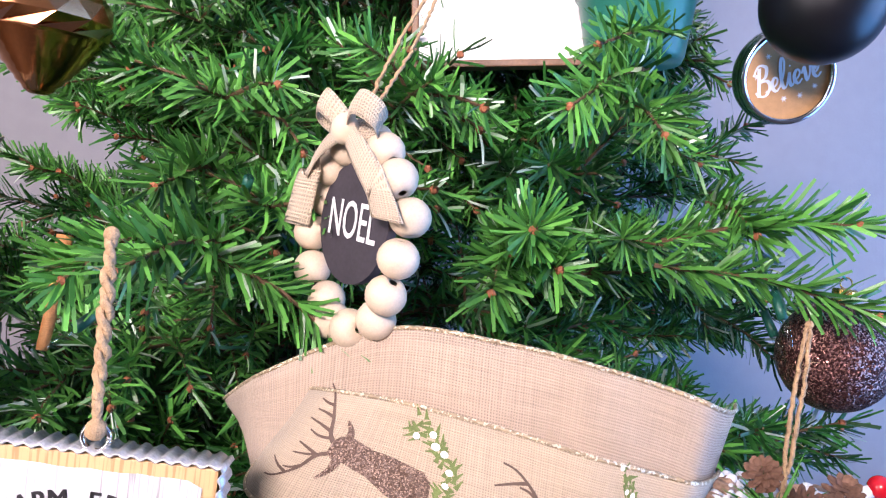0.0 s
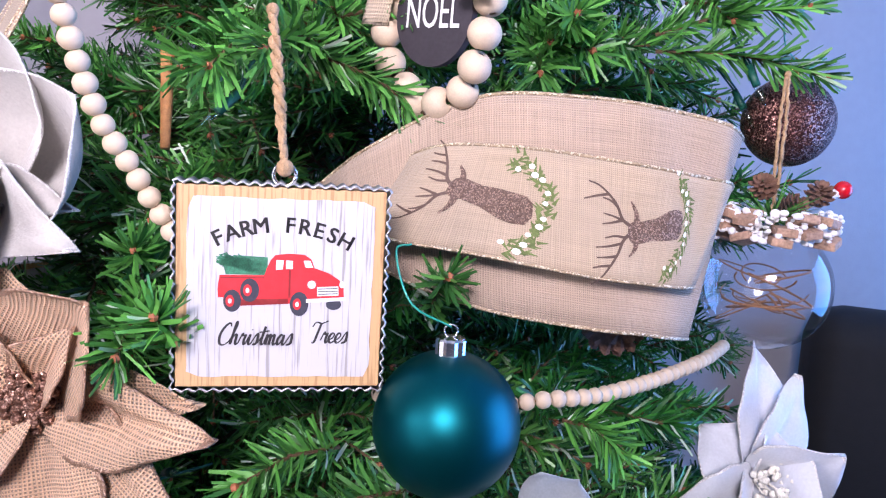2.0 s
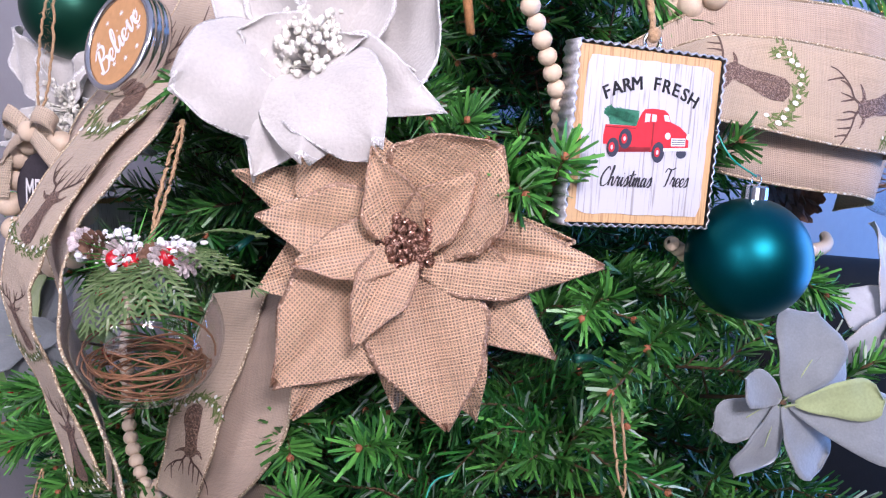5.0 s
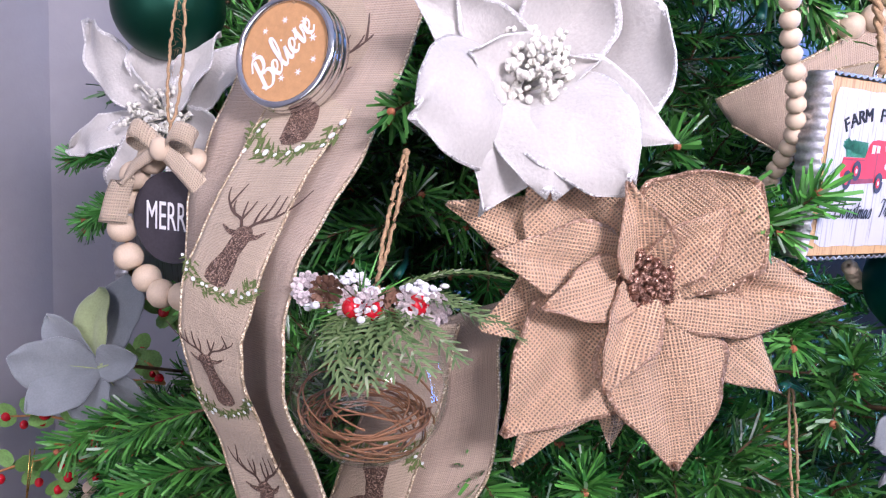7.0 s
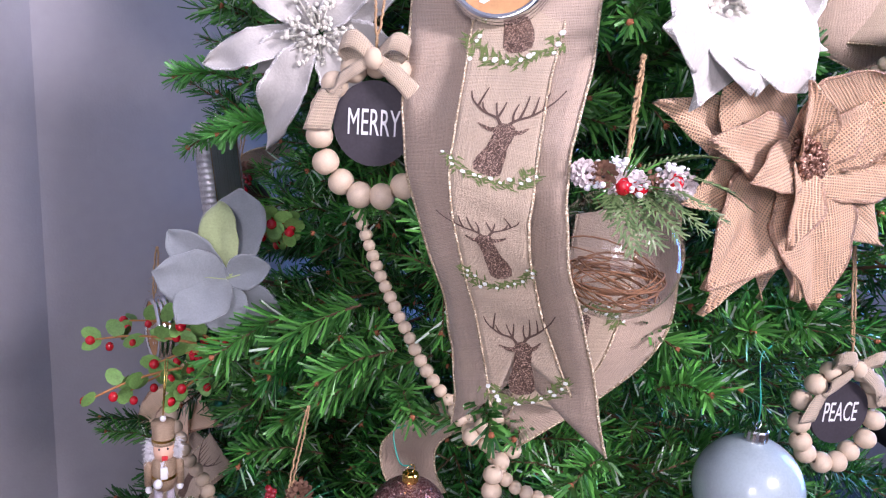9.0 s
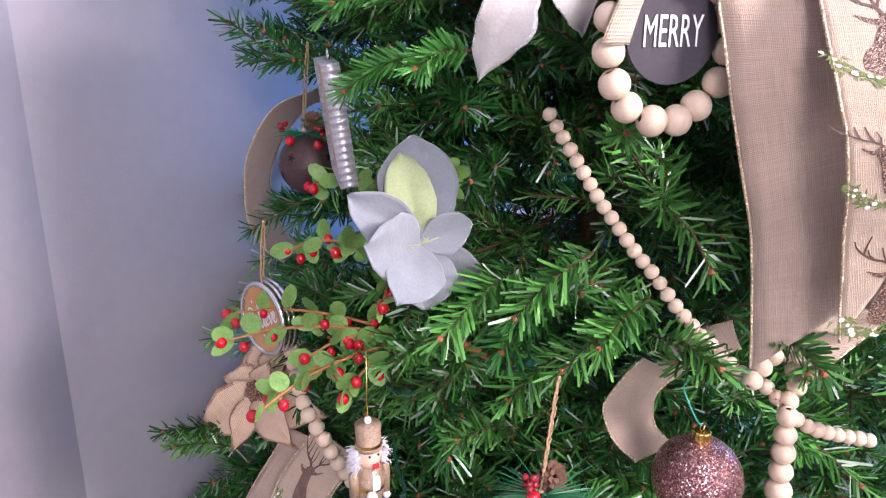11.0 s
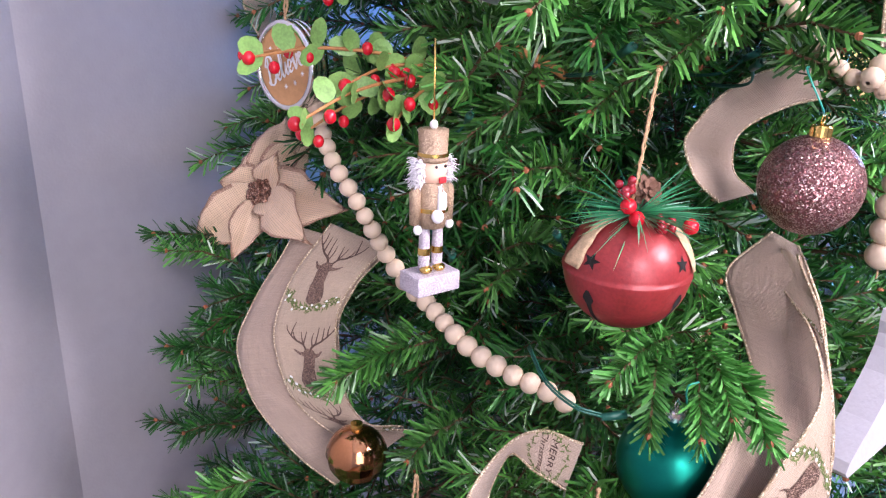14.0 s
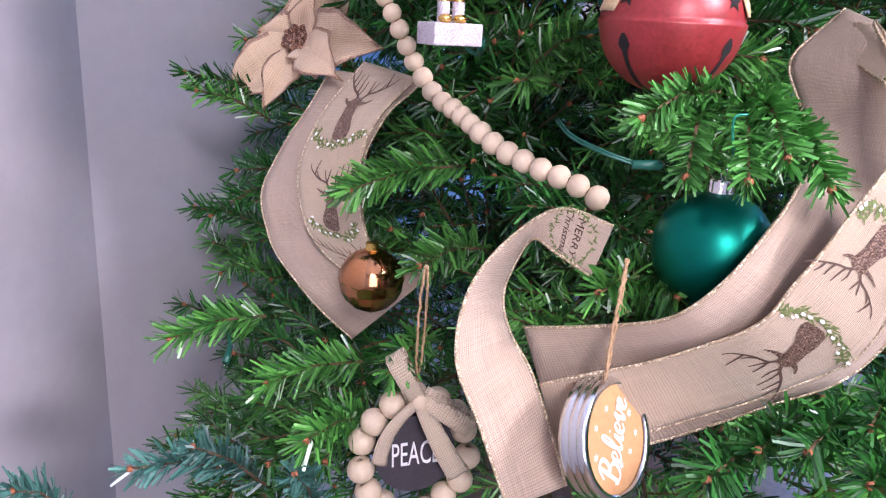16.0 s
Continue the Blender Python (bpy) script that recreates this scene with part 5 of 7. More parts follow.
def copper_ball(p, r):
    root = thing("ball_ornament", Matrix.Translation(p), "copper mirror ball ornament with ribbed top and facets", "ornament")
    top = [(r * math.sin(a) * (1 + 0.035 * (k % 2)), r * math.cos(a)) for k, a in enumerate([radians(90 - 90 * j / 18) + 0.0 for j in range(18)])]
    part("ribbed_top", revolve([(x, z) for x, z in top] + [(0.0005, r)], 36), M["copper"], root, "fine horizontal ribs")
    low = [(0.0005, -r)] + [(r * math.sin(a), -r * math.cos(a)) for a in [radians(18 * j) for j in range(1, 6)]]
    V, F = revolve(low, 14)
    part("faceted_base", (V, [t for f in F for t in ((f[0], f[1], f[2]), (f[0], f[2], f[3]))]), M["copper"], root, "mirror facets", False)
    part("cap", revolve([(r * 0.2, r * 0.96), (r * 0.2, r * 1.2), (0.0005, r * 1.22)], 16), M["gold"], root, "gold cap", False)
    keep(p, r * 1.15)


copper_ball((-0.523, 0.793, 0.728), 0.025)


def fan_needles(n, L, spread, rnd, w=0.0008, droop=0.0, low=-0.15, rise=0.5):
    gs = []
    for k in range(n):
        d = Vector((rnd.gauss(0, spread * 1.5), rnd.gauss(-0.25, spread * 0.7), max(low, rnd.gauss(0.1, spread * rise)))).normalized()
        l = L * rnd.uniform(0.6, 1.1)
        s = d.cross(Vector((0.2, 1, 0.3))).normalized() * w
        e = d * l + Vector((0, 0, -droop * l))
        gs.append(([s, -s, e * 0.6 - s * 0.8 + Vector((0, 0, droop * l * 0.2)), e * 0.6 + s * 0.8 + Vector((0, 0, droop * l * 0.2)), e], [(0, 1, 2, 3), (3, 2, 4)]))
    return join(*gs)


def berry_cluster(root, c, n, r, rnd, material="darkberry"):
    for k in range(n):
        q = Vector(c) + Vector((rnd.uniform(-1, 1), rnd.uniform(-1, 1), rnd.uniform(-1, 1))) * r * 2.0
        part("berry", ball(q, r, 10, 7), M[material], root)


def cone_geo(c, r, L, m=Matrix()):
    gs = []
    for k in range(46):
        t = k / 46
        a = k * 2.399
        rr = r * math.sin(math.pi * (0.15 + 0.75 * t))
        z = L * (t - 0.5)
        x = Vector((math.cos(a), math.sin(a), 0))
        y = Vector((-math.sin(a), math.cos(a), 0))
        b = Vector((0, 0, z))
        gs.append(([b + x * rr * 0.3 - y * r * 0.2, b + x * rr * 0.3 + y * r * 0.2, b + x * rr + y * r * 0.18 + Vector((0, 0, 0.12 * L)), b + x * rr * 1.12 + Vector((0, 0, 0.16 * L)), b + x * rr - y * r * 0.18 + Vector((0, 0, 0.12 * L)),
                    b + x * rr * 0.8 + Vector((0, 0, 0.02 * L))], [(0, 1, 2, 3, 4), (0, 4, 5), (1, 5, 2), (4, 3, 5), (3, 2, 5), (0, 5, 1)]))
    return moved(join(*gs), Matrix.Translation(c) @ m)


def sleigh_bell(p, yaw, r, material, label, hook, seed, red=True):
    rnd = random.Random(seed)
    root = thing("bell_ornament", facing(p, yaw), label, "bell")
    prof = [(0.0005, -r * 0.97)] + [(r * math.sin(a), -r * 0.97 * math.cos(a)) for a in [radians(9 * k) for k in range(1, 10)]]
    prof += [(r * 1.025, 0.0), (r * 1.025, r * 0.03), (r * 0.995, r * 0.05)] + [(r * math.sin(a), -r * 0.97 * math.cos(a)) for a in [radians(96 + 9 * k) for k in range(9)]] + [(0.0005, r * 0.96)]
    part("bell_body", revolve(prof, 56), M[material], root, "round body with a rolled seam")

    def on(az, el, off=1.006):
        return Vector((math.sin(az) * math.cos(el), -math.cos(az) * math.cos(el), math.sin(el) * 0.97)) * r * off
    # slots and stars are dark patches on the shell, painted as shaded openings
    for k in range(4):
        az0 = radians(-48 + 90 * k)
        gs = []
        V = []
        n = 14
        for i in range(n + 1):
            el = radians(-9 - 66 * i / n)
            wd = (0.10 if i < 3 else 0.05) * (math.sin(min(1, (i + 0.4) / 2.6) * math.pi / 2)) / max(0.25, math.cos(el)) * (1.0 if i < 4 else 0.8)
            V += [on(az0 - wd, el), on(az0 + wd, el)]
        part("slot", (V, [(2 * i, 2 * i + 1, 2 * i + 3, 2 * i + 2) for i in range(n)]), M["hole"], root, "dark patch painted for a keyhole slot", False)
    for az0 in (-0.85, 0.75, 2.3) if red else (-0.35, 0.95, 2.4):
        V = [on(az0 + x / math.cos(0.5), 0.33 + z, 1.008) for x, z in star_outline(0.15, 5, 0.42, 0.2)]
        part("star_hole", (V + [on(az0, 0.33, 1.008)], [(i, (i + 1) % 10, 10) for i in range(10)]), M["hole"], root, "dark patch painted for a star cut-out", False)
    if red:
        for sx in (-1, 1):
            def fn(a, b, sx=sx):
                az, el = sx * (0.95 + 0.30 * b), 1.35 - 1.22 * b
                return on(az + (a - 0.5) * (0.22 + 0.2 * b + 0.03 * math.sin(b * 23)), el, 1.03 + 0.02 * math.sin(a * 5 + b * 7)), (a * 0.01, b * 0.05)
            part("raffia_tail", grid(fn, 5, 14), M["raffia"], root, "frayed raffia tail", thick=0.0006)
    top = Vector((0, -r * 0.25, r * 0.98))
    part("pine_needles", moved(fan_needles(170 if red else 70, r * 1.15, 0.6, rnd, 0.00055, 0.12, -0.3, 0.22), Matrix.Translation(top)), M["needle_teal"], root, "stiff blue-green needles", False)
    part("pine_cone", cone_geo(top + Vector((0.004, 0.008, 0.010)), 0.011, 0.022, pose(0, 0, 0, 50, 20, 0)), M["cone"], root, "small snowy cone", False)
    for cx, cz, n in ((-0.012, 0.02, 7), (0.014, -0.004, 9)) if red else ((-0.024, 0.006, 6), (0.02, 0.003, 6)):
        berry_cluster(root, top + Vector((cx, -0.012, cz)), n, 0.0028, rnd)
    for cx, cz in ((-0.010, 0.008), (0.030, -0.004), (-0.004, 0.0)) if red else ((-0.014, -0.006), (0.016, -0.010)):
        part("red_bead", ball(top + Vector((cx, -0.014, cz)), 0.0052, 14, 9), M["berry"], root, "shiny red berry")
    twine_loop(root, hook, root.matrix_basis @ (top + Vector((-0.004, 0, 0.003))), 0.0022, 0.0009)
    keep(p, r * 1.2)
    keep(Vector(p) + Vector((0, 0, r * 1.2)), 0.03)


sleigh_bell((-0.457, 0.605, 0.927), -50, 0.0415, "bell", "barn-red sleigh bell ornament with berries and pine sprig", (-0.449, 0.603, 1.054), 4)
sleigh_bell((-0.372, 0.985, 1.146), -55, 0.034, "bellgrey", "rusty brown sleigh bell ornament with berries and cone", (-0.365, 0.99, 1.27), 8, False)


def clear_globe(p, r, yaw, hook, label, snowy, seed):
    rnd = random.Random(seed)
    root = thing("glass_globe_ornament", facing(p, yaw), label, "ornament")
    g = part("globe", ball((0, 0, 0), r, 48, 32), M["glass"], root, "clear glass globe")
    part("cap", revolve([(r * 0.2, r * 0.97), (r * 0.2, r * 1.16), (0.0005, r * 1.17)], 20), M["silver"], root, "silver cap", False)
    for k in range(34 if snowy else 16):
        a0, tilt = rnd.uniform(0, 6.28), rnd.uniform(-0.35, 0.35)
        rr = r * (rnd.uniform(0.45, 0.9) if snowy else rnd.uniform(0.2, 0.75))
        z0 = -r * rnd.uniform(0.25, 0.6) if snowy else r * rnd.uniform(-0.3, 0.15)
        tilt = tilt * (1.6 if snowy else 1.8)
        rr = min(rr, math.sqrt(max(r * r - z0 * z0, 0)) * 0.92)
        pts = [Vector((rr * math.cos(a0 + t), rr * math.sin(a0 + t), z0 + tilt * rr * math.sin(t))) for t in [3.4 * j / 14 for j in range(15)]]
        pts = [q if q.length < r * 0.96 else q * (r * 0.96 / q.length) for q in pts]
        part("twig_coil", tube(pts, rnd.uniform(0.0004, 0.00075), 5), M["coil"], root, "thin curled twig")
    top = Vector((0, 0, r * 1.08))
    part("pine_needles", moved(fan_needles(90, 0.032, 0.6, rnd, 0.0006), Matrix.Translation(top + Vector((-0.006, -0.008, 0)))), M["needle"], root, "", False)
    # flattened evergreen sprays
    gs = []
    for k in range(9):
        az, fall, L = (-0.6, -0.25, 0.05, 0.3, 0.55, 0.8, 1.1, 1.35, 1.6)[k], rnd.uniform(0.7, 1.35), 16
        prev = None
        for j in range(L):
            el = 1.45 - fall * j / L
            o = r * (1.07 + 0.75 * max(0, az - 0.1) * j / L)
            c = Vector((math.sin(az + 0.1 * math.sin(j * 0.5)) * math.cos(el), -math.cos(az) * math.cos(el), math.sin(el))) * o
            if prev is not None:
                d = (c - prev).normalized()
                s = d.cross(c).normalized()
                for sg in (-1, 1):
                    e = (d * 0.8 + s * sg).normalized()
                    l = 0.012 * (1.15 - j / L * 0.8)
                    for q in range(3):
                        b = c + e * l * q / 3
                        f = (e + (d - s * sg * 0.6) * 0.7 * (q % 2)).normalized()
                        w = f.cross(c).normalized() * 0.0008
                        gs.append(([b - w, b + w, b + f * 0.0062 + w * 0.5, b + f * 0.0062 - w * 0.5], [(0, 1, 2, 3)]))
            prev = c
    if snowy:
        part("cedar_spray", join(*gs), M["cedar"], root, "flat cedar spray", False)
    for k in range(7 if snowy else 3):
        c = top + Vector(((k - 3) * 0.0105 if snowy else (-0.016, 0.019, 0.004)[k], -0.012 - 0.004 * (k % 2), rnd.uniform(0.0, 0.012) if snowy else (0.019, 0.016, 0.008)[k]))
        part("pine_cone", cone_geo(c, 0.0085, 0.016, pose(0, 0, 0, rnd.uniform(20, 110), rnd.uniform(-60, 60), 0)), M["snowcone" if snowy and k % 3 != 1 else "cone"], root, "snow-dusted cone", False)
    if not snowy:
        for k in range(26):
            a = k * 0.4833 + rnd.uniform(-0.2, 0.2)
            c = Vector((r * 0.80 * math.cos(a), r * 0.80 * math.sin(a), r * 0.80 + 0.0065 * (k % 3)))
            part("bark_chip", moved(slab(0.017, 0.012, 0.005, 0.001), Matrix.Translation(c) @ pose(0, 0, 0, rnd.uniform(-20, 20), rnd.uniform(-20, 20), math.degrees(a))), M["bark"], root, "", False)
    gs = []
    clumps = [(rnd.uniform(-0.03, 0.03), rnd.uniform(-0.02, -0.008), rnd.uniform(-0.002, 0.014)) for _ in range(9)]
    for k in range(210 if snowy else 420):
        if snowy:
            cx, cy, cz = clumps[k % 9]
            c = top + Vector((cx + rnd.gauss(0, 0.0035), cy + rnd.gauss(0, 0.0035), cz + rnd.gauss(0, 0.0022)))
        else:
            a = rnd.uniform(0, 6.28)
            rr = r * rnd.uniform(0.55, 1.0)
            c = top + Vector((rr * math.cos(a), rr * math.sin(a), rnd.uniform(-0.013, 0.006)))
        gs.append(ball(c, rnd.uniform(0.0009, 0.0026) * (1 if snowy else 1.35), 6, 4, rnd.uniform(0.5, 0.9)))
    tagged(part("snow_flocking", join(*gs), M["snow"], root, "flocked white snow"), kind="stuff")
    for cx, cz in ((-0.008, 0.000), (0.002, -0.001), (0.024, 0.004)) if snowy else ((0.038, 0.020),):
        part("red_berry", ball(top + Vector((cx, -0.018 if snowy else -0.012, cz)), 0.0056, 14, 9), M["berry"], root, "shiny red berry")
    if not snowy:
        part("berry_stick", tube([top + Vector((0.008, -0.006, 0.004)), top + Vector((0.024, -0.010, 0.013)), top + Vector((0.037, -0.012, 0.019))], 0.0024, 6, 1.4), M["snow"], root, "snow-flocked stick")
    twine_loop(root, hook, root.matrix_basis @ (top + Vector((0, 0, 0.006))), 0.002, 0.0012)
    keep(p, r * 1.1)
    keep(Vector(p) + Vector((0, 0, r)), 0.035)


clear_globe((-0.334, 0.398, 1.224), 0.042, -25, (-0.318, 0.41, 1.345), "clear glass globe with twigs, snowy berries and cedar", True, 3)
clear_globe((0.222, 0.470, 1.343), 0.040, 10, (0.224, 0.475, 1.475), "clear glass globe with twig coils and snowy bark collar", False, 5)

# flowers
rb = random.Random(2)
C, FACE = Vector((-0.189, 0.380, 1.285)), Vector((-0.25, -0.95, 0.08))
bloom = thing("poinsettia", Matrix.Translation(C), "large brown burlap poinsettia with bronze glitter edges", "flower", "artificial flowers on the tree")
BACK, MIDDLE, FRONT = Vector((0.002, 0.012, 0)), Vector((0, 0.004, 0)), Vector((-0.001, -0.005, 0))
for tip, w, lay, shape, kw in (
        ((-0.140, 0.388, 1.172), 0.056, BACK, POINTED, {}), ((-0.190, 0.388, 1.180), 0.048, BACK, POINTED, {}), ((-0.252, 0.390, 1.175), 0.058, BACK, POINTED, {}),
        ((-0.274, 0.398, 1.252), 0.062, BACK, POINTED, {}), ((-0.252, 0.396, 1.331), 0.072, BACK, ROUND, {}), ((-0.290, 0.420, 1.318), 0.052, BACK, LONG, {"arch": 0.06}),
        ((-0.098, 0.352, 1.291), 0.040, BACK, POINTED, {"twist": 0.5}), ((-0.150, 0.340, 1.343), 0.074, MIDDLE, ROUND, {"arch": 0.05, "cup": 0.3}),
        ((-0.105, 0.352, 1.223), 0.052, MIDDLE, POINTED, {}), ((-0.264, 0.381, 1.197), 0.080, MIDDLE, POINTED, {"arch": 0.08}), ((-0.276, 0.384, 1.296), 0.050, MIDDLE, POINTED, {}),
        ((-0.164, 0.360, 1.177), 0.076, FRONT, POINTED, {"arch": 0.1}), ((-0.087, 0.335, 1.280), 0.056, FRONT, LONG, {"fold": 0.45, "arch": 0.08}),
        ((-0.215, 0.360, 1.338), 0.034, FRONT, POINTED, {"cup": 0.6}), ((-0.256, 0.364, 1.272), 0.036, FRONT, POINTED, {"twist": 0.6}), ((-0.222, 0.352, 1.228), 0.034, FRONT, POINTED, {"cup": 0.4}),
        ((-0.158, 0.350, 1.328), 0.034, FRONT, POINTED, {"cup": 0.5})):
    petal_to(bloom, C + lay, tip, w, FACE, shape, "burlap", "bronze_rim" if lay != BACK else None, rb, **{"arch": 0.1, "fold": 0.22, "wave": 0.03, "jag": 0.05, "nu": 24, **kw})
bead_centre(bloom, C + FACE * 0.012, FACE, 46, 0.018, rb)
keep(C, 0.085)

rb = random.Random(6)
C, FACE = Vector((-0.436, 1.012, 0.893)), Vector((-0.80, -0.52, 0.25))
bloom = thing("poinsettia", Matrix.Translation(C), "tan burlap poinsettia with glitter edges near the wall", "flower", "artificial flowers on the tree")
for tip, w in (((-0.394, 1.026, 0.962), 0.050), ((-0.388, 0.995, 0.948), 0.046), ((-0.417, 1.045, 0.940), 0.044), ((-0.458, 1.055, 0.900), 0.048), ((-0.490, 1.060, 0.838), 0.058), ((-0.478, 1.015, 0.830), 0.036),
               ((-0.462, 0.918, 0.868), 0.050), ((-0.428, 0.905, 0.897), 0.066), ((-0.458, 0.972, 0.878), 0.036), ((-0.445, 0.98, 0.94), 0.03)):
    petal_to(bloom, C, tip, w, FACE, POINTED, "burlap_pale", "bronze_rim", rb, arch=0.12, fold=0.25, wave=0.05, jag=0.06)
bead_centre(bloom, C + FACE * 0.012, FACE, 30, 0.014, rb)
keep(C, 0.07)

rb = random.Random(3)
C, FACE = Vector((-0.243, 0.438, 1.380)), Vector((-0.22, -0.95, 0.18))
bloom = thing("magnolia", Matrix.Translation(C), "large white velvet magnolia with glittered stamens", "flower", "artificial flowers on the tree")
for tip, w, kw in (((-0.178, 0.402, 1.436), 0.098, {"cup": 0.7, "arch": -0.16}), ((-0.240, 0.425, 1.476), 0.094, {"cup": 0.7, "arch": -0.18}), ((-0.309, 0.446, 1.432), 0.048, {"cup": 0.8, "shape": POINTED}),
                   ((-0.322, 0.388, 1.366), 0.074, {"cup": -0.3, "arch": 0.16, "wave": 0.05}), ((-0.278, 0.398, 1.316), 0.060, {"cup": -0.35, "arch": 0.26, "wave": 0.06, "shape": POINTED}), ((-0.250, 0.376, 1.327), 0.060, {"cup": -0.2, "arch": 0.3, "wave": 0.05}),
                   ((-0.212, 0.362, 1.336), 0.066, {"cup": -0.2, "arch": 0.28, "wave": 0.05}), ((-0.172, 0.380, 1.359), 0.052, {"cup": 0.35, "arch": 0.16, "shape": POINTED}), ((-0.180, 0.400, 1.378), 0.036, {"shape": POINTED, "arch": 0.1, "cup": 0.4}),
                   ((-0.217, 0.395, 1.400), 0.030, {"shape": POINTED, "cup": 0.5}), ((-0.288, 0.405, 1.398), 0.044, {"cup": 0.4, "arch": 0.16})):
    shape = kw.pop("shape", ROUND)
    petal_to(bloom, C, tip, w, FACE, shape, "velvet", "rim", rb, **{"fold": 0.08, "wave": 0.03, "jag": 0.025, "nu": 38, "nv": 30, **kw})
stamen_centre(bloom, C + Vector((0, -0.008, 0.006)), FACE, 30, 0.026, rb, 0.036)
keep(C, 0.085)

flower((-0.432, 0.640, 1.350), -36, [(147, .105, .055, 0, .1), (186, .098, .045, .003, .1), (240, .100, .055, .0, .15), (107, .07, .05, .004, .0), (55, .075, .05, 0, .0), (28, .092, .055, .004, .1), (-10, .08, .05, .002, .1), (205, .06, .035, .006, .1), (-60, .07, .05, .004, .1)],
       "velvet", "rim", "white velvet poinsettia with silver glitter tips", seed=4, cup=0.25, fold=0.4, wave=0.13, jag=0.06, skew=1.0)
rb = random.Random(9)
C, FACE = Vector((0.233, 0.477, 1.213)), Vector((0.35, -0.9, -0.15))
bloom = thing("poinsettia", Matrix.Translation(C), "frosted white poinsettia with glitter tips", "flower", "artificial flowers on the tree")
for tip, w, kw in (((0.236, 0.512, 1.296), 0.050, {}), ((0.260, 0.491, 1.280), 0.050, {}), ((0.275, 0.447, 1.241), 0.080, {"arch": 0.08}), ((0.258, 0.428, 1.201), 0.060, {}), ((0.170, 0.469, 1.192), 0.058, {"arch": 0.25}),
                   ((0.208, 0.439, 1.173), 0.062, {}), ((0.236, 0.472, 1.252), 0.034, {"cup": 0.6}), ((0.201, 0.499, 1.238), 0.050, {"arch": 0.2})):
    petal_to(bloom, C, tip, w, FACE, POINTED, "velvet_cool", "rim", rb, **{"fold": 0.15, "wave": 0.03, "jag": 0.03, "arch": 0.12, "nu": 34, **kw})
stamen_centre(bloom, C, FACE, 14, 0.018, rb, 0.026)
keep(C, 0.07)


def sage_pick(p, yaw, leaves, label, lean=0.0, seed=1):
    rnd = random.Random(seed)
    root = thing("leaf_pick", facing(p, yaw, 0, lean), label, "leaf pick")
    for ang, L, W, y, lime in leaves:
        petal(root, ang, L, W, "lime" if lime else "sage", None, y, "leaf", rnd=rnd, cup=0.15, bend=rnd.uniform(-0.25, 0.4), fold=0.15, wave=0.05, point=0.45)
        a = radians(ang)
        part("leaf_stalk", tube([(0, 0.012, -0.01), (0.004 * math.cos(a), y, 0.004 * math.sin(a)), (L * 0.55 * math.cos(a), y - 0.004, L * 0.55 * math.sin(a))], 0.0010, 5, 0.4), M["lime"], root)
    part("stalk", tube([(0, 0.10, -0.03), (0, 0.04, -0.01), (0, 0, 0)], 0.0018, 6), M["stem"], root)
    keep(p, 0.055)


SAGE_AT, SAGE_FACE = Vector((-0.484, 0.706, 1.138)), Vector((-0.62, -0.75, 0.2))
sage = thing("leaf_pick", Matrix.Translation(SAGE_AT), "grey-green velvet leaf pick with one lime leaf", "leaf pick")
rb = random.Random(3)
for tip, w, shade, kw in (((-0.462, 0.736, 1.212), 0.060, "sage", {}), ((-0.482, 0.728, 1.203), 0.036, "lime", {"arch": 0.16}), ((-0.548, 0.690, 1.156), 0.048, "sage", {}), ((-0.525, 0.735, 1.178), 0.036, "sage", {"cup": 0.4}),
        ((-0.534, 0.676, 1.114), 0.045, "sage", {"arch": 0.14}), ((-0.452, 0.684, 1.153), 0.030, "sage", {"cup": 0.5, "twist": 0.5}), ((-0.440, 0.690, 1.099), 0.036, "sage", {"twist": 0.4}), ((-0.452, 0.725, 1.088), 0.044, "sage", {}), ((-0.495, 0.690, 1.095), 0.046, "sage", {"arch": 0.12})):
    petal_to(sage, SAGE_AT, tip, w, SAGE_FACE, ROUND, shade, None, rb, name="leaf", **{"arch": 0.08, "fold": 0.12, "wave": 0.03, "jag": 0.03, **kw})
    part("leaf_stalk", tube([SAGE_AT + Vector((0.01, 0.012, -0.006)), SAGE_AT, SAGE_AT.lerp(Vector(tip), 0.35) + SAGE_FACE * 0.004], 0.0011, 5, 0.5), M["lime"], sage, world=True)
part("stalk", tube([SAGE_AT + Vector((0.07, 0.07, -0.03)), SAGE_AT + Vector((0.03, 0.03, -0.01)), SAGE_AT], 0.0018, 6), M["stem"], sage, world=True)
keep(SAGE_AT, 0.055)
sage_pick((0.074, 0.384, 1.182), 0, [(66, .062, .058, .0, 0), (30, .064, .045, .004, 0), (12, .062, .034, -.006, 1), (-10, .085, .052, -.002, 0), (205, .050, .035, .008, 0), (150, .04, .03, .0, 0), (-60, .06, .045, .002, 0), (-110, .06, .04, .004, 0)], "grey-green velvet leaf pick below a teal ball", seed=5)


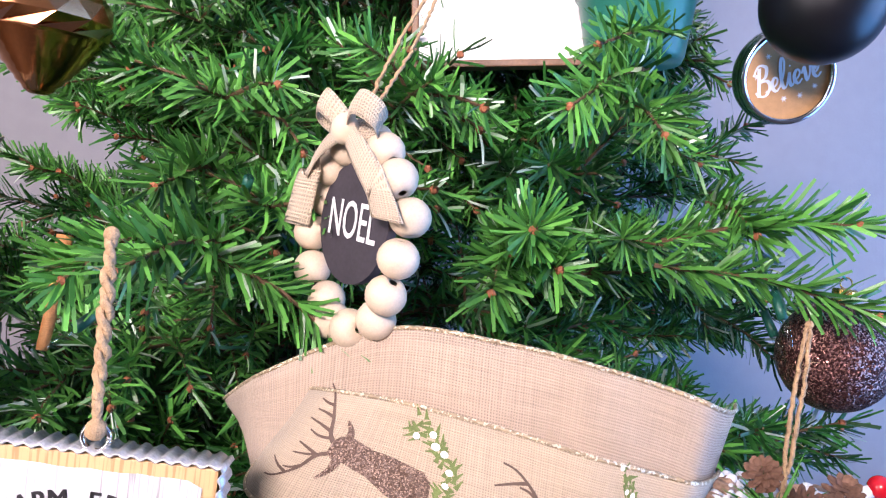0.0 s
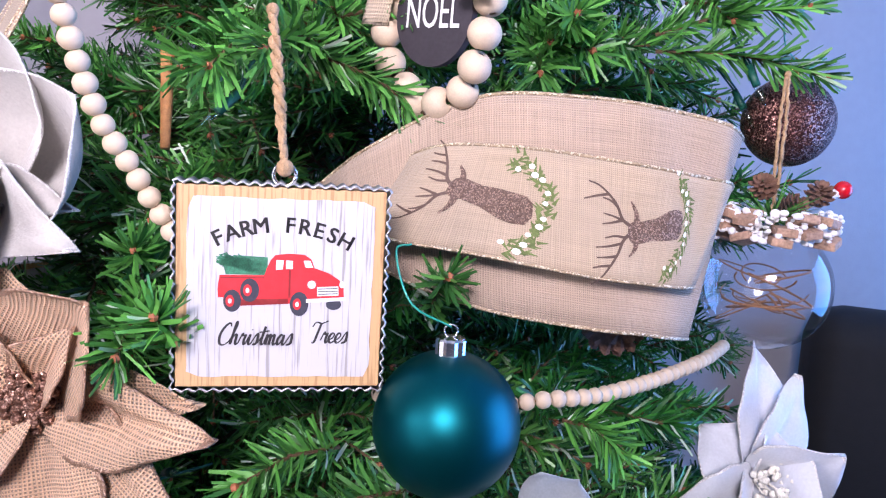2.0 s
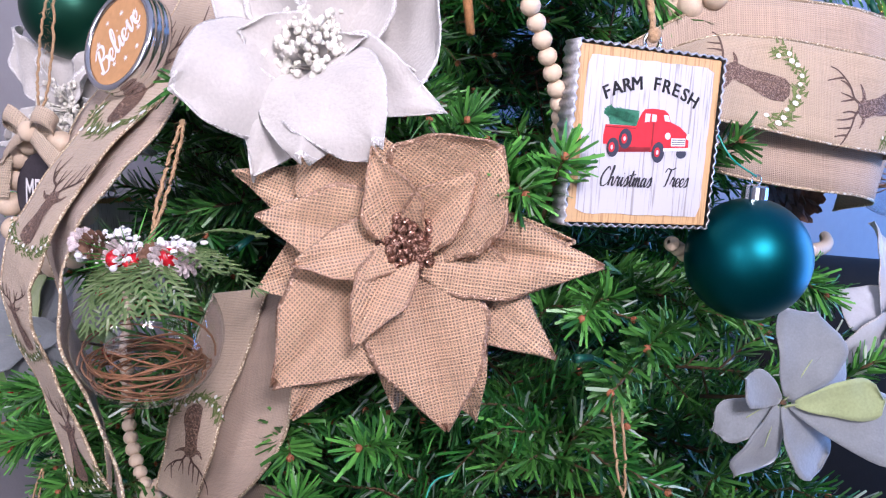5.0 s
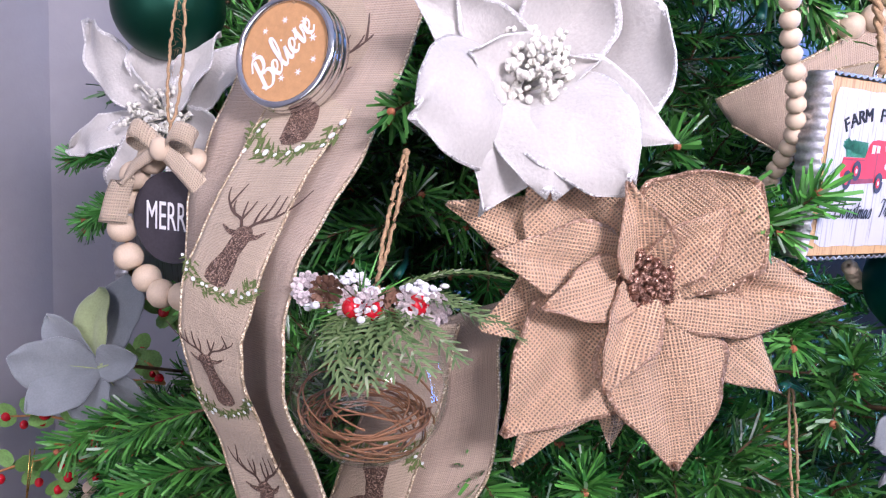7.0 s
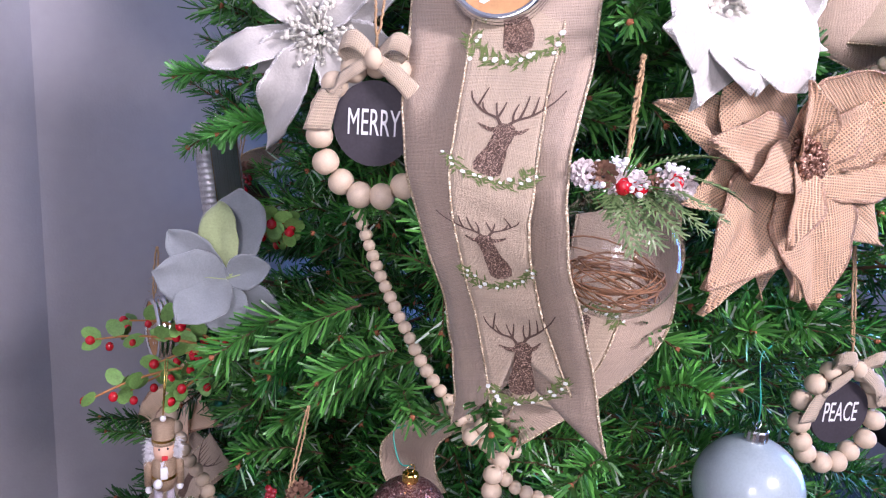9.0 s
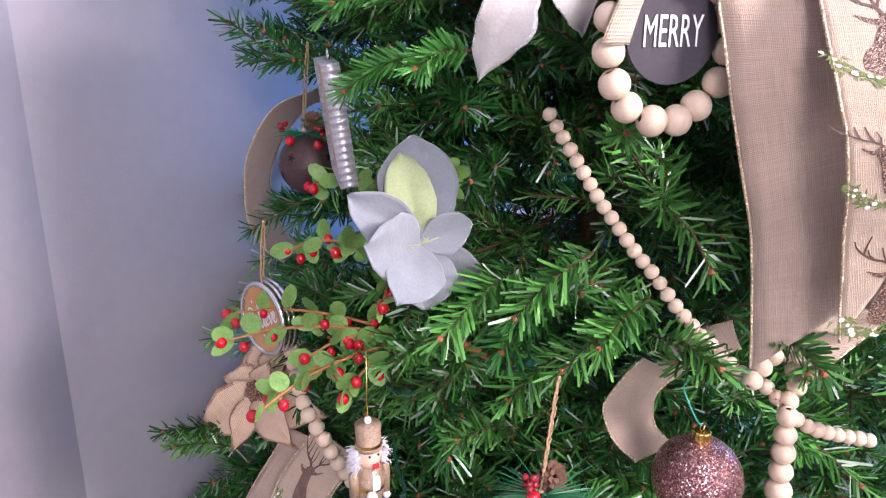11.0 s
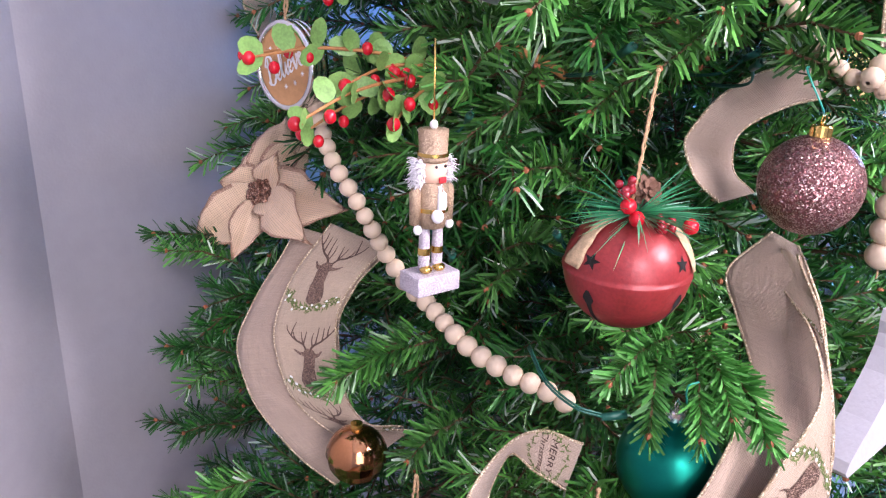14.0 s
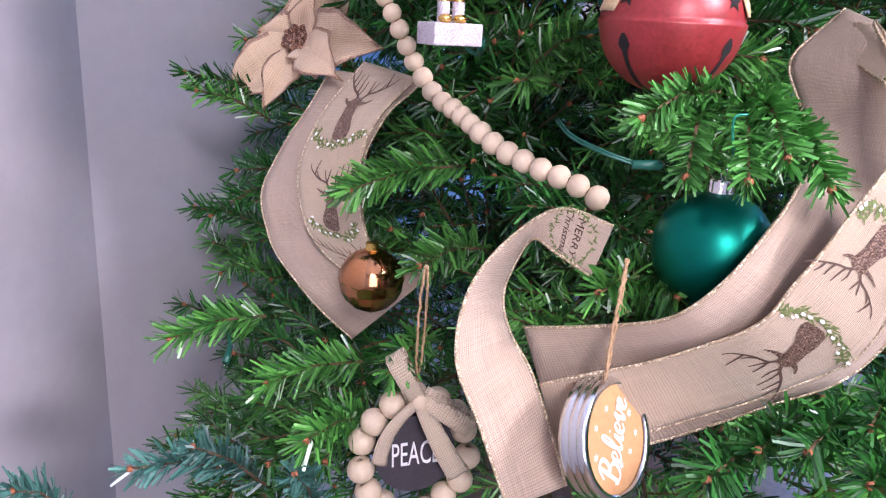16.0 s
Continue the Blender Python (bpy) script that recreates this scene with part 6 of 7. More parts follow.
def berry_sprig(p, sprays, label, seed):
    rnd = random.Random(seed)
    root = thing("berry_sprig", Matrix.Translation(p), label, "berry sprig")
    o = Vector(p)
    for tip in sprays:
        e = Vector(tip) - o
        P = catmull([(0, 0, 0), e * 0.35 + Vector((0, 0, 0.012)), e * 0.7 + Vector((0, 0, 0.012)), e], 14)
        part("twig", tube(P, 0.0017, 6, 0.6), M["twig"], root)
        for k in range(3, 15, 2):
            b = P[k]
            for sg in (-1, 1):
                d = (Vector((rnd.uniform(-1, 1), rnd.uniform(-1, 0.4), rnd.uniform(-0.3, 1) * sg)) + e.normalized() * 0.6).normalized()
                s = d.cross(Vector((0.2, 1, 0.1))).normalized()
                nn = s.cross(d)
                L, W = rnd.uniform(0.017, 0.023), rnd.uniform(0.013, 0.017)
                V = []
                for t, w in ((0, .15), (.2, .8), (.5, 1), (.82, .78), (1, .25)):
                    V += [b + d * L * t - s * W * w * 0.5 + nn * 0.001, b + d * L * t + nn * 0.002 * math.sin(t * 3), b + d * L * t + s * W * w * 0.5 + nn * 0.001]
                if rnd.random() < 0.92:
                    part("leaf", (V, [f for i in range(4) for f in ((3 * i, 3 * i + 1, 3 * i + 4, 3 * i + 3), (3 * i + 1, 3 * i + 2, 3 * i + 5, 3 * i + 4))]), M["leaf"], root)
            if rnd.random() < 0.6:
                q = b + Vector((rnd.uniform(-1, 1), rnd.uniform(-1, 0), rnd.uniform(-1.2, 0.2))) * 0.008
                part("berry", ball(q, rnd.uniform(0.0034, 0.0046), 12, 8, 1.15), M["berry"], root, "shiny red berry")
        part("berry", ball(e, 0.005, 12, 8), M["berry"], root, "shiny red berry")


berry_sprig((-0.435, 0.758, 1.030), [(-0.532, 0.905, 1.042), (-0.591, 0.776, 1.014), (-0.575, 0.842, 1.048), (-0.550, 0.818, 0.996), (-0.525, 0.800, 1.030), (-0.521, 0.757, 1.008)], "artificial sprig of red berries and green leaves", 2)
berry_sprig((-0.430, 0.780, 1.095), [(-0.470, 0.895, 1.090), (-0.467, 0.824, 1.102), (-0.524, 0.704, 1.101)], "artificial sprig of red berries and green leaves", 3)
berry_sprig((-0.400, 0.790, 1.140), [(-0.428, 0.915, 1.140), (-0.412, 0.740, 1.168), (-0.432, 0.735, 1.178)], "artificial sprig of red berries and green leaves", 5)
keep((-0.42, 0.745, 1.168), 0.025)

# ---------------------------------------------------------------- bead garlands
BEAD_MESH = mesh_of("bead", *bead_at((0, 0, 0), 1.0, (0, 0, 1), 14), M["bead"])


def garland(P, r, label, name="bead_garland", grow=1.0):
    C = catmull(P, 400)
    root = thing(name, Matrix.Translation(C[200]), label, "garland", "wooden bead garlands")
    part("cord", tube(C[::5], 0.0007, 5), M["twine"], root, "", world=True)
    d, nxt, inv = 0.0, 0.0, root.matrix_basis.inverted()
    tot = sum((C[i + 1] - C[i]).length for i in range(400))
    for i in range(400):
        step = (C[i + 1] - C[i]).length
        d += step
        rr = r * (1 + (grow - 1) * d / tot)
        if d >= nxt and d + rr < tot + rr:
            ob = new("bead", BEAD_MESH)
            ob.parent = root
            q = (C[i + 1] - C[i]).to_track_quat("Z", "Y")
            ob.matrix_basis = inv @ Matrix.LocRotScale(C[i], q, (rr * RND.uniform(0.95, 1.04),) * 3)
            nxt = d + rr * 1.68
    for c in C[::25]:
        keep(c, 0.012)


garland(G_TOP, 0.0056, "pale wooden bead garland strand beside the sign")
garland(G_BACK, 0.0052, "pale wooden bead garland strand behind a ball")
garland(G_MID, 0.0056, "pale wooden bead garland strand draped on the branches")
garland(G_FAR, 0.0056, "pale wooden bead garland strand between branches")
garland(G_LOW, 0.0072, "pale wooden bead garland strand draped low on the tree", grow=1.15)
garland(G_LOOP, 0.0075, "small loop of wooden beads round a branch tip")
garland([(-0.352, 0.478, 1.032), (-0.353, 0.477, 0.99), (-0.354, 0.476, 0.925)], 0.0080, "hanging strand of larger wooden beads", "bead_strand", 1.35)


# white wooden cut-out under the bead strand
tag = thing("wooden_tag", facing((-0.349, 0.455, 0.908), -10, 0), "thick white painted wooden cut-out hanging below beads", "ornament")
half = [(0.013, 0.0), (0.014, -0.008), (0.011, -0.017), (0.013, -0.026), (0.022, -0.040), (0.045, -0.064), (0.070, -0.084), (0.073, -0.091), (0.068, -0.096)]
part("board", plate([(-x, z) for x, z in half] + [(x, z) for x, z in reversed(half)], -0.010, 0.010), M["tagwhite"], tag, "", False)
part("cord_loop", tube([(-0.004, -0.011, -0.012), (-0.003, -0.008, 0.004), (0.0, 0.0, 0.018), (0.003, 0.008, 0.004), (0.004, 0.011, -0.012)], 0.0011, 6), M["twine"], tag, "jute cord loop")
keep((-0.36, 0.47, 0.87), 0.05)

# picture sign and green pail above
pic = thing("picture_sign", facing((0.035, 0.640, 1.690), 4, -7), "white framed sign with a thin brown wooden frame", "ornament")
part("panel", slab(0.118, 0.010, 0.15, 0.001), M["white"], pic, "plain white face", False)
for sx in (-1, 1):
    part("frame_side", slab(0.005, 0.016, 0.158, 0.001, (sx * 0.0605, 0, 0)), M["wood"], pic, "", False)
    part("frame_rail", slab(0.116, 0.016, 0.005, 0.001, (0, 0, sx * 0.0765)), M["wood"], pic, "", False)
keep((0.035, 0.64, 1.69), 0.08)
pail = thing("pail_ornament", facing((0.132, 0.615, 1.652), 0, -5), "green enamel pail ornament", "ornament")
part("pail_body", revolve([(0.0005, -0.034), (0.030, -0.034), (0.032, -0.03), (0.038, 0.006), (0.0405, 0.008), (0.0405, 0.018), (0.039, 0.020), (0.042, 0.05), (0.036, 0.05)], 40), M["pot"], pail)
keep((0.132, 0.615, 1.652), 0.05)


# nutcracker, one plain mesh with painted areas
def nutcracker(p, yaw):
    mats = [M["nut"], M["fur"], M["skin"], M["lilac"], M["white"], M["gold"], M["ink"], M["red"]]
    bits = []
    z = -0.094

    def put(geo, k):
        bits.append((geo, k))
    put(slab(0.040, 0.026, 0.014, 0.001, (0, 0, z + 0.007)), 3)
    for sx in (-1, 1):
        put(moved(revolve([(0.0044, 0.014), (0.0046, 0.03), (0.0040, 0.045), (0.0046, 0.05)], 14), Matrix.Translation((sx * 0.0062, 0, z))), 3)
        put(moved(revolve([(0.0050, 0.027), (0.0050, 0.032)], 14), Matrix.Translation((sx * 0.0062, 0, z))), 5)
        put(ball((sx * 0.0062, -0.003, z + 0.0165), 0.0052, 12, 8, 0.6), 5)
        put(moved(revolve([(0.0005, -0.012), (0.0042, -0.012), (0.0046, 0.010), (0.0030, 0.013), (0.0005, 0.014)], 12), Matrix.Translation((sx * 0.0155, 0, z + 0.062))), 0)
        put(ball((sx * 0.0155, -0.004 if sx < 0 else -0.002, z + 0.047), 0.0036, 10, 7), 4)
        put(ball((sx * 0.0042, -0.0105, z + 0.0905), 0.0011, 8, 6), 6)
    put(revolve([(0.0005, z + 0.046), (0.0105, z + 0.047), (0.0125, z + 0.055), (0.0125, z + 0.075), (0.0095, z + 0.079), (0.0005, z + 0.079)], 22), 0)
    put(revolve([(0.0005, z + 0.078), (0.0098, z + 0.079), (0.0105, z + 0.085), (0.0105, z + 0.094), (0.0005, z + 0.095)], 22), 2)
    put(revolve([(0.0128, z + 0.0585), (0.0128, z + 0.0615)], 22), 5)
    put(slab(0.007, 0.004, 0.012, 0.001, (0, -0.0125, z + 0.067)), 4)
    put(slab(0.006, 0.002, 0.004, 0.0005, (0.001, -0.0115, z + 0.0815)), 7)
    put(ball((-0.006, -0.016, z + 0.058), 0.0048, 12, 8), 4)
    put(revolve([(0.0005, z + 0.093), (0.0118, z + 0.093), (0.0118, z + 0.096), (0.0108, z + 0.097), (0.0116, z + 0.114), (0.0005, z + 0.1145)], 24), 0)
    put(revolve([(0.0120, z + 0.0965), (0.0120, z + 0.099)], 24), 5)
    put(ball((0, 0, z + 0.117), 0.0032, 10, 7), 4)
    rnd = random.Random(2)
    for sx in (-1, 1):
        for k in range(230):
            c = Vector((sx * rnd.uniform(0.008, 0.0135), rnd.uniform(-0.004, 0.007), z + rnd.uniform(0.078, 0.094)))
            d = Vector((sx * rnd.uniform(0.3, 1), rnd.uniform(-0.6, 0.6), rnd.uniform(-0.9, 0.5))).normalized() * rnd.uniform(0.005, 0.010)
            put(tube([c, c + d * 0.5, c + d + Vector((0, 0, -0.0015))], 0.00065, 4, 0.2), 1)
    for k in range(24):
        c = Vector((rnd.uniform(-0.003, 0.003), -0.0115, z + rnd.uniform(0.070, 0.079)))
        put(tube([c, c + Vector((rnd.uniform(-0.002, 0.002), -0.002, -0.006))], 0.0007, 4, 0.3), 1)
    V, F = join(*[b[0] for b in bits])
    me = mesh_of("nutcracker_doll", V, F, mats)
    idx = [k for g, k in bits for _ in g[1]]
    me.polygons.foreach_set("material_index", idx)
    ob = new("nutcracker_doll", me)
    ob.matrix_basis = facing(Vector(p) + Vector((0, 0, 0.002)), yaw, 0) @ Matrix.Diagonal((0.84, 0.84, 0.94, 1))
    tagged(ob, "small wooden nutcracker doll in champagne glitter with white hair", "doll")
    keep(Vector(p) + Vector((0, 0, -0.04)), 0.05)
    keep(p, 0.045)
    s = new("gold_hanging_cord", mesh_of("gold_hanging_cord", *join(tube([Vector(p) + Vector((0, 0, 0.026)), Vector(p) + Vector((0.004, 0.004, 0.075))], 0.0007, 5), tube([Vector(p) + Vector((0, 0, 0.026)), Vector(p) + Vector((0.007, 0.007, 0.074))], 0.0005, 5)), M["gold"]))
    tagged(s, "thin gold cord loop above a doll", "cord")


nutcracker((-0.540, 0.705, 0.994), -14)

pc = thing("pine_cone", Matrix.Translation((0.128, 0.478, 1.312)), "dark brown pine cone among the branches", "pine cone")
part("cone_body", cone_geo((0, 0, 0), 0.020, 0.045, pose(0, 0, 0, 70, 30, 0)), M["cone"], pc, "", False)


def mini_light(p, d, seed):
    rnd = random.Random(seed)
    d = Vector(d).normalized()
    root = thing("string_light", Matrix.Translation(p), "small clear bulb in a green socket on green wire", "string light", "string lights")
    part("socket", tube([d * -0.014, d * -0.004, d * 0.002], [0.0024, 0.0028, 0.0028], 10), M["cord"], root, "green socket")
    part("bulb", tube([d * 0.002, d * 0.006, d * 0.013, d * 0.018], [0.0021, 0.0024, 0.0018, 0.0005], 10), M["bulb"], root, "clear bulb")
    s = d.orthogonal().normalized()
    P = catmull([d * -0.013, d * -0.03 + s * 0.008, d * -0.035 + s * 0.014 + Vector((0.01, 0.02, 0)), d * -0.03 + s * 0.02 + Vector((0.03, 0.05, 0.0))], 14)
    part("wire", join(tube(P, 0.0008, 5), tube([q + Vector((0.0016, 0, 0.001)) for q in P], 0.0008, 5)), M["cord"], root)


for k, (p, d) in enumerate(LIGHTS):
    mini_light(p, d, k)

# ---------------------------------------------------------------- the tree
AXIS = Vector((-0.08, 0.82, 0))


def reach(z):
    return 0.415 + (1.35 - z) * 0.16 if z < 1.35 else 0.415 - (z - 1.35) * 0.34


def needle(b, d, L, w, rnd, sides=1):
    s = d.cross(Vector((rnd.uniform(-1, 1), rnd.uniform(-1, 1), rnd.uniform(-1, 1)))).normalized() * w * 0.5
    c = d.cross(s).normalized() * L * rnd.uniform(-0.07, 0.07)
    m, e = b + d * L * 0.55 + c, b + d * L
    return [b - s * 0.8, b + s * 0.8, m + s, m - s, e + s * 0.75, e - s * 0.75], [(0, 1, 2, 3), (3, 2, 4, 5)]


def sprig_geo(P, n, L, w, rnd, spread=0.85):
    """Needles all round a twig through P, leaning forward, and a tuft at its end."""
    V, F = [], []
    C = catmull(P, 24)
    for k in range(n):
        t = (k + rnd.random()) / n
        i = min(int(t * 24), 23)
        b = C[i].lerp(C[i + 1], t * 24 - i)
        ax = (C[i + 1] - C[i]).normalized()
        x = ax.orthogonal().normalized()
        a = rnd.uniform(0, 6.283)
        side = x * math.cos(a) + ax.cross(x) * math.sin(a)
        f = rnd.uniform(0.55, 1.0) if t < 0.93 else rnd.uniform(1.0, 3.0)
        d = (ax * f + side * spread).normalized()
        g = needle(b, d, L * rnd.uniform(0.7, 1.15) * (0.85 if t > 0.9 else 1), w * rnd.uniform(0.75, 1.2), rnd)
        o = len(V)
        V += g[0]
        F += [tuple(q + o for q in f_) for f_ in g[1]]
    return V, F


def branch_mesh(seed, material, L=0.30, n_side=12, per=62, needle_len=0.025, w=0.0022):
    rnd = random.Random(seed)
    gs, stems, buds, tips = [], [], [], []
    main = catmull([(0, 0, 0), (rnd.uniform(-.01, .01), L * 0.35, 0.012), (rnd.uniform(-.015, .015), L * 0.7, 0.018), (rnd.uniform(-.02, .02), L, rnd.uniform(0.0, 0.03))], 20)
    stems.append(tube(main, 0.0022, 5, 0.4))
    gs.append(sprig_geo([main[12], main[16], main[20]], int(per * 1.2), needle_len, w, rnd))
    for k in range(n_side):
        t = 0.25 + 0.7 * (k + rnd.random() * 0.6) / n_side
        i = min(int(t * 20), 19)
        b = main[i]
        sg = -1 if k % 2 else 1
        ang = radians(rnd.uniform(35, 65))
        d = Vector((sg * math.sin(ang), math.cos(ang), rnd.uniform(-0.45, 0.55))).normalized()
        l = rnd.uniform(0.065, 0.105) * (1.15 - 0.45 * t)
        e = b + d * l
        P = [b, b + d * l * 0.5 + Vector((0, 0, rnd.uniform(0, 0.008))), e]
        stems.append(tube(P, 0.0014, 4, 0.6))
        gs.append(sprig_geo(P, per, needle_len, w, rnd))
        tips.append(e)
        if k % 2:
            buds.append(ball(e - d * 0.004, 0.0028, 6, 4))
    V, F = join(*gs)
    n1 = len(F)
    V2, F2 = join(*stems)
    V3, F3 = join(*buds)
    VV, FF = join((V, F), (V2, F2), (V3, F3))
    me = mesh_of("branch", VV, FF, [M[material], M["stem"], M["bud"]], False)
    me.polygons.foreach_set("material_index", [0] * n1 + [1] * len(F2) + [2] * len(F3))
    return me, tips + [main[20], main[14]]


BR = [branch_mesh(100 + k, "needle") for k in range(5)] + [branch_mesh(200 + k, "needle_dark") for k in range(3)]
tree = thing("christmas_tree", Matrix.Translation((AXIS.x, AXIS.y, 0)), "artificial green fir tree densely hung with ornaments", "tree")
part("trunk", tube([(0, 0, 0.0), (0, 0, 1.0), (0.005, 0, 2.15)], 0.028, 12, 0.3), M["stem"], tree, "brown centre pole")
for k in range(4):
    a = k * math.pi / 2 + 0.4
    part("stand_leg", tube([(0, 0, 0.12), (0.2 * math.cos(a), 0.2 * math.sin(a), 0.07), (0.34 * math.cos(a), 0.34 * math.sin(a), 0.008)], 0.009, 6), M["ink"], tree, "metal stand leg")
KEEP += [(Vector(c), r) for c, r in RIBBON_POINTS]
# dark hollows between the boughs, and the open side beside the wall
KEEP += [(Vector((-0.50, 0.86, 1.36)), 0.05), (Vector((-0.49, 0.90, 1.42)), 0.05), (Vector((-0.51, 0.84, 1.30)), 0.04), (Vector((-0.07, 0.41, 1.272)), 0.03), (Vector((-0.415, 0.69, 1.243)), 0.03), (Vector((-0.428, 0.66, 0.74)), 0.03)]
KP = np.array([[*c, r] for c, r in KEEP])
KO = KP[:, :3] - np.array(AXIS)
KO[:, 2] = 0
KO /= np.linalg.norm(KO, axis=1)[:, None]


def blocked(P):
    """Whether any of the places lies before or inside an ornament, seen outwards from the trunk."""
    for p in P:
        d = np.array(p)[None, :] - KP[:, :3]
        al = (d * KO).sum(1)
        pe = np.linalg.norm(d - KO * al[:, None], axis=1)
        if ((al > -0.025) & (pe < KP[:, 3] + 0.012)).any():
            return True
    return False


rt = random.Random(42)
made = 0
inv_tree = tree.matrix_basis.inverted()
total = 300
for k in range(total):
    f = (k + 0.5) / total
    z = 0.42 + 1.45 * (1 - (1 - f) ** 1.0)
    az = k * 2.39996 + rt.uniform(-0.2, 0.2)
    # most boughs on the open side, few towards the wall
    az = radians(-100) + (((az + radians(100)) % (2 * math.pi)) / (2 * math.pi) - 0.5) * 2 * math.pi * (0.86)
    me, tips = BR[rt.randrange(8)]
    for tries in range(6):
        R = reach(z) - (0.0 if tries == 0 else 0.025 * tries) - rt.uniform(0, 0.07)
        el = rt.uniform(-12, 22)
        out = Vector((math.cos(az), math.sin(az), 0))
        turn = Matrix.Rotation(az - math.pi / 2, 4, "Z") @ Matrix.Rotation(radians(el), 4, "X") @ Matrix.Rotation(radians(rt.uniform(-30, 30)), 4, "Y")
        root = AXIS + out * (R - 0.30 * math.cos(radians(el))) + Vector((0, 0, z))
        m = Matrix.Translation(root) @ turn
        if tries == 5 or not blocked([m @ t for t in tips]):
            break
    ob = new("branch", me)
    ob.parent = tree
    ob.matrix_basis = inv_tree @ m


# inner boughs: shade is put into their darker needle colour
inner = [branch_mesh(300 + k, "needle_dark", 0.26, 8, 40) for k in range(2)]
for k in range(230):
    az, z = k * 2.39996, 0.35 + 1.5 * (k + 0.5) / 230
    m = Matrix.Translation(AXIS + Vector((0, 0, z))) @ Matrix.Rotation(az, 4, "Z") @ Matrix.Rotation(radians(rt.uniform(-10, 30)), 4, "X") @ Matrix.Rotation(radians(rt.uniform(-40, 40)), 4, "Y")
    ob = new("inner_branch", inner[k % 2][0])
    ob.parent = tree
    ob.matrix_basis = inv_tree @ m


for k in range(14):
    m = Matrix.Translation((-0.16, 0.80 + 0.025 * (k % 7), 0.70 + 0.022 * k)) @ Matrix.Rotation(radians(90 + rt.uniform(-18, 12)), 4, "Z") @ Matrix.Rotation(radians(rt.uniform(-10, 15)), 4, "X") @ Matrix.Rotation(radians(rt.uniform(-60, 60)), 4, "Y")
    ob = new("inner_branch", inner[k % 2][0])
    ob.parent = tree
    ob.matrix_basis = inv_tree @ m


def tuft(tip, root, n=95, L=0.025, w=0.0020, material="needle", seed=0, buds=True, spread=0.85):
    """One twig of needles that stands out between the ornaments."""
    rnd = random.Random(seed)
    tip, root = Vector(tip), Vector(root)
    P = [root, root.lerp(tip, 0.5) + Vector((0, 0, 0.006)), tip]
    g = sprig_geo(P, n, L, w, rnd, spread)
    s = tube(P, 0.0015, 5, 0.6)
    b = ball(tip, 0.0026, 6, 4)
    V, F = join(g, s, b)
    o = part("twig", (V, F), [M[material], M["stem"], M["bud"]], tree, "", False, world=True)
    o.data.polygons.foreach_set("material_index", [0] * len(g[1]) + [1] * len(s[1]) + [2] * len(b[1]))


tuft((0.016, 0.450, 1.430), (-0.072, 0.446, 1.474), 170, 0.024, 0.0022, "needle", 1)
tuft((-0.078, 0.384, 1.465), (-0.062, 0.457, 1.478), 150, 0.027, 0.0022, "needle", 2)
tuft((-0.108, 0.393, 1.456), (-0.094, 0.457, 1.479), 120, 0.027, 0.0022, "needle", 3)
tuft((0.020, 0.383, 1.355), (0.011, 0.444, 1.322), 100, 0.021, 0.0022, "needle", 4)
tuft((0.275, 0.529, 1.480), (0.156, 0.530, 1.491), 190, 0.024, 0.0022, "needle", 5)
tuft((0.261, 0.536, 1.527), (0.161, 0.553, 1.505), 170, 0.025, 0.0022, "needle", 6)
tuft((0.090, 0.461, 1.503), (0.079, 0.529, 1.483), 130, 0.026, 0.0022, "needle", 7)
tuft((0.099, 0.479, 1.566), (0.142, 0.569, 1.607), 150, 0.028, 0.0022, "needle", 8)
tuft((0.109, 0.503, 1.603), (0.158, 0.593, 1.635), 120, 0.026, 0.0022, "needle", 9)
tuft((-0.088, 0.426, 1.501), (-0.085, 0.508, 1.515), 150, 0.028, 0.0022, "needle", 10)
tuft((-0.130, 0.417, 1.456), (-0.098, 0.483, 1.469), 150, 0.027, 0.0022, "needle", 11)
tuft((-0.141, 0.482, 1.563), (-0.138, 0.543, 1.547), 140, 0.026, 0.0022, "needle", 12)
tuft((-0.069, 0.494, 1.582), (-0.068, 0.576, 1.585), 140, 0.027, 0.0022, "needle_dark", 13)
tuft((0.079, 0.492, 1.489), (0.064, 0.571, 1.491), 110, 0.026, 0.0022, "needle", 14)
tuft((0.093, 0.485, 1.506), (0.073, 0.521, 1.482), 110, 0.028, 0.0022, "needle", 15)
tuft((0.105, 0.485, 1.484), (0.073, 0.521, 1.482), 100, 0.028, 0.0022, "needle", 16)
tuft((0.072, 0.479, 1.468), (0.072, 0.521, 1.485), 100, 0.028, 0.0022, "needle", 17)
tuft((0.209, 0.533, 1.514), (0.186, 0.571, 1.531), 120, 0.027, 0.0022, "needle", 18)
tuft((0.150, 0.507, 1.560), (0.128, 0.565, 1.585), 120, 0.027, 0.0022, "needle", 19)
tuft((-0.134, 0.338, 1.317), (-0.142, 0.401, 1.328), 170, 0.024, 0.0022, "needle", 20)
tuft((-0.075, 0.338, 1.206), (-0.012, 0.396, 1.217), 150, 0.024, 0.0022, "needle", 21)
tuft((-0.049, 0.350, 1.229), (0.004, 0.406, 1.226), 140, 0.024, 0.0022, "needle", 22)
tuft((-0.085, 0.365, 1.243), (-0.039, 0.422, 1.243), 130, 0.024, 0.0022, "needle", 23)
tuft((0.127, 0.422, 1.248), (0.096, 0.445, 1.257), 120, 0.024, 0.0022, "needle", 24)
tuft((-0.214, 0.372, 1.163), (-0.180, 0.426, 1.134), 150, 0.025, 0.0022, "needle", 25)
tuft((0.200, 0.420, 1.203), (0.169, 0.448, 1.174), 120, 0.022, 0.0022, "needle", 26)
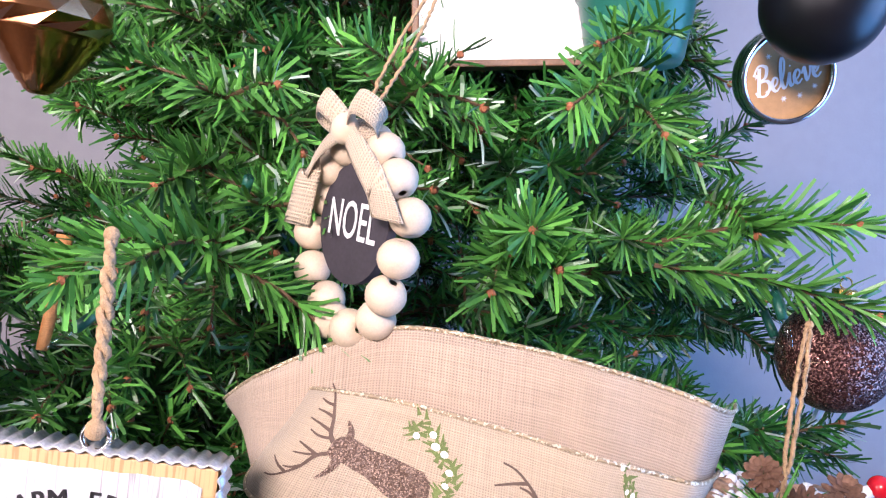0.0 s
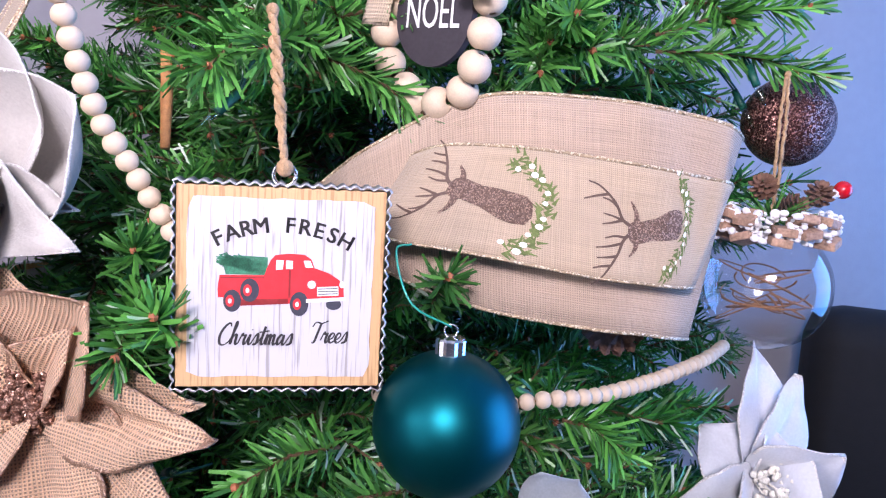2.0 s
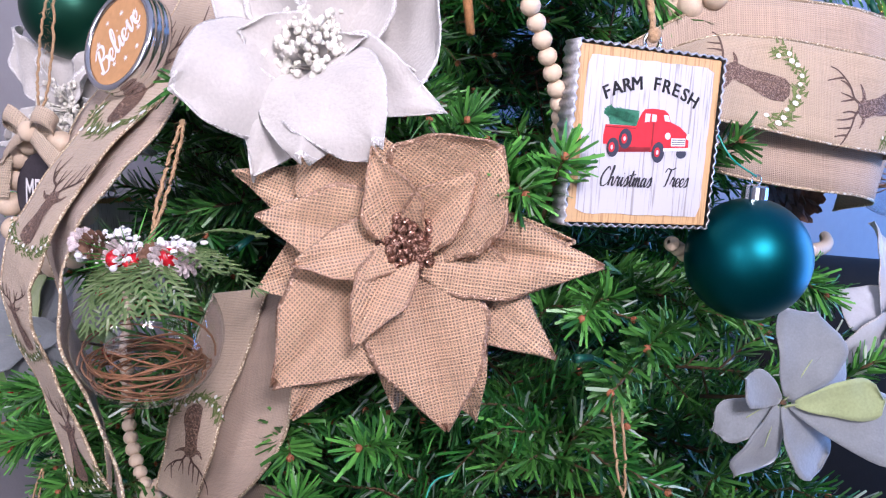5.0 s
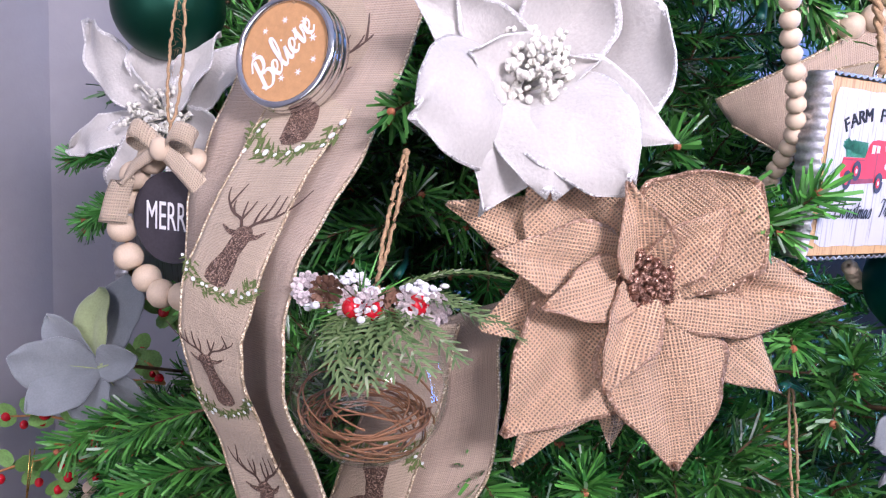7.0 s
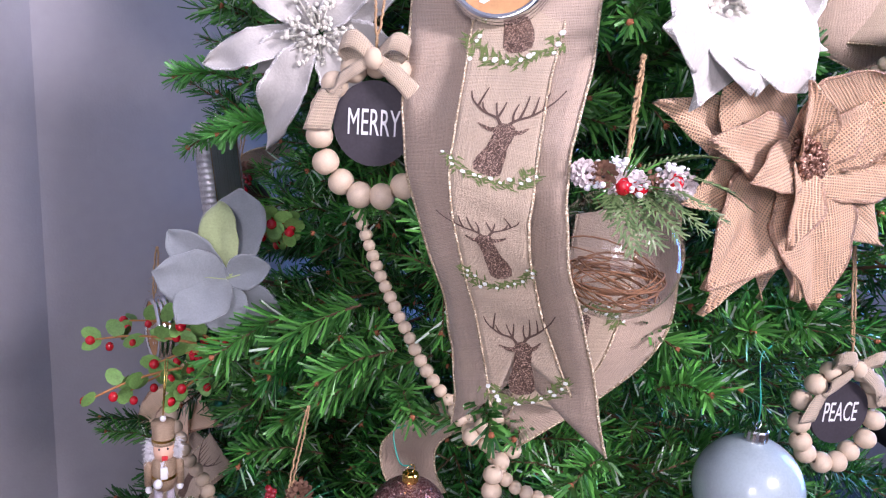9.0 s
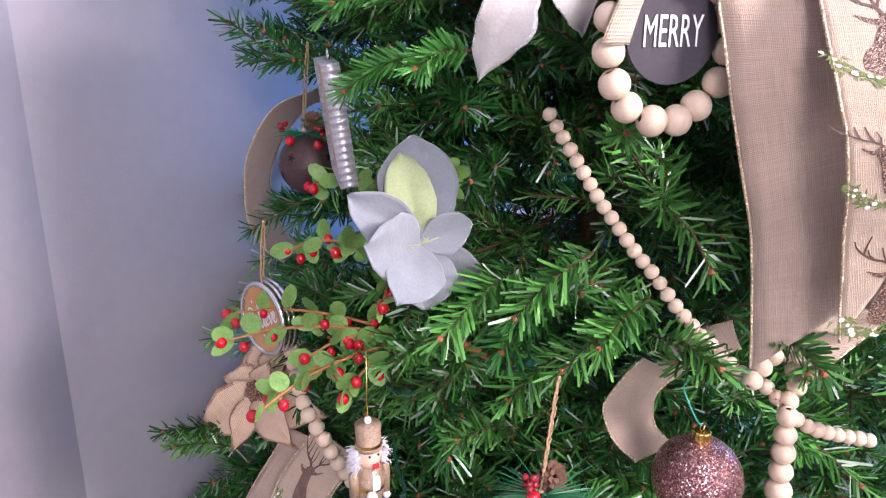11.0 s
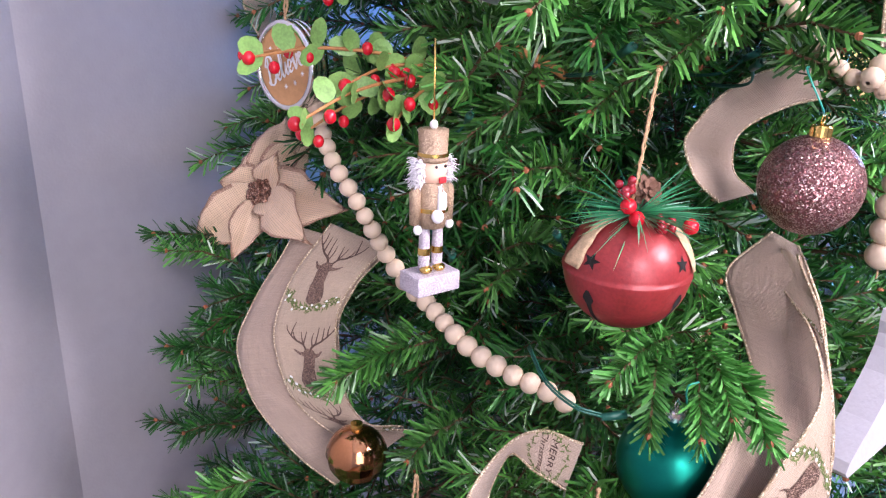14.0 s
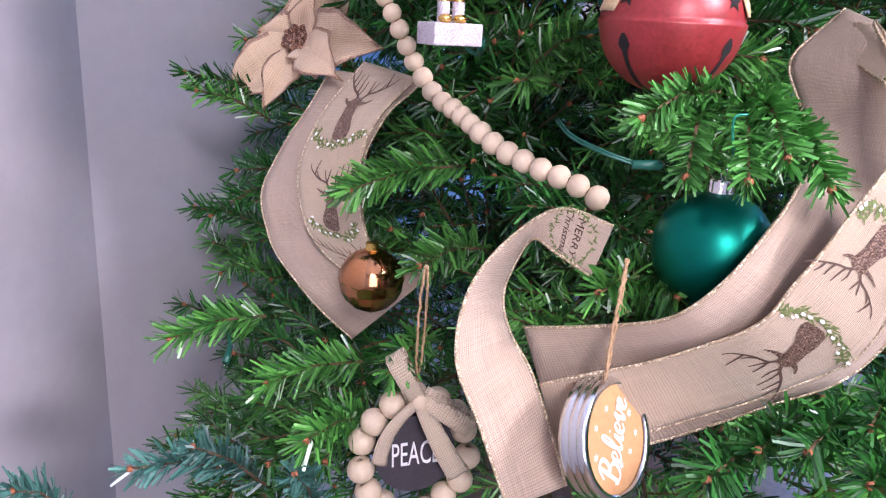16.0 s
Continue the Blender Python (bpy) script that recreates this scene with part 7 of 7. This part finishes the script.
tuft((-0.314, 0.459, 1.360), (-0.272, 0.511, 1.378), 110, 0.02, 0.0022, "needle", 27)
tuft((-0.115, 0.335, 1.339), (-0.111, 0.379, 1.291), 150, 0.024, 0.0022, "needle", 28)
tuft((-0.152, 0.407, 1.357), (-0.159, 0.437, 1.330), 110, 0.026, 0.0022, "needle", 29)
tuft((-0.510, 0.764, 1.307), (-0.460, 0.745, 1.308), 187, 0.018, 0.0018, "needle_soft", 30)
tuft((-0.498, 0.770, 1.245), (-0.455, 0.736, 1.270), 153, 0.018, 0.0018, "needle_soft", 31)
tuft((-0.511, 0.660, 1.086), (-0.428, 0.655, 1.120), 170, 0.026, 0.0022, "needle", 32)
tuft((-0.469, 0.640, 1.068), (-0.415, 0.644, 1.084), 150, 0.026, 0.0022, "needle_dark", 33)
tuft((-0.493, 0.700, 1.264), (-0.451, 0.688, 1.275), 204, 0.018, 0.0018, "needle_soft", 34)
tuft((-0.325, 0.418, 1.365), (-0.267, 0.457, 1.382), 110, 0.02, 0.0022, "needle", 35)
tuft((-0.378, 0.452, 1.083), (-0.357, 0.496, 1.091), 80, 0.02, 0.0022, "needle", 36)
tuft((-0.421, 0.579, 1.226), (-0.374, 0.616, 1.208), 110, 0.022, 0.0022, "needle", 37)
tuft((-0.473, 0.626, 1.099), (-0.400, 0.612, 1.133), 160, 0.026, 0.0022, "needle", 38)
tuft((-0.460, 0.566, 1.091), (-0.388, 0.571, 1.105), 150, 0.026, 0.0022, "needle", 39)
tuft((-0.411, 0.504, 1.080), (-0.390, 0.565, 1.079), 110, 0.022, 0.0022, "needle", 40)
tuft((-0.252, 0.404, 1.144), (-0.255, 0.469, 1.149), 140, 0.026, 0.0022, "needle", 41)
tuft((-0.251, 0.371, 1.122), (-0.245, 0.424, 1.104), 130, 0.026, 0.0022, "needle", 42)
tuft((-0.338, 0.410, 1.055), (-0.278, 0.431, 1.052), 110, 0.024, 0.0022, "needle", 43)
tuft((-0.440, 0.607, 1.054), (-0.337, 0.594, 1.084), 170, 0.026, 0.0022, "needle", 44)
tuft((-0.455, 0.644, 1.023), (-0.384, 0.634, 1.046), 130, 0.026, 0.0022, "needle", 45)
tuft((-0.398, 0.544, 1.068), (-0.327, 0.521, 1.038), 120, 0.022, 0.0022, "needle", 46)
tuft((-0.339, 0.473, 1.061), (-0.295, 0.495, 1.063), 80, 0.018, 0.0022, "needle", 47)
tuft((-0.473, 0.679, 0.982), (-0.399, 0.676, 0.963), 140, 0.025, 0.0022, "needle", 48)
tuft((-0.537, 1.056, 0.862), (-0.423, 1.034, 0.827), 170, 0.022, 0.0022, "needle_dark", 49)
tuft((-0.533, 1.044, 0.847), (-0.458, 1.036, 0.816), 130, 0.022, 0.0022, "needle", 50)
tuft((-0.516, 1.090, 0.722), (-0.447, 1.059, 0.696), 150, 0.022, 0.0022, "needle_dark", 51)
tuft((-0.538, 0.802, 0.799), (-0.446, 0.773, 0.813), 180, 0.024, 0.0022, "needle", 52)
tuft((-0.471, 0.708, 0.885), (-0.393, 0.726, 0.876), 120, 0.024, 0.0022, "needle", 53)
tuft((-0.432, 0.679, 0.917), (-0.420, 0.735, 0.894), 130, 0.024, 0.0022, "needle", 54)
tuft((-0.526, 0.576, 0.879), (-0.464, 0.566, 0.892), 225, 0.017, 0.0018, "needle_soft", 55)
tuft((-0.521, 0.549, 0.852), (-0.471, 0.571, 0.885), 225, 0.017, 0.0018, "needle_soft", 56)
tuft((-0.506, 0.523, 0.853), (-0.455, 0.555, 0.889), 255, 0.017, 0.0018, "needle_soft", 57)
tuft((-0.491, 0.512, 0.865), (-0.455, 0.549, 0.894), 255, 0.017, 0.0018, "needle_soft", 58)
tuft((-0.480, 0.492, 0.852), (-0.450, 0.535, 0.879), 255, 0.017, 0.0018, "needle_soft", 59)
tuft((-0.539, 0.724, 0.761), (-0.461, 0.733, 0.758), 160, 0.024, 0.0022, "needle", 60)
tuft((-0.537, 0.810, 0.795), (-0.454, 0.781, 0.819), 170, 0.024, 0.0022, "needle", 61)
tuft((-0.577, 0.706, 0.700), (-0.516, 0.733, 0.698), 140, 0.024, 0.0022, "needle", 62)
tuft((-0.524, 0.590, 0.778), (-0.458, 0.599, 0.768), 120, 0.024, 0.0022, "needle", 63)
tuft((-0.488, 0.560, 0.776), (-0.468, 0.599, 0.778), 110, 0.024, 0.0022, "needle", 64)
tuft((-0.607, 0.809, 0.660), (-0.531, 0.792, 0.662), 180, 0.025, 0.0022, "needle", 65)
tuft((-0.636, 0.902, 0.671), (-0.559, 0.886, 0.677), 170, 0.025, 0.0022, "needle", 66)
tuft((-0.624, 0.734, 0.654), (-0.558, 0.751, 0.640), 170, 0.026, 0.0022, "needle", 67)
tuft((-0.692, 0.855, 0.601), (-0.621, 0.846, 0.576), 150, 0.02, 0.0022, "needle_blue", 68)
tuft((-0.657, 0.827, 0.619), (-0.601, 0.821, 0.565), 150, 0.02, 0.0022, "needle_blue", 69)
tuft((-0.633, 0.734, 0.633), (-0.596, 0.761, 0.575), 130, 0.02, 0.0022, "needle_blue", 70)
tuft((-0.762, 0.881, 0.600), (-0.726, 0.888, 0.565), 120, 0.02, 0.0022, "needle_blue", 71)
# low twigs in the darkened needles, so that they look dimmer
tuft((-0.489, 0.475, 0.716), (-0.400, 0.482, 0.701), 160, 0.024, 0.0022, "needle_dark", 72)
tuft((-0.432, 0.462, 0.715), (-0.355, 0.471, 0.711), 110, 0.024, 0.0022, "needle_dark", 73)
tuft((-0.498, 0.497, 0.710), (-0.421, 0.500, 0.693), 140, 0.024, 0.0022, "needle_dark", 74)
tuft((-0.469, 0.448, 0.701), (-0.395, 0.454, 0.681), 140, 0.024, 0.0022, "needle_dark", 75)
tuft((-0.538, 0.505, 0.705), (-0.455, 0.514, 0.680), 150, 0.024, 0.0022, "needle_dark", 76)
for P in ([(-0.455, 0.704, 1.058), (-0.453, 0.688, 1.054), (-0.441, 0.672, 1.043)], [(-0.149, 0.452, 1.470), (-0.148, 0.447, 1.440), (-0.146, 0.438, 1.412)]):
    part("bare_twig", tube(catmull(P, 8), 0.0042, 8, 0.7), M["twig"], tree, "bare orange-brown twig", world=True)
